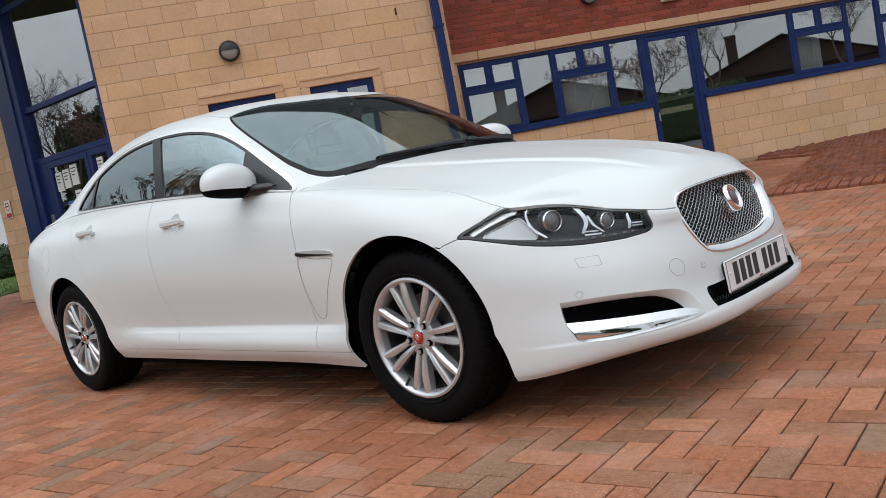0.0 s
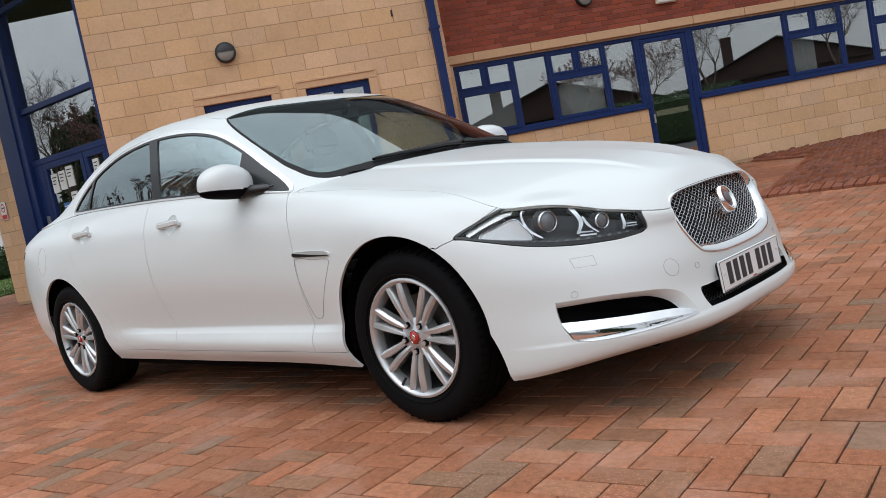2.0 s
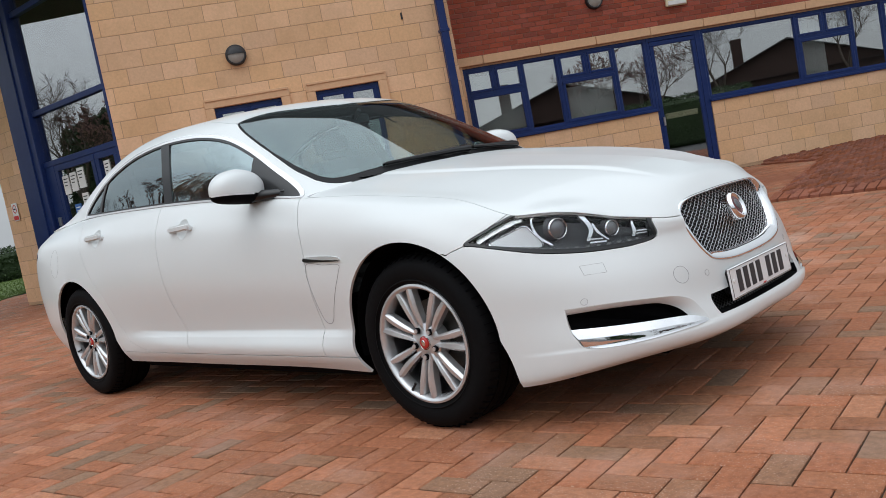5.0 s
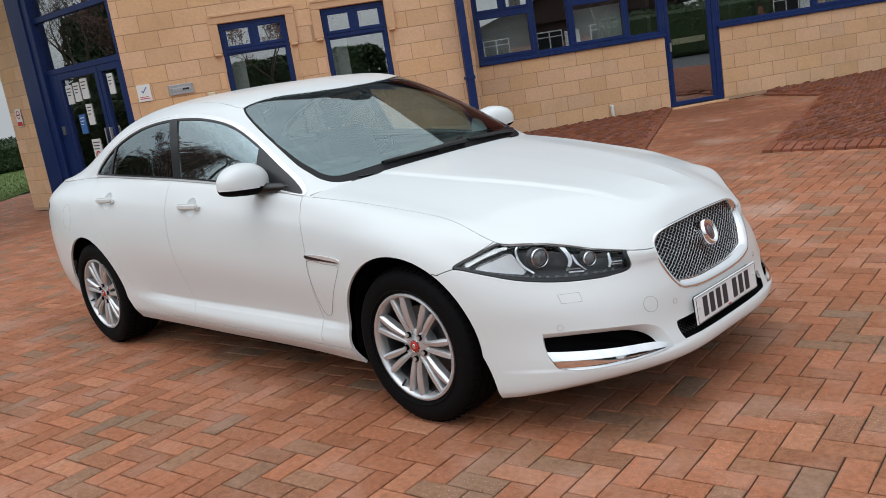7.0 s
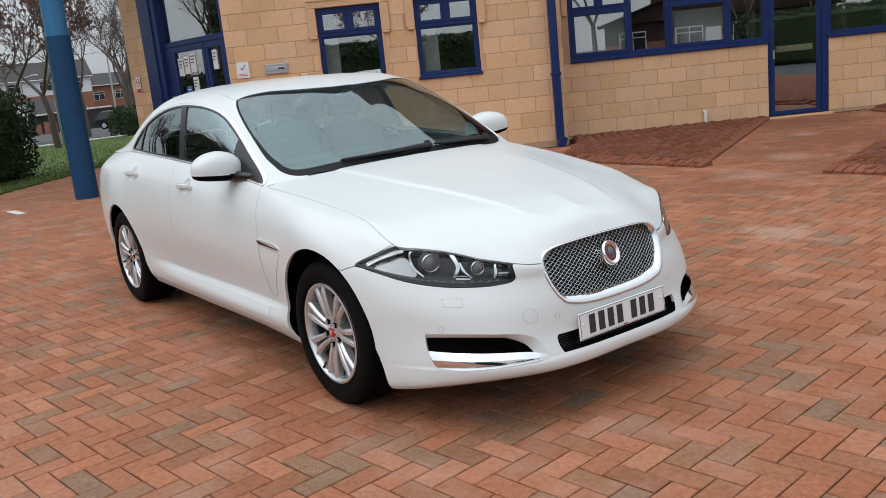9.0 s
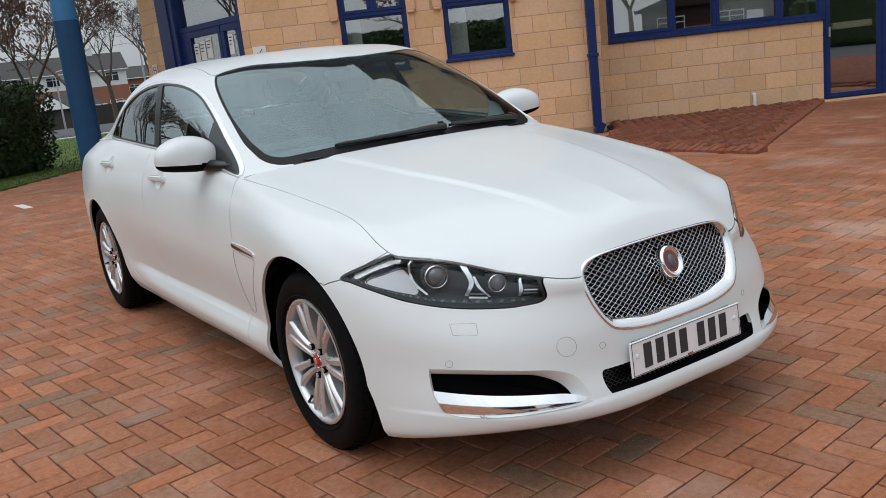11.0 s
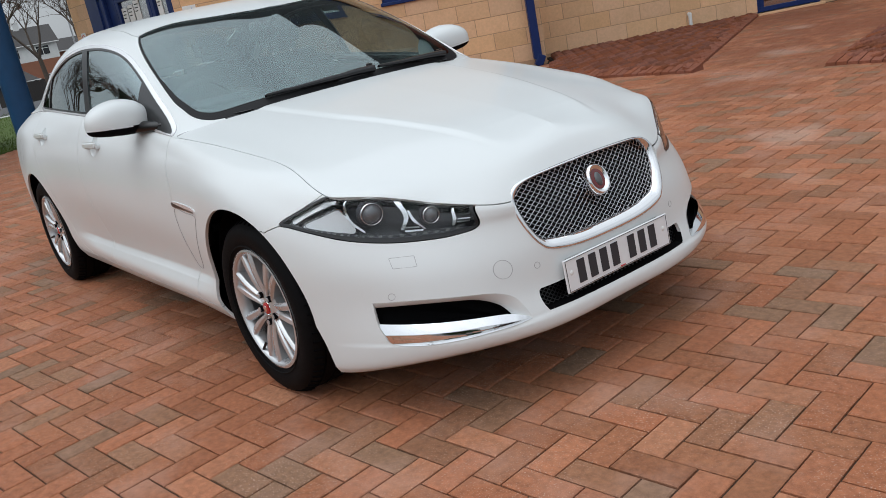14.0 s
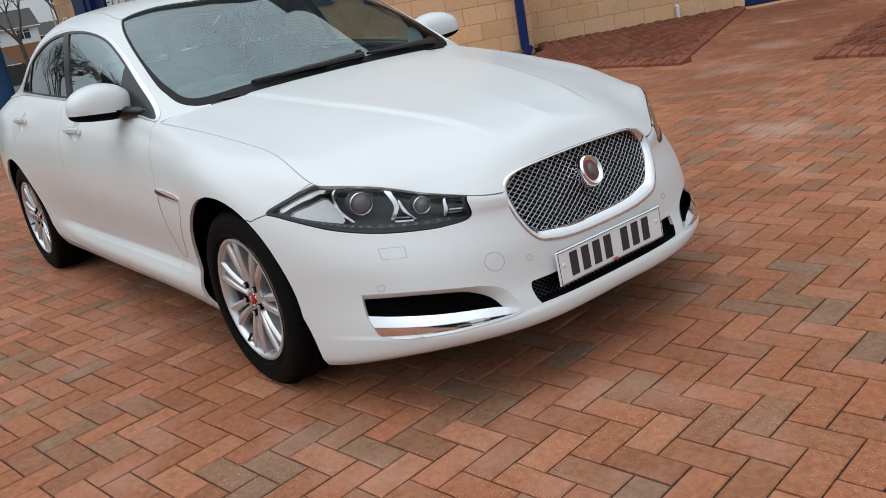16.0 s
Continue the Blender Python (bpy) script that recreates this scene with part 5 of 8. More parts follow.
foot = lambda v: np.where((v[:, 0] > -.66) & (v[:, 2] < 1.2), np.abs(v[:, 1]) - .615, 1.0)       # black strip below the windscreen
scut = roof_all.clip(foot)
for s_half in (scut, scut.mirrored()):
    s_half.emit("scuttle_panel", TRIM, car, 0.01, "black scuttle panel")
pill = roof_all.clip(out(foot)).clip(lambda v: np.where(v[:, 2] > 1.2, GAP / 2 - in_roof(v), -1.0)).clip(lambda v: -boot(v))
glass_side = CAB.clip(in_dlo)
PB = smooth_loop([(-1.885, 1.42), (-1.82, 1.22), (-1.765, 1.00)], 6, False)          # middle pillar, centre line
in_pb = loop_field(thick_line(PB, 0.080), XZ)
PC = smooth_loop([(-2.545, 1.32), (-2.605, 1.18), (-2.645, 1.05)], 6, False)          # bar before the small rear light
in_pc = loop_field(thick_line(PC, 0.030), XZ)
in_sail = loop_field([(-.60, .93), (-.60, 1.02), (-1.055, 1.24), (-.975, .95)], XZ)    # black triangle that carries the mirror
for flip in (False, True):
    def fl(k):
        return k.mirrored() if flip else k
    fl(pill).emit("pillars_and_cant_rail", PAINT, car, 0.012)
    fl(CAB.clip(lambda v: np.abs(in_dlo(v) + 0.001) - 0.0075).moved(0.004)).emit("window_chrome", SATIN, car, 0.008, "thin chrome window surround")
    fl(CAB.clip(lambda v: np.abs(in_dlo(v) + 0.0130) - 0.0045).moved(0.0015)).emit("window_seal", TRIM, car, 0.004, "black rubber window seal")
    inner = glass_side.clip(lambda v: in_dlo(v) + 0.008)
    fl(inner.clip(in_pb).moved(0.001)).emit("middle_pillar", TRIM, car, 0.006, "gloss black door pillar")
    fl(inner.clip(in_pc).moved(0.001)).emit("quarter_light_bar", TRIM, car, 0.006)
    fl(inner.clip(in_sail).moved(0.002)).emit("mirror_sail", TRIM, car, 0.008)
    panes = inner.clip(out(in_pb)).clip(out(in_pc)).clip(out(in_sail)).moved(-0.004)
    fl(panes.clip(lambda v: -1.8 - v[:, 0])).emit("front_side_window", CAR_GLASS, car, 0.004, "tinted front side window").visible_shadow = False
    fl(panes.clip(lambda v: np.maximum(v[:, 0] + 1.8, -2.6 - v[:, 0]))).emit("rear_side_window", DARK_GLASS, car, 0.004, "darker rear side window").visible_shadow = False
    fl(panes.clip(lambda v: v[:, 0] + 2.6)).emit("quarter_light", DARK_GLASS, car, 0.004).visible_shadow = False
scr = CAB.clip(lambda v: in_screen(v) + 0.004).moved(-0.002)
scr = scr.joined(scr.mirrored())
scr.emit("windscreen", SCREEN_GLASS, car, 0.005, "laminated windscreen").visible_shadow = False
band = CAB.clip(lambda v: np.maximum(in_screen(v) + 0.003, -in_screen(v) - np.interp(v[:, 0], (-.95, -.66, -.47, -.42), (.011, .031, .062, .092)))).moved(-0.0008)
band.joined(band.mirrored()).emit("windscreen_band", FRIT, car, 0.001, "black printed windscreen border")
rsc = CAB.clip(lambda v: in_rear_screen(v) + 0.004).moved(-0.002)
rsc.joined(rsc.mirrored()).emit("rear_window", DARK_GLASS, car, 0.005).visible_shadow = False

# ---- wheels: built once at the origin, outer face to -y, then copied ----


def lathed(name, profile, mat, parent, n=64, label=""):
    v, f = lathe(profile, n)
    ob = link(name, v, f, mat, parent, label)
    ob.data.shade_smooth()
    ob.data.set_sharp_from_angle(angle=radians(38))
    return ob


TYRE_R, RIM_R = 0.338, 0.228
wheel = new("wheel")
wheel.parent = car
tyre = lathed("tyre", [(RIM_R + .002, -.006), (RIM_R + .012, -.012), (.262, -.020), (.288, -.023), (.306, -.018), (.322, -.006), (.3315, .014), (.3345, .026), (.3355, .031), (.3275, .0325),
                       (.3275, .040), (.336, .0415), (TYRE_R, .078), (.329, .0795), (.329, .089), (TYRE_R, .0905), (TYRE_R, .118), (.329, .1195), (.329, .129), (TYRE_R, .1305),
                       (.336, .167), (.3275, .1685), (.3275, .177), (.3345, .182), (.322, .214), (.288, .231), (.25, .226), (RIM_R, .214)], RUBBER, wheel, 96)
lathed("sidewall_ring", [(.244, -.0195), (.2465, -.0225), (.250, -.0205)], RUBBER, tyre, 96)
# cross cuts at the tread's shoulder
cuts_v, cuts_f = [], []
for i in range(60):
    a = 2 * math.pi * (i + .5) / 60
    m = Matrix.Rotation(-a, 4, "Y") @ Matrix.Translation((.3305, .016, 0)) @ Matrix.Rotation(radians(-24), 4, "Z")
    k = len(cuts_v)
    for x in (-.012, .0052):
        for y in (-.020, .016):
            for z in (-.0022, .0022):
                cuts_v.append(m @ Vector((x, y, z)))
    cuts_f += [tuple(k + q for q in f) for f in ((0, 1, 3, 2), (4, 6, 7, 5), (0, 4, 5, 1), (2, 3, 7, 6), (1, 5, 7, 3), (0, 2, 6, 4))]
tagged(link("tread_cut", cuts_v, cuts_f, LINER, tyre), kind="stuff")
rim = lathed("rim", [(RIM_R - .004, .200), (RIM_R - .006, .05), (.206, .045), (.207, .012), (.212, -.006), (.217, -.014), (.223, -.0165), (RIM_R + .003, -.014), (RIM_R + .004, -.004),
                     (RIM_R, .010)], ALLOY, wheel, 96, "silver alloy rim")
lathed("barrel", [(.2195, .20), (.2055, .17), (.2015, .07), (.2015, .03)], ALLOY_IN, rim, 64)
lathed("brake_disc", [(.0, .085), (.06, .085), (.062, .075), (.155, .075), (.155, .100), (.05, .105)], DISC, wheel, 64, "worn steel brake disc")
bm = bmesh.new()
box(bm, -.15, -.07, .058, .12, -.075, .075, .012)
part("brake_caliper", bm, LINER, wheel)


def spoke(side):
    """Half of a twin spoke: a leaf-shaped blade with a sharp ridge, narrow at the hub and broadest beyond the middle."""
    n = 15
    verts, faces = [], []
    for i in range(n):
        q = i / (n - 1)
        r = .042 + .170 * q
        c = .0125 + .0195 * q - .0030 * math.sin(q * math.pi)
        w = .0080 + .0082 * math.sin(min(1, q * 1.25) * math.pi / 2) - .003 * max(0, q - .8) * 5
        yf = .010 - .016 * q - .007 * math.sin(q * math.pi)
        base = .040 - .012 * q
        near, far = c - w, c + w                        # towards the gap, towards the open side
        for y, z in ((base, near + .003), (yf + .010, near), (yf + .004, near + .0012), (yf - .0015, near + .0050), (yf - .0040, c + w * .35), (yf - .0030, c + w * .48), (yf + .007, far - .0005), (base, far - .003)):
            verts.append((r, y, side * z))
    for i in range(n - 1):
        for k in range(8):
            j = (k + 1) % 8
            faces.append((i * 8 + k, i * 8 + j, i * 8 + 8 + j, i * 8 + 8 + k))
    faces.append(tuple(range(8)))
    faces.append(tuple(range(len(verts) - 1, len(verts) - 9, -1)))
    return verts, faces


PHASE = 5.3
sv = {s: spoke(s) for s in (1, -1)}
sm = {}
for s in (1, -1):
    me = bpy.data.meshes.new("spoke")
    me.from_pydata(sv[s][0], [], sv[s][1])
    bmn = bmesh.new()
    bmn.from_mesh(me)
    bmesh.ops.recalc_face_normals(bmn, faces=bmn.faces[:])
    bmn.to_mesh(me)
    bmn.free()
    me.materials.append(ALLOY)
    me.shade_smooth()
    me.set_sharp_from_angle(angle=radians(28))
    sm[s] = me
for i in range(7):
    for s in (1, -1):
        ob = new("spoke", sm[s])
        ob.parent = rim
        ob.matrix_basis = Matrix.Rotation(radians(PHASE + i * 360 / 7), 4, "Y")
lathed("hub", [(.0, .003), (.030, .003), (.034, .006), (.066, .007), (.074, .012), (.078, .06)], ALLOY, rim, 48)
cap = lathed("centre_cap", [(.0, -.007), (.018, -.0065), (.0215, -.004), (.0225, .004)], RED_CAP, rim, 32, "red centre cap")
lathed("cap_ring", [(.0225, .004), (.0265, .0), (.028, .004), (.028, .008)], CHROME, cap, 32)
bm = bmesh.new()
bmesh.ops.create_uvsphere(bm, u_segments=12, v_segments=8, radius=1, matrix=Matrix.Translation((0, -.0065, .001)) @ Matrix.Diagonal((.010, .0022, .012, 1)))
part("cap_emblem", bm, CHROME, cap, smooth=True)
for i in range(5):
    a = radians(40 + i * 72)
    p = Vector((.055 * math.cos(a), 0, .055 * math.sin(a)))
    bm = bmesh.new()
    tube(bm, p + Vector((0, .012, 0)), p + Vector((0, -.009, 0)), .0102, .0088, 6)
    nut = part("wheel_nut", bm, ALLOY, rim)
    # a black collar proud of the hub draws the shade of the nut hole
    bm = bmesh.new()
    tube(bm, p + Vector((0, .014, 0)), p + Vector((0, -.0045, 0)), .0120, n=20)
    part("nut_hole_shade", bm, LINER, nut)
bm = bmesh.new()
tube(bm, (-.116, .0, -.143), (-.134, -.012, -.166), .006, .005, 8)
part("valve", bm, TRIM, rim)

WHEEL_Y = -.872                    # the middle of the wheel's face
wheel.matrix_basis = pose(0, WHEEL_Y, .335, 0, -9, 0)
WHEELS = [(-2.909, WHEEL_Y - .004, -1, 33.7), (0, -WHEEL_Y, 1, 0), (-2.909, -WHEEL_Y + .004, 1, 30)]
for x, y, s, turn in WHEELS:
    c = copy_thing(wheel, pose(x, y, .335, 0, turn, 0) if s < 0 else pose(x, y, .335, 0, turn, 180))
    c.parent = car
# wheel wells
for x in (0, -2.909):
    for s in (-1, 1):
        v, f = [], []
        n = 24
        for i in range(n + 1):
            a = math.pi * 1.12 * i / n - math.pi * .06
            for y in (.60, .915):
                v.append((x + .392 * math.cos(a), s * (y if y < .9 else .855), .345 + .392 * math.sin(a)))
        for i in range(n):
            f.append((2 * i, 2 * i + 1, 2 * i + 3, 2 * i + 2))
        k = len(v)
        v.append((x, s * .60, .345))
        f += [(k, 2 * i, 2 * i + 2) for i in range(n)]
        link("wheel_well", v, f, LINER, car)
# floor pan
part("underbody", boxes((-3.45, .55, -.72, .72, .155, .26), (-2.45, -.42, -.80, .80, .165, .27), (.50, .84, -.56, .56, .205, .25), bevel=.03), LINER, car)

# ---- nose: grille, lamps, intakes, plate ----


def loft(rings, closed=True):
    """Faces between rings of points of equal count."""
    n = len(rings[0])
    verts = [tuple(p) for r in rings for p in r]
    faces = []
    for k in range(len(rings) - 1):
        for i in range(n if closed else n - 1):
            j = (i + 1) % n
            faces.append((k * n + i, k * n + j, k * n + n + j, k * n + n + i))
    return verts, faces


def inset(loop, d):
    """A loop of (y, z) moved inwards by d (one number, or one for each point)."""
    p = np.array(loop)
    t = np.roll(p, -1, 0) - np.roll(p, 1, 0)
    t /= np.linalg.norm(t, axis=1, keepdims=True)
    n = np.stack([-t[:, 1], t[:, 0]], 1)
    c = p.mean(0)
    n *= np.sign(np.sum((c - p) * n, 1))[:, None]
    return p + n * np.broadcast_to(np.array(d, float), (len(p),))[:, None]


def pipe(points, r, n=6, closed=False):
    """A thin round bead along 3D points."""
    p = np.array([tuple(q) for q in points])
    t = (np.roll(p, -1, 0) - np.roll(p, 1, 0)) if closed else np.gradient(p, axis=0)
    t /= np.maximum(np.linalg.norm(t, axis=1, keepdims=True), 1e-9)
    ref = np.array((0.31, 0.13, 0.94))
    a = np.cross(t, ref)
    a /= np.maximum(np.linalg.norm(a, axis=1, keepdims=True), 1e-9)
    b = np.cross(t, a)
    r = np.broadcast_to(np.array(r, float), (len(p),))[:, None]
    rings = [p + r * (math.cos(2 * math.pi * k / n) * a + math.sin(2 * math.pi * k / n) * b) for k in range(n)]
    rings.append(rings[0])
    v, f = loft(rings, closed)
    return v, f


G = np.array(GRILLE)
# the grille's own gently curved face, leaning back
gy, gz = (q.ravel() for q in np.meshgrid(np.linspace(-.30, .30, 13), np.linspace(.46, .685, 8)))
gx = np.array([on_front(y, z).x for y, z in zip(gy, gz)])
bend = np.linalg.lstsq(np.stack([np.ones_like(gy), gy ** 2, gz, gz ** 2, gy ** 4], 1), gx, rcond=None)[0]


def on_grille(y, z, depth=0.0):
    return Vector((float(bend @ (1, y * y, z, z * z, y ** 4)) - depth, y, z))


low_edge = np.clip((0.565 - G[:, 1]) / 0.10, 0, 1)            # the surround is broader below and at the sides
broad = .70 + 1.25 * low_edge + .8 * (1 - low_edge) * np.clip((np.abs(G[:, 0]) - .28) / .05, 0, 1)
surround = []
for d, back in ((-.0015, .012), (-.0008, -.001), (.0022, -.0030), (.006, -.0005), (.010, .005), (.014, .0115), (.017, .019), (.0185, .050)):
    k = d * broad if d > .003 else np.full(len(G), d)
    surround.append([on_grille(y, z, back) for y, z in inset(G, k)])
v, f = loft(surround)
grille = link("grille_surround", v, f, CHROME, car, "broad chrome grille surround", True)
GI = inset(G, .016 * broad)
mesh_field = loop_field(GI, YZ)
inside = mesh_field
gm_v, gm_f = [], []
PY, PZ = .0265, .0172
for sgn in (1, -1):
    for k in range(-34, 35):
        yy = np.linspace(-.36, .36, 121)
        zz = .612 + sgn * (yy + k * PY) * PZ / PY
        ok = inside(np.stack([0 * yy, yy, zz], 1)) < 0
        pts = [on_grille(y, z, .030 + .0012 * sgn * math.cos((y / PY * 2 + k) * math.pi)) for y, z in zip(yy[ok], zz[ok])]
        if len(pts) > 2:
            v, f = pipe(pts, .0015, 5)
            b = len(gm_v)
            gm_v += v
            gm_f += [tuple(b + i for i in q) for q in f]
tagged(link("grille_mesh", gm_v, gm_f, MESH_WIRE, grille, "woven chrome grille mesh", True), kind="stuff")
bk = [on_grille(y, z, .060) for y, z in inset(G, .004)]
link("grille_back", [tuple(p) for p in bk], [tuple(range(len(bk)))], MESH_DARK, grille)
# badge: a plain oval boss
bc = on_grille(0.004, .622, .004)
BADGE = Matrix.Translation(bc) @ Matrix.Rotation(radians(-22), 4, "Y") @ Matrix.Rotation(radians(90), 4, "Z") @ Matrix.Diagonal((1.02, 1, 1.18, 1))


def badge_part(name, prof, mat, parent, label=""):
    v, f = lathe(prof, 40)
    ob = link(name, [BADGE @ Vector(p) for p in v], f, mat, parent, label, True)
    ob.data.set_sharp_from_angle(angle=radians(40))
    return ob


badge = badge_part("badge", [(.030, -.012), (.036, -.019), (.041, -.020), (.0455, -.014), (.047, .0), (.045, .03)], CHROME, grille, "round chrome nose badge")
badge_part("badge_disc", [(.0, -.014), (.024, -.0135), (.031, -.012)], BADGE_RED, badge, "dark red enamel disc")
bm = bmesh.new()
bmesh.ops.create_uvsphere(bm, u_segments=16, v_segments=10, radius=1, matrix=BADGE @ Matrix.Translation((0, -.014, 0)) @ Matrix.Diagonal((.014, .006, .020, 1)))
part("badge_boss", bm, ALLOY_IN, badge, smooth=True)

# number plate, blank bars for its characters
PL = Matrix.Translation((.944, -.002, .376)) @ Matrix.Rotation(radians(-3), 4, "Y")
bm = bmesh.new()
box(bm, -.006, .0, -.262, .262, -.0565, .0565, .003)
bmesh.ops.transform(bm, matrix=PL, verts=bm.verts[:])
plate = part("number_plate", bm, PLATE_WHITE, car, "white front number plate")
rows_ = [(.0005, .0016, -.2545, .2545, .0510, .0523), (.0005, .0016, -.2545, .2545, -.0523, -.0510), (.0005, .0016, -.2545, -.2532, -.0523, .0523), (.0005, .0016, .2532, .2545, -.0523, .0523)]
bm = boxes(*rows_)
bmesh.ops.transform(bm, matrix=PL, verts=bm.verts[:])
part("plate_border", bm, BLACK_INK, plate)
y = -.204
for k in range(7):
    w = .034
    bm = boxes((.0005, .0022, y, y + w, -.037, .041))
    bmesh.ops.transform(bm, matrix=PL, verts=bm.verts[:])
    part("plate_bar", bm, BLACK_INK, plate)
    y += .0545 if k != 3 else .085
for yy in (-.232, .232):
    bm = bmesh.new()
    bmesh.ops.create_uvsphere(bm, u_segments=12, v_segments=8, radius=.008, matrix=PL @ Matrix.Translation((.0, yy, .008)) @ Matrix.Diagonal((.4, 1, 1, 1)))
    part("plate_screw", bm, WHITE_PLASTIC, plate, smooth=True)
bm = boxes((.0006, .0018, -.008, .016, -.0495, -.0455))
bmesh.ops.transform(bm, matrix=PL, verts=bm.verts[:])
part("plate_mark", bm, RED_INK, plate)
part("plate_base", boxes((.900, .937, -.24, .24, .335, .425), bevel=.01), TRIM, plate)

# lower intake
IL = np.array(INTAKE)
v, f = loft([[on_front(y, z, .0) for y, z in IL], [on_front(y, z, .03) for y, z in inset(IL, .004)], [on_front(y, z, .07) for y, z in inset(IL, .006)]])
f.append(tuple(range(len(v) - len(IL), len(v))))
intake = link("lower_intake", v, f, MESH_DARK, car, "black lower air intake")
im_v, im_f = [], []
in_small = loop_field(inset(IL, .006), YZ)
for sgn in (1, -1):
    for k in range(-40, 41):
        yy = np.linspace(-.36, .36, 181)
        zz = .33 + sgn * (yy + k * .020) * .7
        ok = in_small(np.stack([0 * yy, yy, zz], 1)) < 0
        pts = [on_front(y, z, .028) for y, z in zip(yy[ok], zz[ok])]
        if len(pts) > 2:
            v, f = pipe(pts, .0016, 4)
            b = len(im_v)
            im_v += v
            im_f += [tuple(b + i for i in q) for q in f]
part("intake_box", boxes((.60, .815, -.36, .36, .262, .405), bevel=.01), MESH_DARK, intake)
tagged(link("intake_mesh", im_v, im_f, TRIM, intake), kind="stuff")

# lamps and side intakes, right then left
lamp_skin = refine(front_skin.clip(in_lamp), 1)
fog_skin = refine(front_skin.clip(lambda v: in_fog(v) - .02).clip(lambda v: .45 - v[:, 0]), 2)
BLADE = smooth_loop([(-.780, .354), (-.776, .3545), (-.742, .351), (-.67, .345), (-.53, .332), (-.462, .320), (-.412, .2965), (-.430, .2905), (-.535, .2885), (-.639, .2855), (-.715, .2835), (-.764, .290),
                     (-.775, .317)], 6)
in_blade = loop_field(BLADE, YZ)
blade = fog_skin.clip(in_blade)
ridge = np.interp(blade.v[:, 1], (-.78, -.70, -.55, -.41), (.322, .318, .310, .294))
lean = np.clip((blade.v[:, 2] - ridge) / .034, -1, 1)
blade.v = blade.v + np.array((1, -.35, 0)) * np.where(lean > 0, .005 - .011 * lean, .005 + .002 * lean)[:, None] * np.clip((-.405 - blade.v[:, 1:2]) / .06, 0, 1)
fn = np.cross(blade.v[blade.t[:, 1]] - blade.v[blade.t[:, 0]], blade.v[blade.t[:, 2]] - blade.v[blade.t[:, 0]])
acc = np.zeros_like(blade.v)
for k in range(3):
    np.add.at(acc, blade.t[:, k], fn)
acc /= np.maximum(np.linalg.norm(acc, axis=1, keepdims=True), 1e-12)
blade.n = acc * np.sign(np.sum(acc * blade.n))
INDICATOR = smooth_loop([(.383, .684), (.43, .704), (.480, .718), (.508, .692), (.537, .650), (.50, .643), (.44, .655)], 5)
LED = smooth_loop([(.330, .692), (.37, .677), (.44, .659), (.52, .641), (.60, .625), (.70, .613), (.778, .608)], 8, False)
UPPER = smooth_loop([(.338, .696), (.385, .722), (.44, .742), (.472, .748)], 8, False)
ARCS = [([(.510, .766), (.507, .722), (.526, .678), (.566, .642)], (.003, .007, .007, .004)),
        ([(.596, .762), (.640, .716), (.662, .670), (.655, .632)], (.003, .008, .010, .008)),
        ([(.664, .690), (.678, .658), (.704, .624)], (.004, .006, .003)),
        ([(.749, .675), (.760, .640), (.759, .618)], (.003, .007, .006))]
BARS = [[(.660, .637), (.692, .632)], [(.660, .627), (.700, .622)], [(.766, .636), (.790, .632)], [(.766, .626), (.790, .622)]]
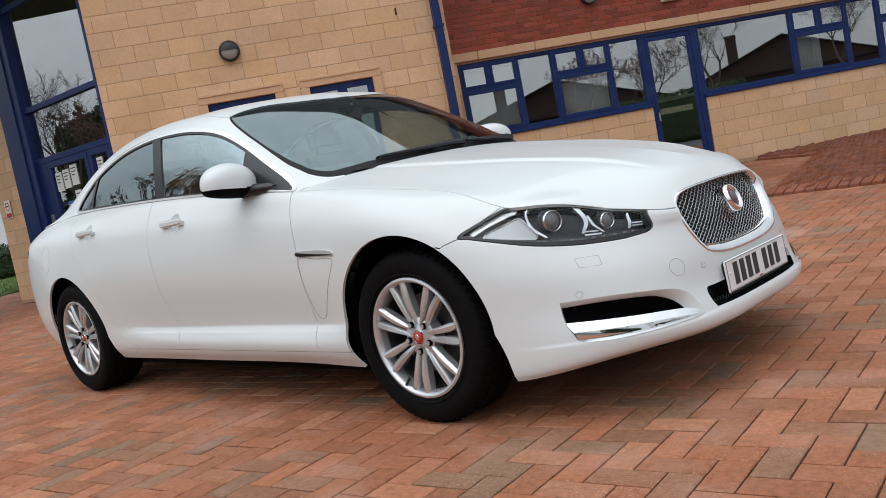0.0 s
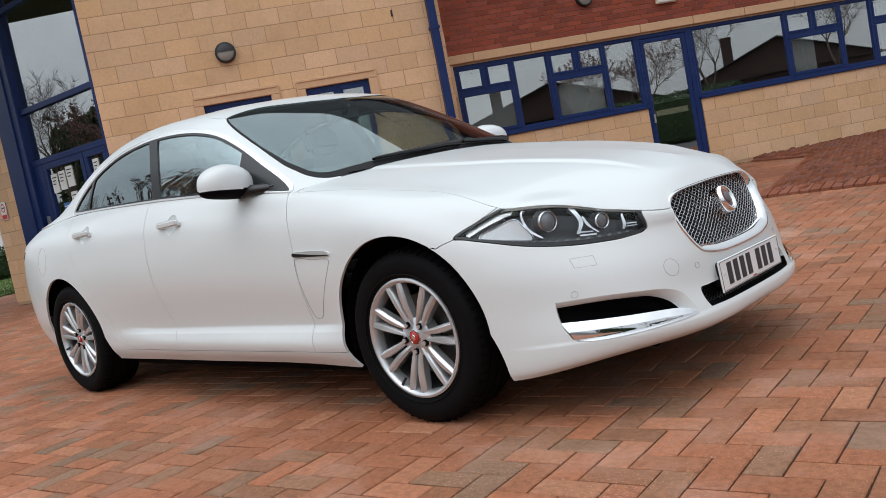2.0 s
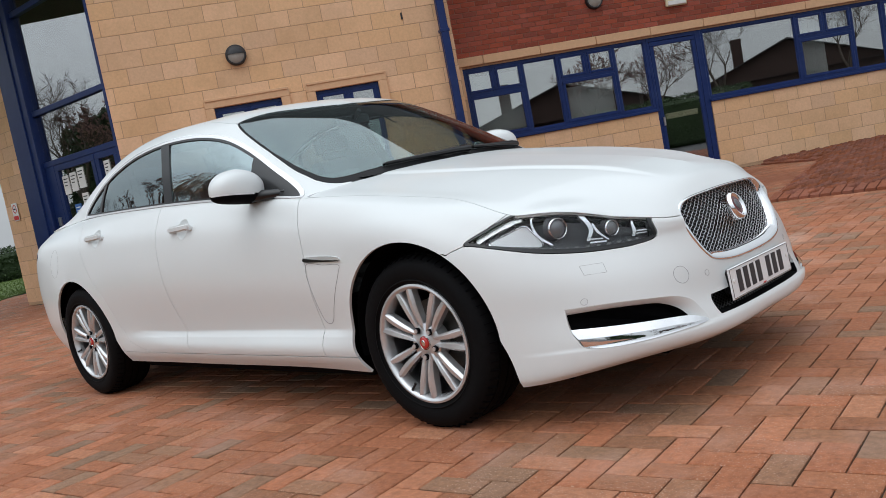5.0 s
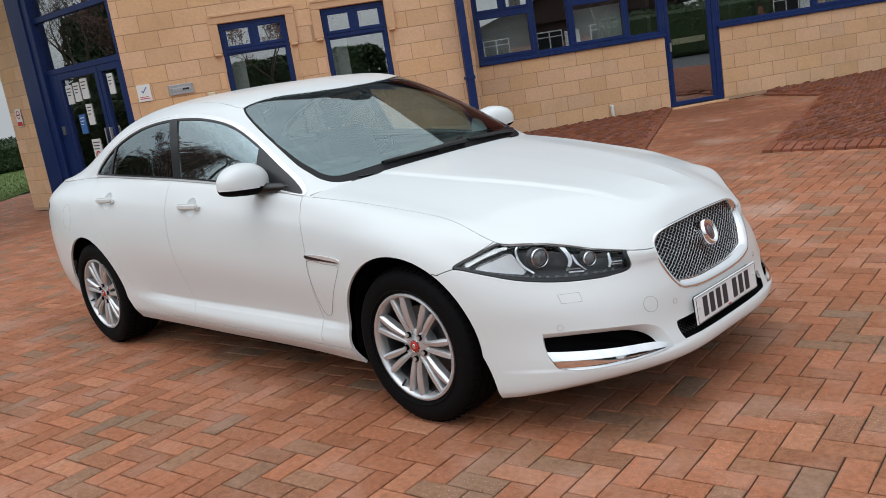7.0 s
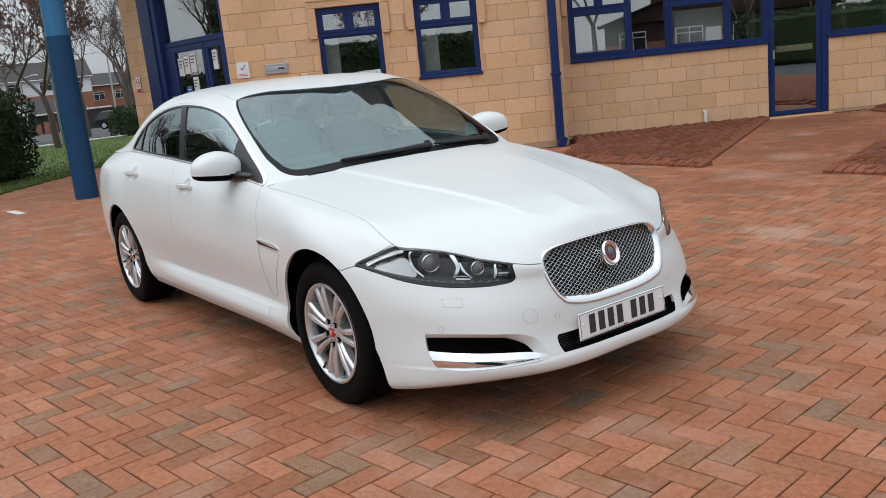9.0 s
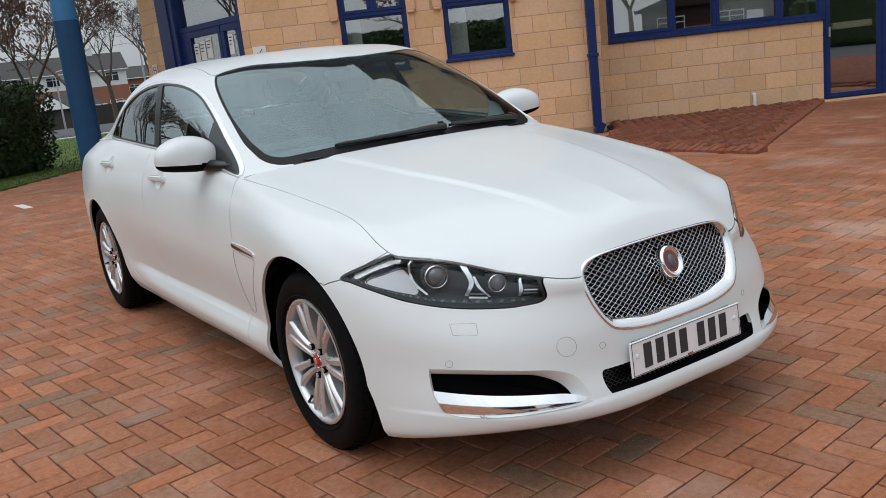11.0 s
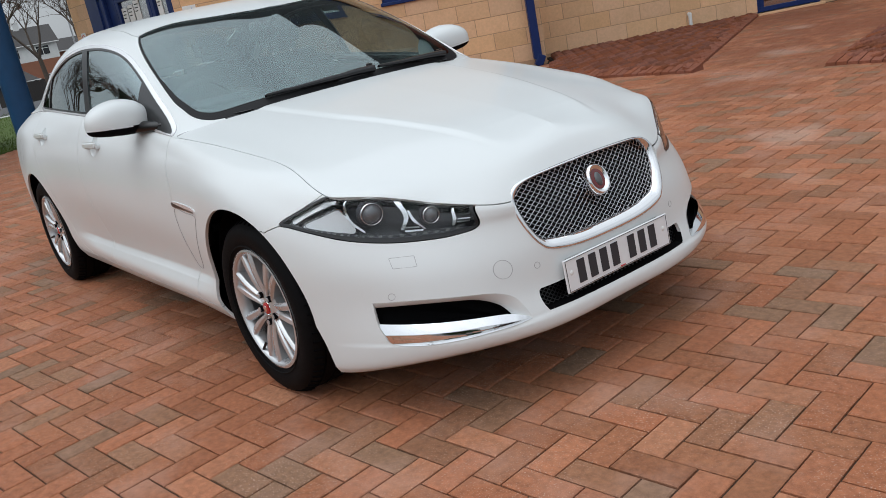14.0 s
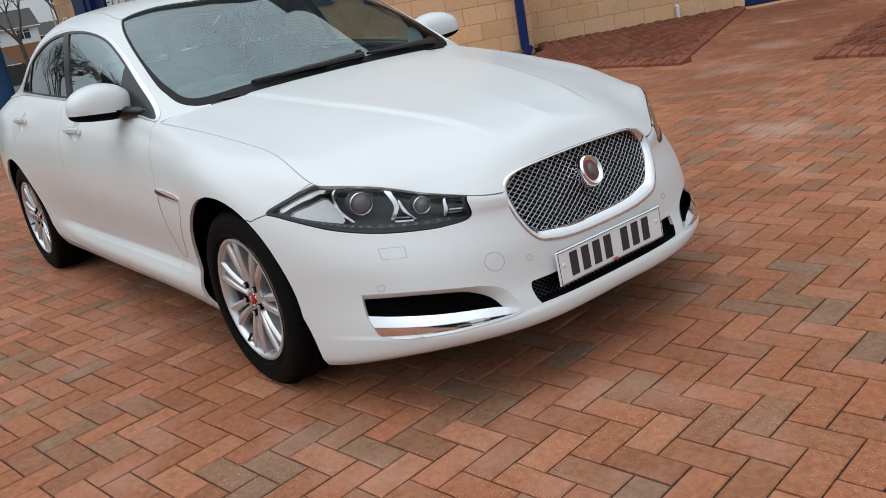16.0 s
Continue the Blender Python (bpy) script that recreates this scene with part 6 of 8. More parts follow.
for flip in (False, True):
    def fl(k):
        return k.mirrored() if flip else k
    sy = -1 if flip else 1

    def fp(p):
        return (p[0], p[1] * sy, p[2])
    lens = fl(lamp_skin.clip(lambda v: in_lamp(v) + .0052)).emit("headlamp", LENS, car, 0.003, "clear headlamp lens with black border")
    fl(lamp_skin.clip(lambda v: -in_lamp(v) - .0056 - .007 * np.clip((np.interp(v[:, 0], LED[:, 0], LED[:, 1]) + .002 - v[:, 2]) / .006, 0, 1)).moved(.0006)).emit("lamp_border", TRIM, lens, 0.006)
    fl(lamp_skin.clip(lambda v: in_lamp(v) + .002).moved(-.050)).emit("lamp_housing", LAMP_DARK, lens, 0.004)
    LL = np.array(LAMP)
    rings = [[fp(on_side(x, z, d)[0]) for x, z in LL] for d in (.004, .052)]
    v, f = loft(rings)
    link("lamp_wall", v, f, LAMP_DARK, lens)
    ins = loop_field(INDICATOR, XZ)
    fl(lamp_skin.clip(ins).moved(-.018)).emit("indicator_panel", LAMP_WHITE, lens, 0.01, "pale indicator reflector")
    fl(lamp_skin.clip(lambda v: np.abs(ins(v) - .003) - .0014).moved(-.014)).emit("indicator_trim", CHROME, lens, 0.01)
    led_f = loop_field(thick_line(LED, .011), XZ)
    strip_ = fl(lamp_skin.clip(led_f).moved(-.014)).emit("light_strip", LAMP_DARK, lens, 0.006, "row of small grey lamps")
    for k in range(2, len(LED) - 2, 2):
        cell = loop_field(thick_line(LED[k] + (LED[k + 1] - LED[k]) * np.array([[0], [.7]]), .006), XZ)
        bulb = lamp_skin.clip(cell)
        if len(bulb.t):
            fl(bulb.moved(-.011)).emit("small_lamp", LAMP_GREY, strip_, 0.004)
    up_f = loop_field(thick_line(UPPER, .020), XZ)
    fl(lamp_skin.clip(up_f).moved(-.016)).emit("light_strip", ALLOY, lens, 0.008)
    for pts, w in ARCS:
        line = smooth_loop(pts, 8, False)
        ww = np.interp(np.linspace(0, 1, len(line)), np.linspace(0, 1, len(w)), w)
        fl(lamp_skin.clip(loop_field(thick_line(line, ww), XZ)).moved(-.012)).emit("chrome_blade", REFLECTOR, lens, 0.020)
    for pts in BARS:
        line = np.array([np.array(pts[0]) + (np.array(pts[1]) - pts[0]) * q / 6 for q in range(7)])
        fl(lamp_skin.clip(loop_field(thick_line(line, .0045), XZ)).moved(-.018)).emit("chrome_bar", REFLECTOR, lens, 0.010)
    for c, r in (((.588, -.697, .690), .036), ((.714, -.562, .657), .027)):
        axis = Vector((.93, -.36, .0)).normalized()
        mt = Matrix.Translation(Vector(c) - axis * .028) @ (-axis).to_track_quat("Y", "Z").to_matrix().to_4x4()
        for nm, prof, mat in (("projector_ring", [(r * .90, -.004), (r * .94, -.010), (r * .98, -.010), (r * 1.03, .0), (r * 1.03, .022)], REFLECTOR),
                              ("projector", [(.0, -r * .50), (r * .30, -r * .46), (r * .60, -r * .33), (r * .80, -r * .14), (r * .88, .0)], LENS_BALL),
                              ("projector_bezel", [(r * 1.03, .004), (r * 1.15, .012), (r * 1.25, .02)], LAMP_DARK)):
            v, f = lathe(prof, 32)
            link(nm, [fp(mt @ Vector(p)) for p in v], f, mat, lens, "", True)
    # side intake with its chrome blade
    rings = [[fp(on_front(y, z, -.001)) for y, z in FOG], [fp(on_front(y, z, .012)) for y, z in (FOG + FOG_IN * 2) / 3], [fp(on_front(y, z, .030)) for y, z in FOG_IN],
             [fp(on_front(y, z, .075)) for y, z in inset(FOG_IN, .006)]]
    v, f = loft(rings[:3])
    fog = link("side_intake", v, f, PAINT, car, "side air intake in the bumper", True)
    v, f = loft(rings[2:])
    f.append(tuple(range(len(v) - len(FOG_IN), len(v))))
    link("intake_back", v, f, MESH_DARK, fog)
    fl(blade).emit("chrome_blade", CHROME, fog, 0.02, "chrome bumper blade")
    # covers and sensors in the bumper
    for nm, loop, axes in (("washer_cover", smooth_loop([(.642, .557), (.644, .5575), (.696, .5545), (.698, .5535), (.712, .524), (.711, .523), (.660, .526), (.658, .527)], 1), XZ),
                           ("sensor", [(.657 + .0095 * math.cos(a * math.pi / 10), .441 + .0105 * math.sin(a * math.pi / 10)) for a in range(20)], XZ)):
        pts = [on_side(x, z, -.0002)[0] for x, z in loop]
        v, f = pipe([fp(p) for p in pts], .0008, 5, True)
        link(nm + "_seam", v, f, SEAM, car)
    for nm, cy, cz, r in (("towing_cover", -.446, .459, .029), ("sensor", -.335, .440, .010)):
        if flip and nm == "towing_cover":
            continue
        pts = [on_front(cy + r * math.cos(a * math.pi / 16), cz + r * math.sin(a * math.pi / 16), -.0002) for a in range(32)]
        v, f = pipe([fp(p) for p in pts], .0008, 5, True)
        link(nm + "_seam", v, f, SEAM, car)
pts = [on_side(-3.17 + .078 * math.cos(a * math.pi / 16), .835 + .085 * math.sin(a * math.pi / 16), -.0002)[0] for a in range(32)]
v, f = pipe(pts, .0008, 5, True)
link("fuel_flap_seam", v, f, SEAM, car)

# ---- sides: vents, handles, mirrors ----
VENT = [(-.588, .676), (-.47, .672), (-.366, .668), (-.372, .64), (-.416, .574), (-.470, .49), (-.505, .435), (-.535, .418), (-.562, .428), (-.574, .46), (-.586, .56)]
BARV = smooth_loop([(-.592, .708), (-.50, .709), (-.40, .704), (-.352, .696), (-.346, .686), (-.36, .680), (-.47, .683), (-.585, .688)], 4)
bar_skin = refine(front_skin.clip(lambda v: loop_field(BARV, XZ)(v) - .02), 2).clip(loop_field(BARV, XZ))
BARK = smooth_loop([(-.591, .705), (-.56, .702), (-.51, .697), (-.44, .691), (-.36, .687), (-.36, .6825), (-.47, .6850), (-.585, .690)], 4)
in_bark = loop_field(BARK, XZ)
for flip in (False, True):
    def fl(k):
        return k.mirrored() if flip else k
    sy = -1 if flip else 1

    def fp(p):
        return (p[0], p[1] * sy, p[2])
    vent = fl(bar_skin.moved(.005)).emit("wing_vent", SATIN, car, 0.01, "chrome bar of the wing vent")
    pts = [on_side(x, z, -.0003)[0] for x, z in smooth_loop(VENT, 4)]
    v, f = pipe([fp(p) for p in pts], .0012, 5, True)
    link("vent_seam", v, f, SEAM, vent)
    fl(bar_skin.clip(in_bark).moved(.0056)).emit("vent_recess", TRIM, vent, 0.002)
    for x, z in DISHES:
        p, n = on_side(x, z, 0)
        bm = bmesh.new()
        bmesh.ops.create_cube(bm, size=1, matrix=Matrix.Diagonal((.205, .020, .034, 1)))
        bmesh.ops.bevel(bm, geom=bm.edges[:], offset=.0085, segments=3, affect="EDGES")
        turn = Matrix.Rotation(radians(-1.6), 4, "Y")
        bmesh.ops.transform(bm, matrix=Matrix.Translation(p + n * .020) @ turn, verts=bm.verts[:])
        for q in (-.085, .085):
            box(bm, p.x + q - .012, p.x + q + .012, p.y - .020, p.y + .004, p.z - .010, p.z + .010, .003)
        for w in bm.verts:
            w.co.y *= sy
        if flip:
            bmesh.ops.reverse_faces(bm, faces=bm.faces[:])
        handle = part("door_handle", bm, PAINT, car, "white pull handle", True)
        # the finger dish behind it
        rings = []
        for rr, d in ((.0525, -.0002), (.048, .004), (.038, .010), (.022, .015), (.003, .017)):
            rings.append([fp(on_side(x + .005 + rr * math.cos(a * math.pi / 14), z + rr * .92 * math.sin(a * math.pi / 14), d)[0]) for a in range(28)])
        v, f = loft(rings)
        link("handle_dish", v, f, PAINT, handle, "", True)
    # mirror
    mv, mf = [], []
    nu, nv = 32, 20
    for i in range(nv + 1):
        a = math.pi * i / nv
        for k in range(nu):
            b = 2 * math.pi * k / nu
            cx, cy, cz = math.sin(a) * math.cos(b), math.cos(a), math.sin(a) * math.sin(b)

            def sp(c, e):
                return math.copysign(abs(c) ** e, c)
            y = sp(cy, .74)
            x = sp(cx, .85) * (.092 if cx > 0 else .050)
            z = sp(cz, .72) * (.088 if cz > 0 else .050) * (1 - .16 * max(0, -y))
            mv.append((x - .020 * y - .02, y * .118, z - .012 * y + (.012 if cz > 0 else .012) * (1 - y * y)))
    for i in range(nv):
        for k in range(nu):
            j = (k + 1) % nu
            mf.append((i * nu + k, i * nu + j, i * nu + nu + j, i * nu + nu + k))
    mirror = new("door_mirror")
    mirror.parent = car
    mirror["label"] = "white door mirror with black base"
    mc = Vector((-.955, -.905, 1.022))

    def mirror_piece(name, mat, keep, grow=0.0, label=""):
        bm = bmesh.new()
        vs = [bm.verts.new(Vector((p[0] * 1.08, p[1] * 1.24, p[2] * 1.14)) * (1 + grow)) for p in mv]
        for q in mf:
            try:
                bm.faces.new([vs[i] for i in q])
            except ValueError:
                pass
        bmesh.ops.remove_doubles(bm, verts=bm.verts[:], dist=.0004)
        for co, no in keep:
            bmesh.ops.bisect_plane(bm, geom=bm.verts[:] + bm.edges[:] + bm.faces[:], plane_co=co, plane_no=no, clear_outer=True)
        bmesh.ops.recalc_face_normals(bm, faces=bm.faces[:])
        for w in bm.verts:
            w.co = Vector(fp(w.co + mc))
        if flip:
            bmesh.ops.reverse_faces(bm, faces=bm.faces[:])
        return part(name, bm, mat, mirror, label, True)
    up, dn = (0, 0.10, 1), (0, -0.10, -1)
    mirror_piece("mirror_cap", PAINT, [((0, 0, -.002), dn), ((-.055, 0, 0), (-1, 0, 0))])
    mirror_piece("mirror_base", LINER, [((0, 0, -.003), up), ((-.055, 0, 0), (-1, 0, 0))], -.012)
    mirror_piece("mirror_strip", LAMP_WHITE, [((0, 0, -.001), up), ((0, 0, -.008), dn), ((.0, 0, 0), (-1, 0, 0)), ((0, .03, 0), (0, 1, 0))], .004, "pale strip with a repeater lamp")
    mirror_piece("mirror_inside", TRIM, [((-.05, 0, 0), (-1, 0, 0))], -.04)
    bm = bmesh.new()
    tube(bm, fp((-.965, -.86, 1.004)), fp((-.800, -.772, .990)), .034, .026, 14)
    box(bm, -.90, -.77, *sorted((sy * -.800, sy * -.760)), .972, 1.012, .010)
    bmesh.ops.scale(bm, vec=(1, 1, .8), verts=bm.verts[:], space=Matrix.Translation((0, 0, -1.0)))
    part("mirror_arm", bm, TRIM, mirror, smooth=True)

# ---- wipers, scuttle and cabin ----
cab_tree = BVHTree.FromPolygons([tuple(p) for p in np.concatenate([CAB.v, CAB.v * (1, -1, 1)])],
                                [tuple(int(q) for q in t) for t in np.concatenate([CAB.t, CAB.t[:, ::-1] + len(CAB.v)])])


def on_screen(x, y, up=0.0):
    h = cab_tree.ray_cast(Vector((x, y, 3)), Vector((0, 0, -1)))
    if h[0] is None:
        h = cab_tree.find_nearest(Vector((x, y, 1.0)))
    n = h[1] if h[1].z > 0 else -h[1]
    return h[0] + up * n


for pts in ([(-.470, .10), (-.468, -.08), (-.482, -.26), (-.515, -.42)], [(-.545, .56), (-.505, .40), (-.480, .25), (-.478, .14)]):
    line = [on_screen(x, y, .020) for x, y in smooth_loop(pts, 6, False)]
    v, f = pipe(line, np.linspace(.017, .006, len(line)), 6)
    wiper = link("wiper", v, f, TRIM, car, "black windscreen wiper", True)
    line = [on_screen(x, y, .008) for x, y in smooth_loop([(a - .012, b) for a, b in pts[1:]], 6, False)]
    v, f = pipe(line, .006, 5)
    link("wiper_blade", v, f, RUBBER, wiper)
    bm = bmesh.new()
    p = on_screen(pts[0][0] - .03, pts[0][1], .012)
    tube(bm, p + Vector((0, 0, -.03)), p + Vector((0, 0, .012)), .020, .014, 12)
    part("wiper_pivot", bm, TRIM, wiper)
v, f = [], []
dash = [(-.50, .995), (-.70, 1.005), (-.95, 1.010), (-1.08, .985), (-1.12, .90), (-1.10, .55)]
for i, (x, z) in enumerate(dash):
    v += [(x, -.68 if x < -.6 else -.55, z), (x + (.03 if i < 3 else 0), 0, z + .008), (x, .68 if x < -.6 else .55, z)]
for i in range(len(dash) - 1):
    for k in range(2):
        f.append((3 * i + k, 3 * i + k + 1, 3 * i + k + 4, 3 * i + k + 3))
cabin = link("dashboard", v, f, CABIN, car, "dark grey dashboard", True)
bm = bmesh.new()
box(bm, -1.02, -.86, -.56, -.24, 1.00, 1.045, .02)
part("binnacle", bm, CABIN, cabin, smooth=True)
rim_pts = [(-1.20 - .06 * math.sin(a), -.40 + .185 * math.cos(a), .945 + .175 * math.sin(a)) for a in np.linspace(0, 2 * math.pi, 40, endpoint=False)]
v, f = pipe(rim_pts, .016, 8, True)
wheel_s = link("steering_wheel", v, f, CABIN, car, "black leather steering wheel", True)
bm = bmesh.new()
box(bm, -1.21, -1.15, -.56, -.24, .92, .96, .012)
box(bm, -1.20, -1.15, -.47, -.33, .86, .99, .02)
tube(bm, (-1.17, -.40, .94), (-.98, -.40, .88), .05, .05, 12)
part("steering_hub", bm, CABIN, wheel_s, smooth=True)


def seat(y, x=-1.62, w=.25):
    bm = bmesh.new()
    box(bm, x - .05, x + .46, y - w, y + w, .42, .60, .05)
    s_ = part("seat", bm, SEATS, car, "charcoal leather seat", True)
    bm = bmesh.new()
    r = bmesh.ops.create_cube(bm, size=1, matrix=Matrix.Translation((x - .08, y, .84)) @ Matrix.Rotation(radians(-18), 4, "Y") @ Matrix.Diagonal((.15, w * 1.9, .62, 1)))
    bmesh.ops.bevel(bm, geom=bm.edges[:], offset=.055, segments=4, affect="EDGES")
    part("backrest", bm, SEATS, s_, smooth=True)
    bm = bmesh.new()
    bmesh.ops.create_cube(bm, size=1, matrix=Matrix.Translation((x - .20, y, 1.235)) @ Matrix.Rotation(radians(-10), 4, "Y") @ Matrix.Diagonal((.10, .25, .17, 1)))
    bmesh.ops.bevel(bm, geom=bm.edges[:], offset=.04, segments=4, affect="EDGES")
    part("headrest", bm, SEATS, s_, smooth=True)
    for q in (-.06, .06):
        bm = bmesh.new()
        tube(bm, (x - .185, y + q, 1.07), (x - .20, y + q, 1.19), .006, n=8)
        part("headrest_post", bm, STEEL, s_)


for y in (-.38, .38):
    seat(y)
for y in (-.36, .36):
    seat(y, -2.55, .30)
bm = bmesh.new()
box(bm, -1.16, -1.13, -.115, .115, 1.275, 1.335, .012)
tube(bm, (-1.13, 0, 1.31), (-1.08, 0, 1.345), .012, n=8)
part("inside_mirror", bm, TRIM, car, smooth=True)
hd = CAB_COARSE.clip(out(in_dlo, .02)).clip(out(in_screen, .03)).clip(out(in_rear_screen, .03)).clip(lambda v: 1.10 - v[:, 2]).moved(-.03)
hd.joined(hd.mirrored()).emit("headlining", CABIN_GREY, car, 0.004)
part("cabin_floor", boxes((-3.3, -1.0, -.74, .74, .38, .44), bevel=.01), CABIN, car)
for s in (-1, 1):
    part("door_lining", boxes((-2.75, -.75, s * .70, s * .76, .44, 1.00), bevel=.02), SEATS, car)
part("parcel_shelf", boxes((-3.45, -2.75, -.62, .62, 1.02, 1.05), bevel=.01), CABIN, car)

# ---- trees, hedges and the street beyond ----
BARK = material("grey_brown_bark", (0.10, 0.075, 0.058), 0.9, vary=0.3, scale=14, bump=0.006, bump_scale=40)
TWIG = material("brown_twigs", (0.085, 0.060, 0.050), 0.9, vary=0.3, scale=20)
BUD = material("dull_pink_buds", (0.26, 0.15, 0.14), 0.8, vary=0.25, scale=20, spread=0.3, island=True)
LEAF = material("clipped_evergreen", (0.028, 0.055, 0.014), 0.7, vary=0.35, scale=18, spread=0.4, island=True)
TILE = material("dark_roof_tiles", (0.05, 0.046, 0.045), 0.85, vary=0.25, scale=9, bump=0.01, bump_scale=16)
HOUSE_BRICK = material("orange_house_brick", (0.30, 0.125, 0.075), 0.9, vary=0.25, scale=18, bump=0.002, bump_scale=60)
# near-black copy of the house brick: the backlit silhouette is in the colour
BACKLIT_BRICK = material("backlit_house_brick", (0.05, 0.027, 0.021), 0.9, vary=0.25, scale=18, bump=0.002, bump_scale=60)
RENDER_W = material("white_render", (0.72, 0.72, 0.70), 0.85, vary=0.06, scale=3)
WINDOW_DARK = material("dark_window_glass", (0.02, 0.023, 0.026), 0.08, vary=0.1, scale=2)
FENCE = material("dark_stained_boards", (0.03, 0.026, 0.024), 0.8, vary=0.25, scale=12)
ROAD = ASPHALT


def fall(x):
    """The land drops gently beyond the lawn."""
    return -.030 - .0265 * min(max(-31 - x, 0), 94)


def tree(name, seed, height, spread, depth, buds, label):
    """A bare tree: a tapered trunk, forking limbs and many fine twigs."""
    rnd = random.Random(seed)
    wood, fine, bud = ([], []), ([], []), ([], [])

    def bar(store, a, b, r0, r1, n):
        d = (b - a).normalized()
        u = d.orthogonal().normalized()
        w = d.cross(u)
        k = len(store[0])
        for p, r in ((a, r0), (b, r1)):
            for i in range(n):
                q = 2 * math.pi * i / n
                store[0].append(p + r * (math.cos(q) * u + math.sin(q) * w))
        for i in range(n):
            j = (i + 1) % n
            store[1].append((k + i, k + j, k + n + j, k + n + i))

    def grow(p, d, length, r, level):
        steps = 3
        for s in range(steps):
            d = (d + Vector((rnd.uniform(-1, 1), rnd.uniform(-1, 1), rnd.uniform(-.6, .9))) * .17).normalized()
            q = p + d * length / steps
            r1 = r * (.88 if level < 2 else .8)
            bar(wood if level < 3 else fine, p, q, r, r1, 8 if level == 0 else 5 if level < 3 else 3)
            if level >= 2 and level < depth:
                for _ in range(3):
                    side = (d + Vector((rnd.uniform(-1, 1), rnd.uniform(-1, 1), rnd.uniform(-.7, .8))) * 1.0).normalized()
                    if level + 1 <= depth:
                        grow_twig(q, side, length * rnd.uniform(.35, .6), r1 * .5, level + 2)
            p, r = q, r1
        if level < depth:
            n = 3 if level < 2 else 2
            for i in range(n):
                a = 2 * math.pi * (i + rnd.random() * .7) / n
                out_ = Vector((math.cos(a), math.sin(a), 0)) * spread * (1.0 if level == 0 else .8)
                grow(p, (d + out_ + Vector((0, 0, .15))).normalized(), length * rnd.uniform(.62, .86), r * .72, level + 1)

    def grow_twig(p, d, length, r, level):
        for s in range(3):
            d = (d + Vector((rnd.uniform(-1, 1), rnd.uniform(-1, 1), rnd.uniform(-.5, .8))) * .3).normalized()
            q = p + d * length / 3
            bar(fine, p, q, max(r, .008), max(r * .7, .006), 3)
            if s and level < depth + 2:
                side = (d + Vector((rnd.uniform(-1, 1), rnd.uniform(-1, 1), rnd.uniform(-.4, .8)))).normalized()
                bar(fine, q, q + side * length * .35, max(r * .6, .006), .004, 3)
                if buds:
                    for _ in range(buds):
                        c = q + side * length * rnd.uniform(.1, .4)
                        sz = rnd.uniform(.02, .045)
                        k = len(bud[0])
                        bud[0].extend([c + Vector((sz, 0, 0)), c + Vector((-sz, sz, 0)), c + Vector((0, -sz, sz)), c + Vector((0, 0, -sz))])
                        bud[1].extend([(k, k + 1, k + 2), (k, k + 3, k + 1), (k + 1, k + 3, k + 2), (k, k + 2, k + 3)])
            p = q
            r *= .7
    grow(Vector((0, 0, -.05)), Vector((0.03, 0, 1)), height * .30, height * .020, 0)
    ob = thing(name, label, "tree")
    link("trunk", wood[0], wood[1], BARK, ob, "", True)
    crown = link("crown", fine[0], fine[1], TWIG, ob)
    if buds:
        link("blossom", bud[0], bud[1], BUD, crown, "dull pink opening buds")
    return ob


t1 = tree("tree", 3, 5.2, .85, 5, 2, "bare spring tree with pinkish buds on the lawn")
t1.matrix_basis = pose(-22.6, 2.1, 0, 0, -4, 30)
t2 = tree("tree", 11, 7.6, .72, 5, 0, "tall leafless tree beyond the lawn")
t2.matrix_basis = pose(-39.7, 10.6, -.24, 0, 3, 100)
SPOTS = [(t1, -26.5, 4.0, 80, 1.15), (t2, -36, 7.4, 140, .85), (t2, -47, 12.5, 30, 1.0), (t2, -58, 16, 200, 1.3), (t2, -25.2, -6.2, 75, 1.0), (t2, -35, -8, 15, 1.25), (t2, -31, -3.0, 310, 1.1), (t1, -24, -7.5, 140, 1.15), (t2, -20, -11, 60, 1.15), (t2, 12, -24, 10, 1.3), (t1, 21, -15, 80, 1.3), (t2, 27, -6, 150, 1.2),
         (t2, -3, -27, 250, 1.3), (t1, 31, 5, 30, 1.2), (t2, -16.5, -8.5, 20, .72), (t2, -19.5, -7.0, 170, .75), (t2, -14, -10.5, 260, .7), (t2, -22.5, -10, 120, .9), (t2, 29, 9.0, 200, .95), (t2, 33, 15.5, 40, 1.0), (t1, 27, 2.0, 10, 1.2), (t1, -11.8, -6.6, 40, 1.0), (t1, -14.5, -8.0, 130, 1.1)]
for src, x, y, a, s in SPOTS:
    c = copy_thing(src, pose(x, y, fall(x), 0, 0, a))
    c.scale = (s, s, s)
    tagged(c, "leafless tree standing across the car park", "tree")


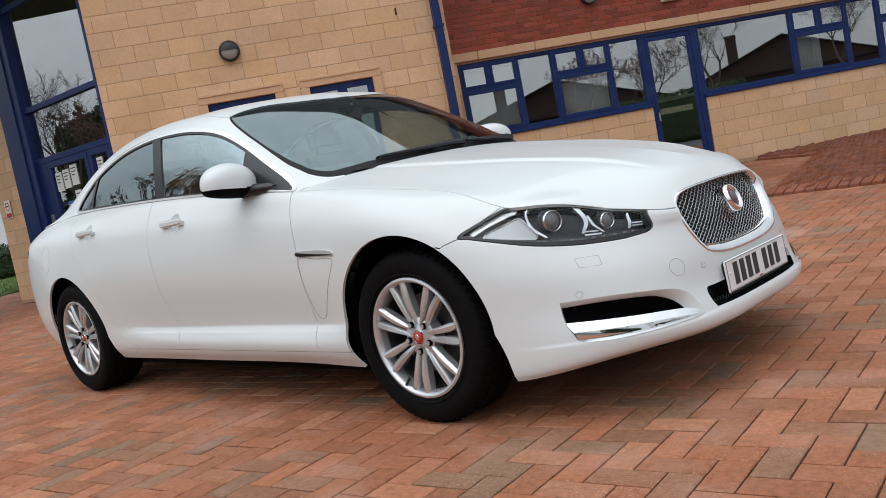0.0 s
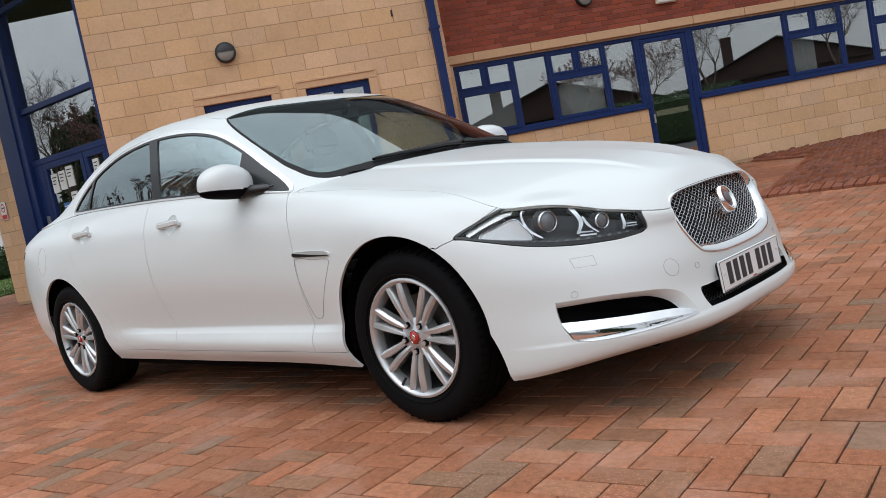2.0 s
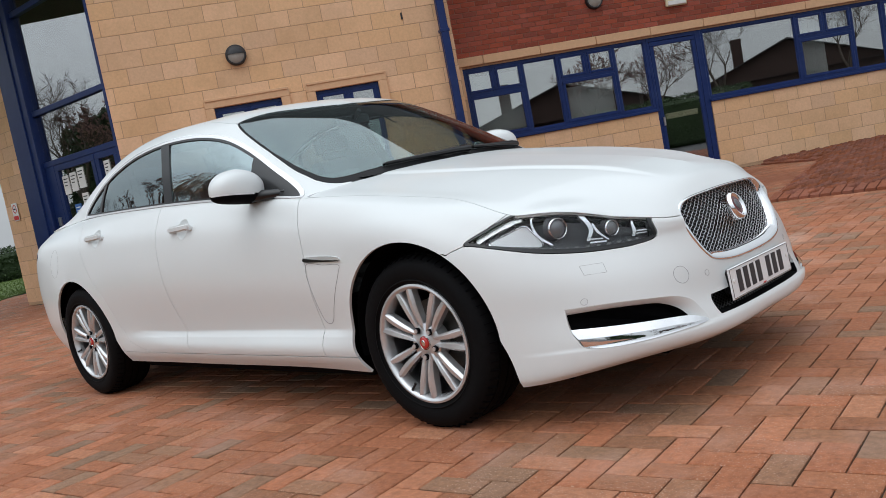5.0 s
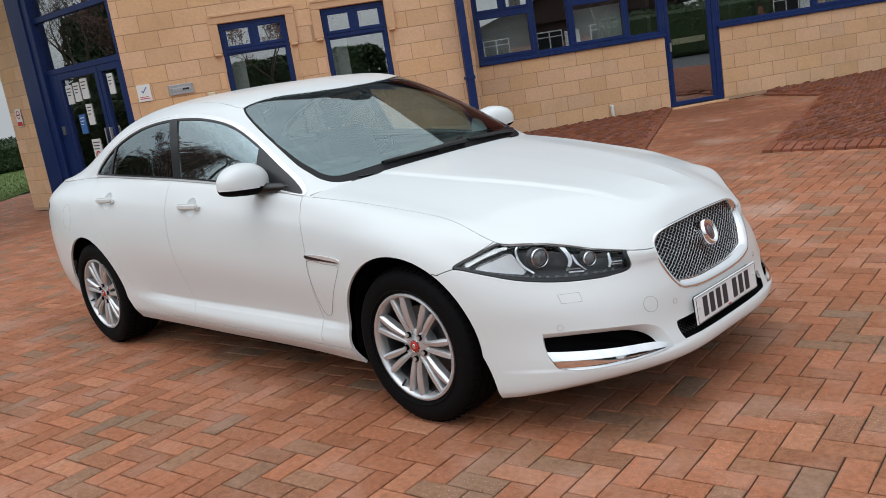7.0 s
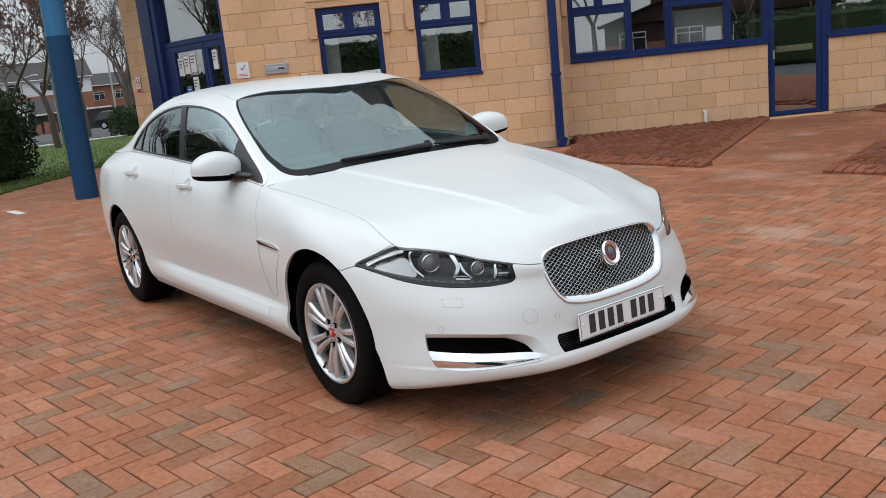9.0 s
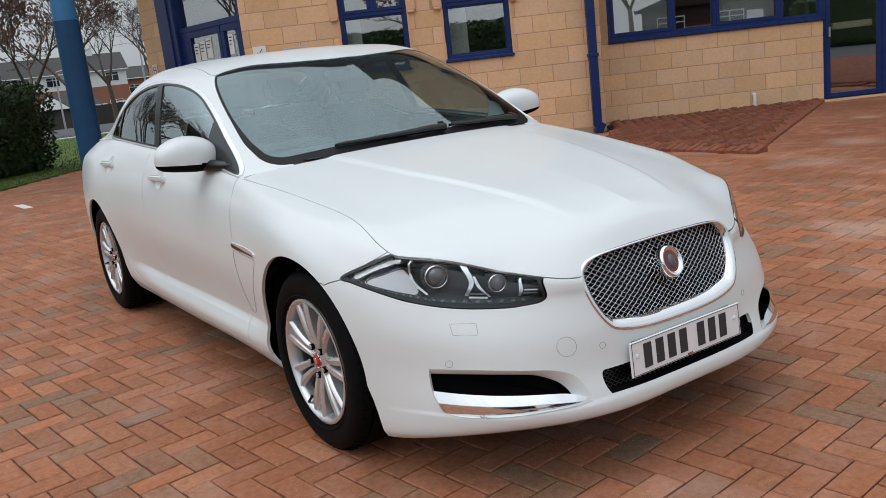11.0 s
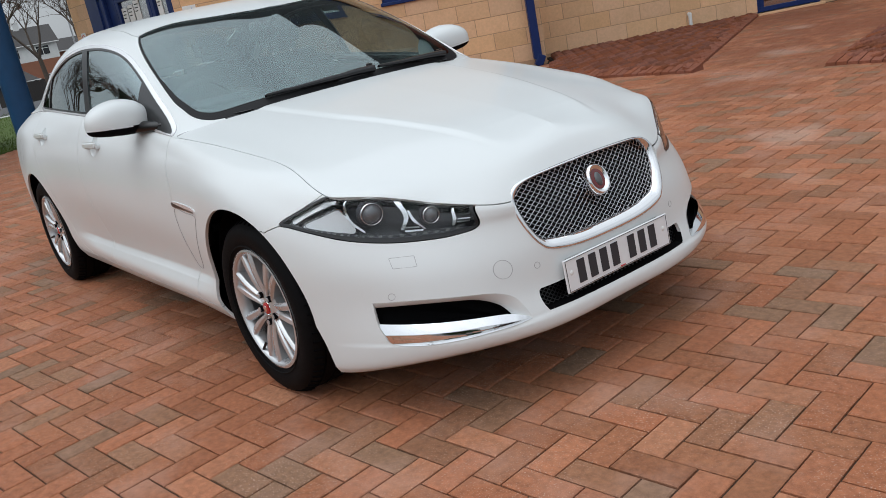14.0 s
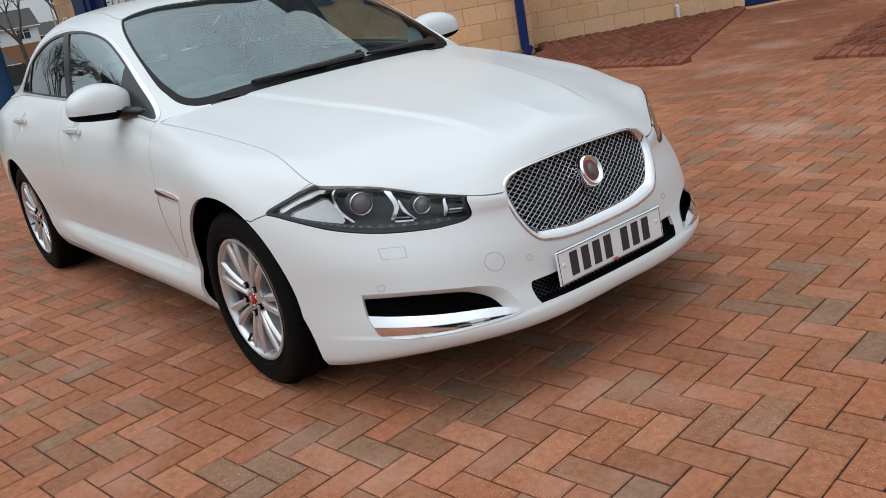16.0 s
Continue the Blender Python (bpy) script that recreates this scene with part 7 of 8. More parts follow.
def hedge(x, y, lx, ly, h, turn, seed, label):
    rnd = np.random.RandomState(seed)
    n = int(min(2400 * lx * ly * h / 3 + 2500, 16000))
    face = rnd.randint(0, 5, n)
    p = rnd.uniform(-1, 1, (n, 3)) * (lx / 2, ly / 2, h / 2)
    for ax, sg, k in ((0, 1, 0), (0, -1, 1), (1, 1, 2), (1, -1, 3), (2, 1, 4)):
        m = face == k
        p[m, ax] = sg * (lx / 2, ly / 2, h / 2)[ax]
    bulge = .10 * np.sin(p[:, :1] * 3.1 + seed) + .08 * np.sin(p[:, 1:2] * 4.3 + p[:, 2:] * 3.7)
    p = p * (1 - .10 * (np.abs(p[:, 2:]) / (h / 2)) ** 3) + rnd.normal(0, .045, (n, 3)) + bulge * .5 * np.sign(p)
    p[:, 2] = np.maximum(p[:, 2] + h / 2, .02)
    d = rnd.normal(0, 1, (n, 2, 3))
    d /= np.linalg.norm(d, axis=2, keepdims=True)
    s = rnd.uniform(.03, .065, (n, 1)) * (1 if h < 3 else 2.5)
    a, b = d[:, 0] * s, d[:, 1] * s * .6
    verts = np.stack([p - a, p + b, p + a, p - b], 1).reshape(-1, 3)
    faces = np.arange(4 * n).reshape(n, 4)
    ob = thing("hedge", label, "hedge", pose(x, y, 0, 0, 0, turn), kind="")
    link("foliage", verts.tolist(), faces.tolist(), LEAF, ob)
    bm = bmesh.new()
    box(bm, -lx * .43, lx * .43, -ly * .43, ly * .43, 0, h * .90, .15)
    part("inside", bm, LEAF, ob)
    return ob


hedge(-16.2, -.50, 2.7, 2.7, 1.78, 40, 1, "dense clipped green hedge at the paving's edge")
hedge(-29.5, 8.2, 2.9, 1.6, 1.08, 96, 2, "clipped green hedge beyond the lawn")

# two unseen screens, added so that entrance and car glass reflect something dark
hedge(-27, -9.8, 9.0, 2.6, 5.5, 15, 4, "unseen evergreen screen added to darken reflections in the glass")
hedge(-16, -13.5, 8.0, 2.6, 3.6, -10, 5, "unseen evergreen screen added to darken reflections in the glass")

# lawn, kerb, road and far pavement
EDGE_D = Vector((-.752, .659, 0))
EDGE_P = Vector((-14.04, .69, 0))
EDGE_N = Vector((-.659, -.752, 0))
lawn = [EDGE_P - EDGE_D * 30, EDGE_P + EDGE_D * 19.8, EDGE_P + EDGE_D * 19.9 + EDGE_N * .1, Vector((-29.0, 9.0, 0)), Vector((-29.0, -6, 0)), EDGE_P - EDGE_D * 30 + EDGE_N * 16]
pl = [(p.x, p.y, .022) for p in lawn]
n = len(pl)
tagged(link("lawn", pl + [(x, y, -.01) for x, y, z in pl], [tuple(range(n))] + [(i, (i + 1) % n, n + (i + 1) % n, n + i) for i in range(n)], GRASS), "mown green lawn", "lawn", kind="structure")
rnd = np.random.RandomState(5)
n = 22000
q = rnd.uniform(0, 1, (n, 2))
base = np.array(EDGE_P)[None] + np.array(EDGE_D)[None] * (q[:, :1] * 22 - 6) + np.array(EDGE_N)[None] * (q[:, 1:] ** 1.6 * 9 + .02)
hgt = rnd.uniform(.025, .06, (n, 1))
ang = rnd.uniform(0, 6.28, n)
dv = np.stack([np.cos(ang), np.sin(ang), 0 * ang], 1) * .008
tip = base + rnd.normal(0, .015, (n, 3)) * (1, 1, 0) + np.concatenate([np.zeros((n, 2)), hgt], 1)
vv = np.stack([base - dv, base + dv, tip], 1).reshape(-1, 3) + (0, 0, .02)
tagged(link("grass_blades", vv.tolist(), np.arange(3 * n).reshape(n, 3).tolist(), GRASS), "short green grass blades on the lawn", "grass", kind="stuff")
tagged(link("road", [(x, y, fall(x) + .010) for x in (-29.1, -31, -86) for y in (-60, 60)], [(0, 1, 3, 2), (2, 3, 5, 4)], ROAD), "grey asphalt side road", "road", kind="structure")
part("kerb", boxes((-29.2, -29.05, -60, 60, -.035, .06), bevel=.02), RENDER_W, bpy.data.objects["road"])


def house(x, y, turn, w, d, eaves, ridge, upper, label, gable_front=False, low=.52):
    """A two-storey house: brick below, another finish above, tiled roof, chimney, windows and a door."""
    ob = thing("house", label, "house", pose(x, y, fall(x), 0, 0, turn), group="houses")
    mid = eaves * low
    part("lower_wall", boxes((-w / 2, w / 2, 0, d, 0, mid)), HOUSE_BRICK, ob)
    part("upper_wall", boxes((-w / 2 + .004, w / 2 - .004, .004, d - .004, mid, eaves)), upper, ob)
    e = .35
    if gable_front:
        v = [(-w / 2 - e, -e, eaves - .15), (w / 2 + e, -e, eaves - .15), (0, -e, ridge), (-w / 2 - e, d + e, eaves - .15), (w / 2 + e, d + e, eaves - .15), (0, d + e, ridge)]
        f = [(0, 2, 5, 3), (1, 4, 5, 2), (0, 3, 4, 1)]
        g = [(-w / 2, .0, eaves - .05), (w / 2, .0, eaves - .05), (0, .0, ridge - .12), (-w / 2, d, eaves - .05), (w / 2, d, eaves - .05), (0, d, ridge - .12)]
        link("gable_wall", g, [(0, 1, 2), (3, 5, 4), (0, 2, 5, 3), (1, 4, 5, 2)], upper, ob)
    else:
        v = [(-w / 2 - e, -e, eaves - .15), (w / 2 + e, -e, eaves - .15), (w / 2 + e, d + e, eaves - .15), (-w / 2 - e, d + e, eaves - .15), (-w / 2 - e, d / 2, ridge), (w / 2 + e, d / 2, ridge)]
        f = [(0, 1, 5, 4), (2, 3, 4, 5), (0, 4, 3), (1, 2, 5), (0, 3, 2, 1)]
        g = [(-w / 2, 0.1, eaves - .02), (-w / 2, d - .1, eaves - .02), (-w / 2, d / 2, ridge - .25), (w / 2, .1, eaves - .02), (w / 2, d - .1, eaves - .02), (w / 2, d / 2, ridge - .25)]
        link("gable_wall", g, [(0, 2, 1), (3, 4, 5), (0, 3, 5, 2), (1, 2, 5, 4)], HOUSE_BRICK, ob)
    roof = link("roof", v, f, TILE, ob)
    md = roof.modifiers.new("thickness", "SOLIDIFY")
    md.thickness = .10
    foot_ = eaves if gable_front else ridge - .8
    part("chimney", boxes((w * .22, w * .22 + .75, d * .45, d * .45 + .75, foot_, ridge + .9), (w * .22 - .05, w * .22 + .80, d * .45 - .05, d * .45 + .80, ridge + .7, ridge + .82)), upper, roof)
    if gable_front:
        for sx in (-1, 1):
            part("gutter", boxes((sx * (w / 2 + e + .05) - .05, sx * (w / 2 + e + .05) + .05, -e, d + e, eaves - .22, eaves - .10), bevel=.03), FENCE, ob)
    else:
        part("gutter", boxes((-w / 2 - e, w / 2 + e, -e - .10, -e, eaves - .22, eaves - .10), bevel=.03), RENDER_W, ob)
    k = max(2, int(w / 3.2))
    for lvl in (mid * .36, mid + .55) if eaves > 4 else (.95,):
        for i in range(k):
            cx = -w / 2 + (i + .5) * w / k
            win = part("window", boxes((cx - .85, cx + .85, -.04, .06, lvl, lvl + 1.25), bevel=.02), WHITE_PLASTIC, ob)
            for a in (-.78, .04):
                part("pane", boxes((cx + a, cx + a + .74, -.055, -.03, lvl + .08, lvl + .85)), WINDOW_DARK, win)
                part("pane", boxes((cx + a, cx + a + .74, -.055, -.03, lvl + .92, lvl + 1.18)), WINDOW_DARK, win)
    part("front_door", boxes((w * .02 - .48, w * .02 + .48, -.05, .05, 0, 2.05), bevel=.02), WHITE_PLASTIC, ob)
    return ob


house(-122, 23, 84, 15, 8, 7.1, 9.4, RENDER_W, "white-rendered brick house with a dark tiled roof", low=.69)
house(-131, 37, 100, 10, 8, 5.9, 7.6, HOUSE_BRICK, "red brick house with a tiled roof")
house(-118, 2, 86, 14, 8, 6.6, 9.0, RENDER_W, "white and brick semi-detached house across the road", low=.65)
house(36, -1.5, -112, 14, 8, 2.9, 5.1, BACKLIT_BRICK, "low brick house with a dark tiled roof", True)
house(47, 12.5, -96, 13, 8, 3.2, 5.6, BACKLIT_BRICK, "low brick house with a dark tiled roof", True)
hedge(22, -17, 15, 2.5, 3.1, 38, 9, "tall dark evergreen hedge across the car park")
hedge(19, 7.6, 2.2, 7.0, 2.2, 0, 12, "dark evergreen hedge facing the glazed door")
house(-6, -36, 178, 14, 8, 5.0, 7.8, HOUSE_BRICK, "brick house beyond the car park")
gar = thing("garage", "low garage with a white gable and dark boarded front", "garage", pose(-104, 21.0, fall(-104), 0, 0, 128))
part("wall", boxes((-2.6, 2.6, 0, 5, 0, 2.2)), FENCE, gar)
v = [(-3.0, -.3, 2.2), (3.0, -.3, 2.2), (3.0, 5.3, 2.2), (-3.0, 5.3, 2.2), (-3.0, 2.5, 4.0), (3.0, 2.5, 4.0)]
link("roof", v, [(0, 1, 5, 4), (2, 3, 4, 5), (0, 4, 3), (1, 2, 5), (0, 3, 2, 1)], TILE, gar)
link("gable", [(-3.03, -.1, 2.25), (-3.03, 5.1, 2.25), (-3.03, 2.5, 3.88)], [(0, 2, 1)], RENDER_W, gar)
part("fascia", boxes((-3.0, 3.0, -.36, -.30, 2.10, 2.30), bevel=.01), RENDER_W, gar)
fen = thing("board_fence", "dark stained board fence along the road", "fence", pose(-100, 21, fall(-100), 0, 0, 90))
for i in range(60):
    part("board", boxes((i * .25 - 1, i * .25 - .76, 0, .03, 0, 2.15 + .03 * math.sin(i * 2.3))), FENCE, fen)
part("fascia", boxes((2.0, 5.6, -.10, -.02, 2.2, 2.36), bevel=.01), RENDER_W, fen)
gw = thing("garden_wall", "low brick garden wall with gaps", "wall", pose(-89.7, 16.2, fall(-90), 0, 0, 90))
for a in (0, .75, 1.5):
    part("wall_panel", boxes((a, a + .45, 0, .22, 0, 1.05 + .2 * (a == .75)), bevel=.01), HOUSE_BRICK, gw)
for x, y, h, a in ((-28.2, 4.6, 5.2, 60), (-63.5, 16.6, 5.4, 90), (-79, 13.4, 5.0, 90)):
    lp = thing("street_lamp", "grey street lamp column beside the road", "lamp post", pose(x, y, fall(x), 0, 0, a), group="street lamps")
    bm = bmesh.new()
    tube(bm, (0, 0, -.02), (0, 0, h), .085, .05, 10)
    part("column", bm, STEEL, lp)
    bm = bmesh.new()
    tube(bm, (0, 0, h - .05), (1.0, 0, h + .2), .04, .04, 8)
    part("arm", bm, STEEL, lp)
    part("lantern", boxes((.9, 1.55, -.12, .12, h + .14, h + .28), bevel=.03), STEEL, lp)
# a dark car parked far down the road
far_car = thing("parked_car", "dark grey hatchback parked far along the road", "car", pose(-69.5, 18.6, fall(-69.5), 0, 0, 60))
prof = [(-1.95, .35), (-1.98, .75), (-1.80, 1.0), (-1.25, 1.42), (.15, 1.46), (.85, 1.02), (1.75, .85), (1.95, .6), (1.95, .32)]
v = [(x, s * (.84 if z < 1.1 else .66), z) for s in (-1, 1) for x, z in prof]
k = len(prof)
f = [tuple(range(k)), tuple(range(2 * k - 1, k - 1, -1))] + [(i, (i + 1) % k, k + (i + 1) % k, k + i)[::-1] for i in range(k)]
body = link("body", v, f, TRIM, far_car)
md = body.modifiers.new("edges", "BEVEL")
md.width, md.segments = .06, 2
part("windscreen", boxes((.22, .80, -.60, .60, 1.06, 1.09), bevel=.01), WINDOW_DARK, far_car, m=Matrix.Translation((.10, 0, 1.02)) @ Matrix.Rotation(radians(32), 4, "Y") @ Matrix.Translation((-.42, 0, -.86)))
for x in (-1.2, 1.25):
    for s in (-1, 1):
        bm = bmesh.new()
        tube(bm, (x, s * .66, .31), (x, s * .87, .31), .31, n=24)
        w_ = part("wheel", bm, RUBBER, far_car)
        bm = bmesh.new()
        tube(bm, (x, s * .86, .31), (x, s * .882, .31), .19, n=20)
        part("rim", bm, ALLOY, w_)
for s in (-1, 1):
    part("headlamp", boxes((1.72, 1.93, s * .62 - .12, s * .62 + .12, .66, .80), bevel=.03), LAMP_WHITE, far_car)

# ---- paving and masonry pieces ----
PAVE_A = radians(7.8)
PAVE_O = Vector((1.259, .173))              # a corner of the herringbone
MOD = .1035
EX, EY = np.array((math.cos(PAVE_A), math.sin(PAVE_A))), np.array((-math.sin(PAVE_A), math.cos(PAVE_A)))
UW, NW = np.array((math.cos(radians(FACADE)), math.sin(radians(FACADE)))), np.array((-math.sin(radians(FACADE)), math.cos(radians(FACADE))))
BED_1 = [UW * 2.20 + NW * 9.36, UW * 2.20 + NW * 10.24, UW * 5.70 + NW * 10.24, np.array((-2.86, 5.60)), np.array((-5.25, 5.60))]
BED_2 = [np.array((-1.42, 5.62)), np.array((-2.72, 10.70)), np.array((-4.02, 11.55)), UW * 7.3 + NW * 10.24, UW * 16.3 + NW * 10.24, np.array((9.5, 5.62))]


def in_poly(p, poly, grow=0.0):
    return loop_field([tuple(q) for q in poly], [0, 1])(np.concatenate([p, np.zeros((len(p), 1))], 1)) < grow


i, j = np.meshgrid(np.arange(-190, 90), np.arange(-100, 140), indexing="ij")
r = (i - j) % 4
H = (r == 2)                                   # the left half of a stretcher lies here
V = (r == 1)                                   # the lower half of an upright
rows = []
for m, w, h in ((H, 2, 1), (V, 1, 2)):
    rows.append(np.stack([i[m], j[m], np.full(m.sum(), w), np.full(m.sum(), h)], 1))
cells = np.concatenate(rows).astype(float)
BX, BY = MOD * (1.035 * EX - .0075 * EY), MOD * (.0235 * EX + 1.005 * EY)      # the bond runs slightly out of square
MX, MY = np.linalg.norm(BX), np.linalg.norm(BY)
LAID = PAVE_A - .0155
EX, EY = np.array((math.cos(LAID), math.sin(LAID))), np.array((-math.sin(LAID), math.cos(LAID)))
centre = np.array(PAVE_O)[None] + (cells[:, :1] + cells[:, 2:3] / 2) * BX + (cells[:, 1:2] - 1 + cells[:, 3:4] / 2) * BY
s_, d_ = centre @ UW, centre @ NW
ex = (centre - np.array((-9.46, 2.88))) @ np.array((math.cos(radians(4)), math.sin(radians(4))))
ey = (centre - np.array((-9.46, 2.88))) @ np.array((-math.sin(radians(4)), math.cos(radians(4))))
keep = (centre[:, 0] > -17.5) & (centre[:, 0] < 7) & (centre[:, 1] > -5.5) & (centre[:, 1] < 13)
keep &= ~((s_ > -3.1) & (s_ < 2.2) & (d_ > 9.36)) & ~((s_ >= 2.2) & (d_ > 10.2))
keep &= ~((ex > -3.95) & (ex < .1) & (ey > -.05)) & ~((s_ <= -3.1) & (ey > 0) & (ex > -3.9))
keep &= ((centre - np.array((EDGE_P.x, EDGE_P.y))) @ np.array((EDGE_N.x, EDGE_N.y)) < -.03)
keep &= ~in_poly(centre, BED_1, -.06) & ~in_poly(centre, BED_2, -.06)
cells, centre = cells[keep], centre[keep]
rs = np.random.RandomState(7)
n = len(cells)
JT, CH, DEEP = .0056, .0045, .020
hw = (cells[:, 2] * MX - JT) / 2
hh = (cells[:, 3] * MY - JT) / 2
lift = rs.normal(0, .0008, n)
tx, ty = rs.normal(0, .004, n), rs.normal(0, .004, n)
corner = np.array([(-1, -1), (1, -1), (1, 1), (-1, 1)])


def paver_points(hw, hh):
    """Twelve points: foot, shoulder and the chamfered top."""
    out_ = []
    for inset_, z in ((0, -DEEP), (0, -CH * .7), (CH, 0)):
        for cx, cy in corner:
            out_.append(((hw - inset_) * cx, (hh - inset_) * cy, np.zeros_like(hw) + z))
    return np.stack([np.stack(q, 1) for q in out_], 1)


PF = [(8, 9, 10, 11)] + [(a, (a + 1) % 4, 4 + (a + 1) % 4, 4 + a) for a in range(4)] + [(4 + a, 4 + (a + 1) % 4, 8 + (a + 1) % 4, 8 + a) for a in range(4)]
near = (centre[:, 0] > -.60) & (centre[:, 0] < 1.80) & (centre[:, 1] > -1.95) & (centre[:, 1] < .55)
pts = paver_points(hw, hh)
z = pts[:, :, 2] + lift[:, None] + pts[:, :, 0] * tx[:, None] + pts[:, :, 1] * ty[:, None]
xy = centre[:, None, :] + pts[:, :, :1] * EX + pts[:, :, 1:2] * EY
world_pts = np.concatenate([xy, z[:, :, None]], 2)
gv = [(x, y, fall(x)) for x in (400, -31, -125, -400) for y in (-400, 400)]
ground = tagged(link("ground", gv, [(2 * k, 2 * k + 1, 2 * k + 3, 2 * k + 2) for k in range(3)], ASPHALT), "plain grey asphalt ground round the paving", "ground", kind="structure")
pavement = thing("pavement", "red clay block paving laid in herringbone", "paving", kind="structure")
link("joint_bed", [(-17.6, -5.6, -.0085), (7.1, -5.6, -.0085), (7.1, 13, -.0085), (-17.6, 13, -.0085)], [(0, 1, 2, 3)], JOINT, pavement, "dark sandy joints")
far_pts = world_pts[~near]
faces = (np.arange(len(far_pts))[:, None, None] * 12 + np.array(PF)[None]).reshape(-1, 4)
tagged(link("paving_field", far_pts.reshape(-1, 3).tolist(), faces.tolist(), PAVER_FIELD, pavement), kind="stuff")
meshes = {}
for w, h in ((2, 1), (1, 2)):
    v = paver_points(np.array([(w * MX - JT) / 2]), np.array([(h * MY - JT) / 2]))[0]
    me = bpy.data.meshes.new("brick")
    me.from_pydata([tuple(q) for q in v], [], PF)
    me.materials.append(PAVER)
    meshes[w] = me
for k in np.nonzero(near)[0]:
    ob = new("brick", meshes[int(cells[k, 2])])
    ob.parent = pavement
    ob.matrix_basis = Matrix.Translation((centre[k, 0], centre[k, 1], lift[k])) @ Matrix.Rotation(LAID, 4, "Z") @ Matrix.Rotation(tx[k] * .5, 4, "Y")

# planted-looking beds of rough setts behind brick kerbs


def sett_bed(name, poly, turn, label):
    bed = thing(name, label, "paving", kind="structure")
    p = np.array(poly)
    k = len(p)
    ps = p.mean(0) + (p - p.mean(0)) * .95
    link("bed_soil", [(x, y, .012) for x, y in ps] + [(x, y, -.01) for x, y in ps], [tuple(range(k))] + [(a, (a + 1) % k, k + (a + 1) % k, k + a) for a in range(k)], BED_JOINT, bed)
    ax, ay = np.array((math.cos(turn), math.sin(turn))), np.array((-math.sin(turn), math.cos(turn)))
    a, b = np.meshgrid(np.arange(-130, 130), np.arange(-110, 110), indexing="ij")
    a, b = a.ravel(), b.ravel()
    c = p.mean(0) + (a * .168 + (b % 2) * .084)[:, None] * ax + (b * .122)[:, None] * ay
    c = c[in_poly(c, poly, -.11) & (c[:, 0] < 7)]
    n = len(c)
    q = np.stack([np.full(n, .058) + rs.normal(0, .002, n), np.full(n, .051) + rs.normal(0, .002, n)], 1)
    zt = .070 + rs.normal(0, .004, n)
    tl = rs.normal(0, .02, (n, 2)) - (0, .26)          # each row leans like roof tiles
    vv = []
    for ins, zz in ((0, 0.0), (.0, .75), (.010, 1.0)):
        for cx, cy in corner:
            lx, ly = (q[:, 0] - ins) * cx, (q[:, 1] - ins) * cy
            hz = zt * zz + .008 + (lx * tl[:, 0] + ly * tl[:, 1]) * zz + rs.normal(0, .003, n)
            vv.append(np.concatenate([c + lx[:, None] * ax + ly[:, None] * ay, hz[:, None]], 1))
    vv = np.stack(vv, 1)
    faces = (np.arange(n)[:, None, None] * 12 + np.array(PF)[None]).reshape(-1, 4)
    tagged(link("setts", vv.reshape(-1, 3).tolist(), faces.tolist(), BED_FIELD, bed), kind="stuff")
    return bed


def kerb(parent, a, b, inner, height=.055, width=.20):
    """Bricks laid side by side along a line, sloping up to the bed."""
    a, b, inner = np.array(a), np.array(b), np.array(inner)
    ln = np.linalg.norm(b - a)
    t = (b - a) / ln
    nn = np.array((-t[1], t[0]))
    if (inner - a) @ nn < 0:
        nn = -nn
    for k in range(int(ln / .105)):
        o = a + t * (k * .105 + .003)
        v = []
        for u, w, z in ((0, 0, 0), (.098, 0, 0), (.098, width, 0), (0, width, 0)):
            v.append((*(o + t * u + nn * w), -.01))
        for u, w, z in ((.004, .002, .028), (.094, .002, .028), (.094, width - .004, height + .02), (.004, width - .004, height + .02)):
            v.append((*(o + t * u + nn * w), z + random.uniform(-.002, .002)))
        link("kerb_brick", v, [(4, 5, 6, 7), (0, 1, 5, 4), (1, 2, 6, 5), (2, 3, 7, 6), (3, 0, 4, 7)], BED_BRICK, parent)


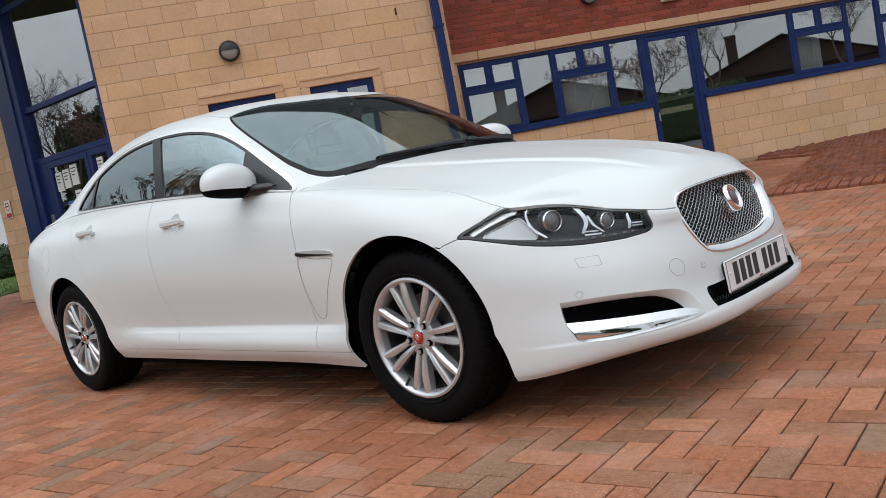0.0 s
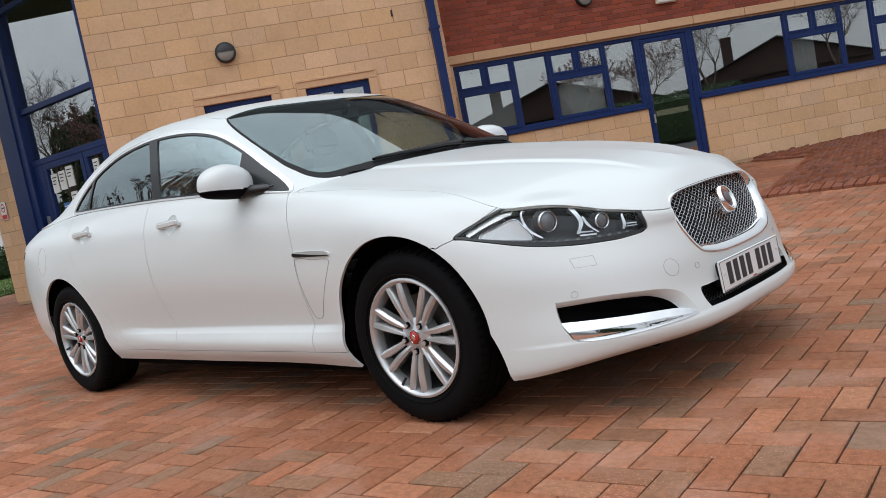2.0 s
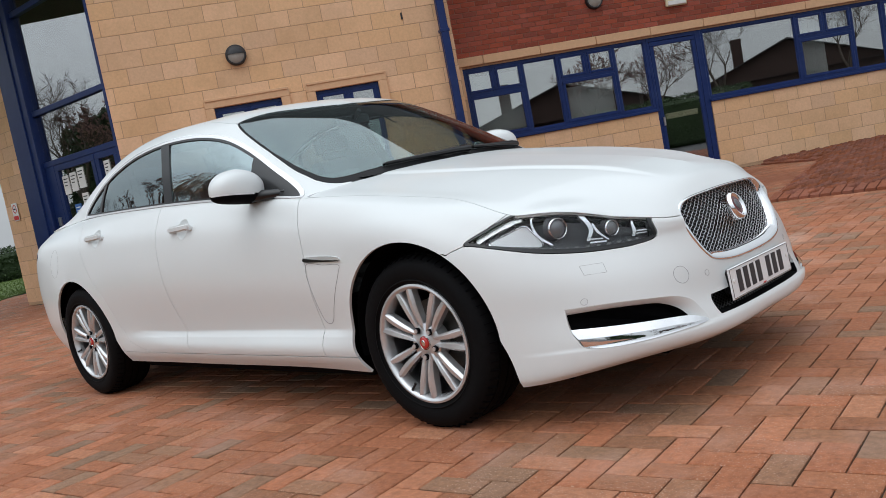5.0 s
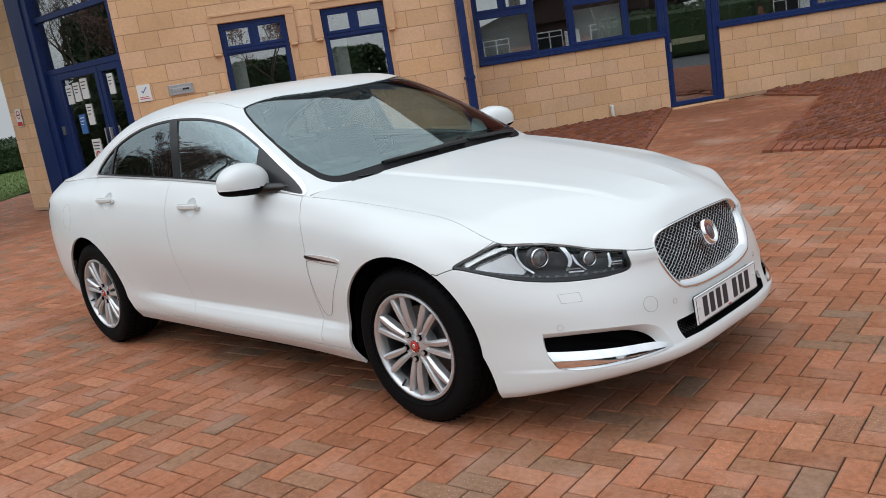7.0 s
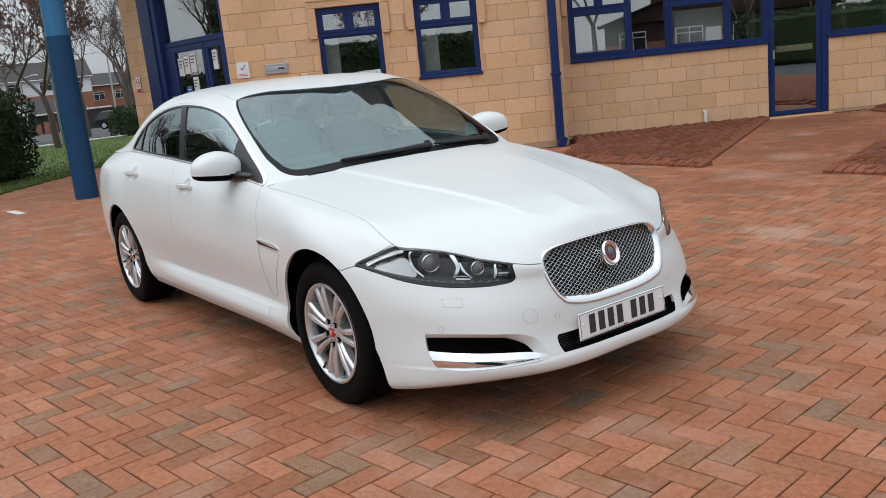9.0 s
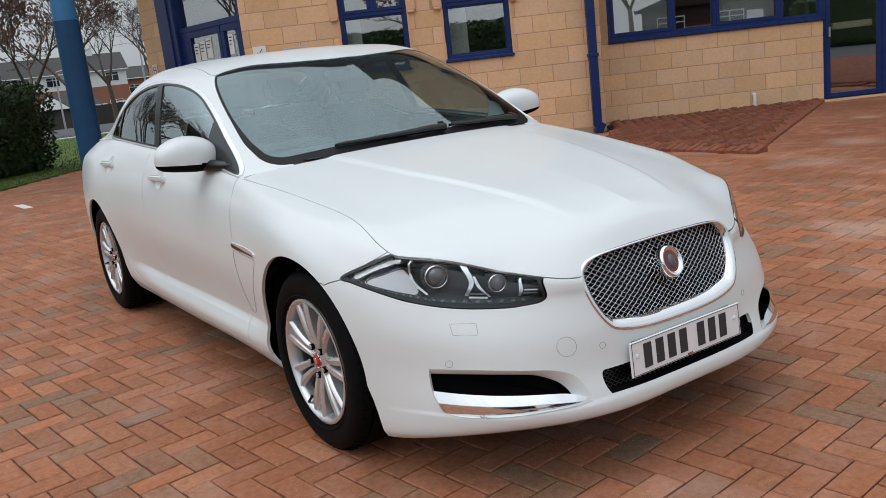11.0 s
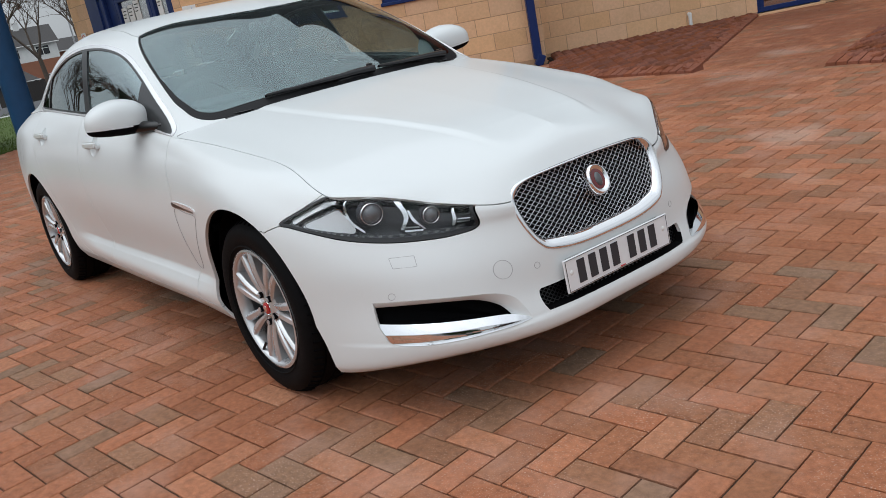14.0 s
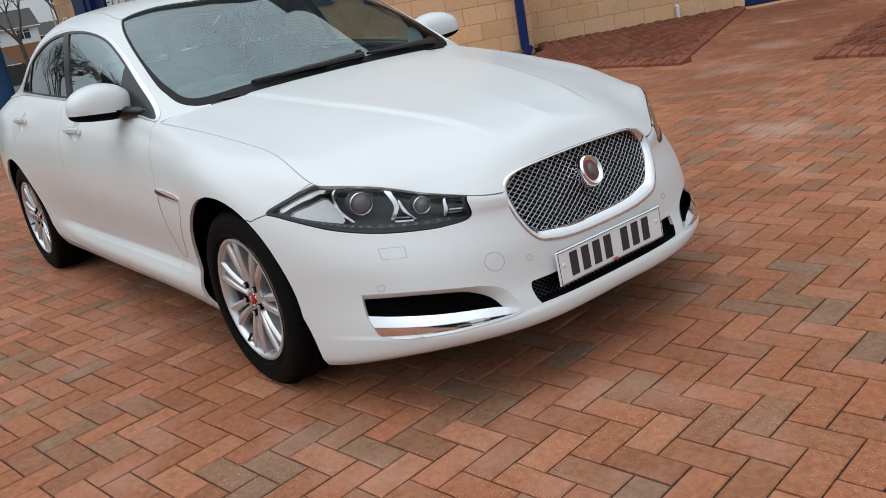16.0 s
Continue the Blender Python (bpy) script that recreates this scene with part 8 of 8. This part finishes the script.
bed1 = sett_bed("trim_1", BED_1, radians(84), "raised bed of rough red setts against the wall")
kerb(bed1, BED_1[3], BED_1[4], (-4.5, 7))
kerb(bed1, BED_1[2], BED_1[3], (-4.5, 7), .05, .12)
bed2 = sett_bed("trim_2", BED_2, radians(80), "raised bed of rough red setts beside the door path")
kerb(bed2, BED_2[0], (4.5, 5.62), (2, 8))
kerb(bed2, BED_2[1], BED_2[0], (2, 8), .03, .20)
kerb(bed2, BED_2[2], BED_2[1], (2, 12), .03, .20)
mk = tagged(link("white_marking", [(-10.35, -.42, .004), (-9.75, -.38, .004), (-9.72, -.27, .004), (-10.32, -.31, .004), (-10.35, -.42, -.002), (-9.75, -.38, -.002), (-9.72, -.27, -.002), (-10.32, -.31, -.002)],
                 [(0, 1, 2, 3), (0, 4, 5, 1), (1, 5, 6, 2), (2, 6, 7, 3), (3, 7, 4, 0)], WHITE_PLASTIC), "worn white painted mark on the paving", "road marking")

# blocks of the walls
STONES = [(W1[0] - .137, W1[1] + .137, 2.0, HEAD + .138), (W2[0] - .137, W2[1] + .137, 2.0, HEAD + .138)]
lay(wall_wing, [q for q in courses(-3.0, CORNER, .095, 5.4, BLOCK_L - .01, COURSE - .01, .01, [W1, W2] + STONES, .11)], 0, .0045, .002, BLOCK, "block")
lay(wall_strip, courses(CORNER + .004, 16.4, .055, SILL - .036, BLOCK_L - .01, COURSE - .01, .01, [DOOR], .25), STRIP_Y, .0045, .002, BLOCK, "block")
lay(pier, courses(-3.86, -2.99, .05, 5.4, BLOCK_L - .01, COURSE - .01, .01, [], .1), -.026, .0045, .002, BLOCK, "block")
bv, bf = [], []
for x, z, w, h in courses(CORNER + .01, 16.4, 2.682, TOP_BRICK - .02, .231, .070, .010, [], .06):
    v, f = piece_mesh(w, h, .008, .003)
    k = len(bv)
    bv += [(x + q[0], STRIP_Y + .007 + q[1], z + q[2]) for q in v]
    bf += [tuple(k + a for a in q) for q in f]
tagged(link("bricks", bv, bf, REDBRICK, wall_brick), kind="stuff")
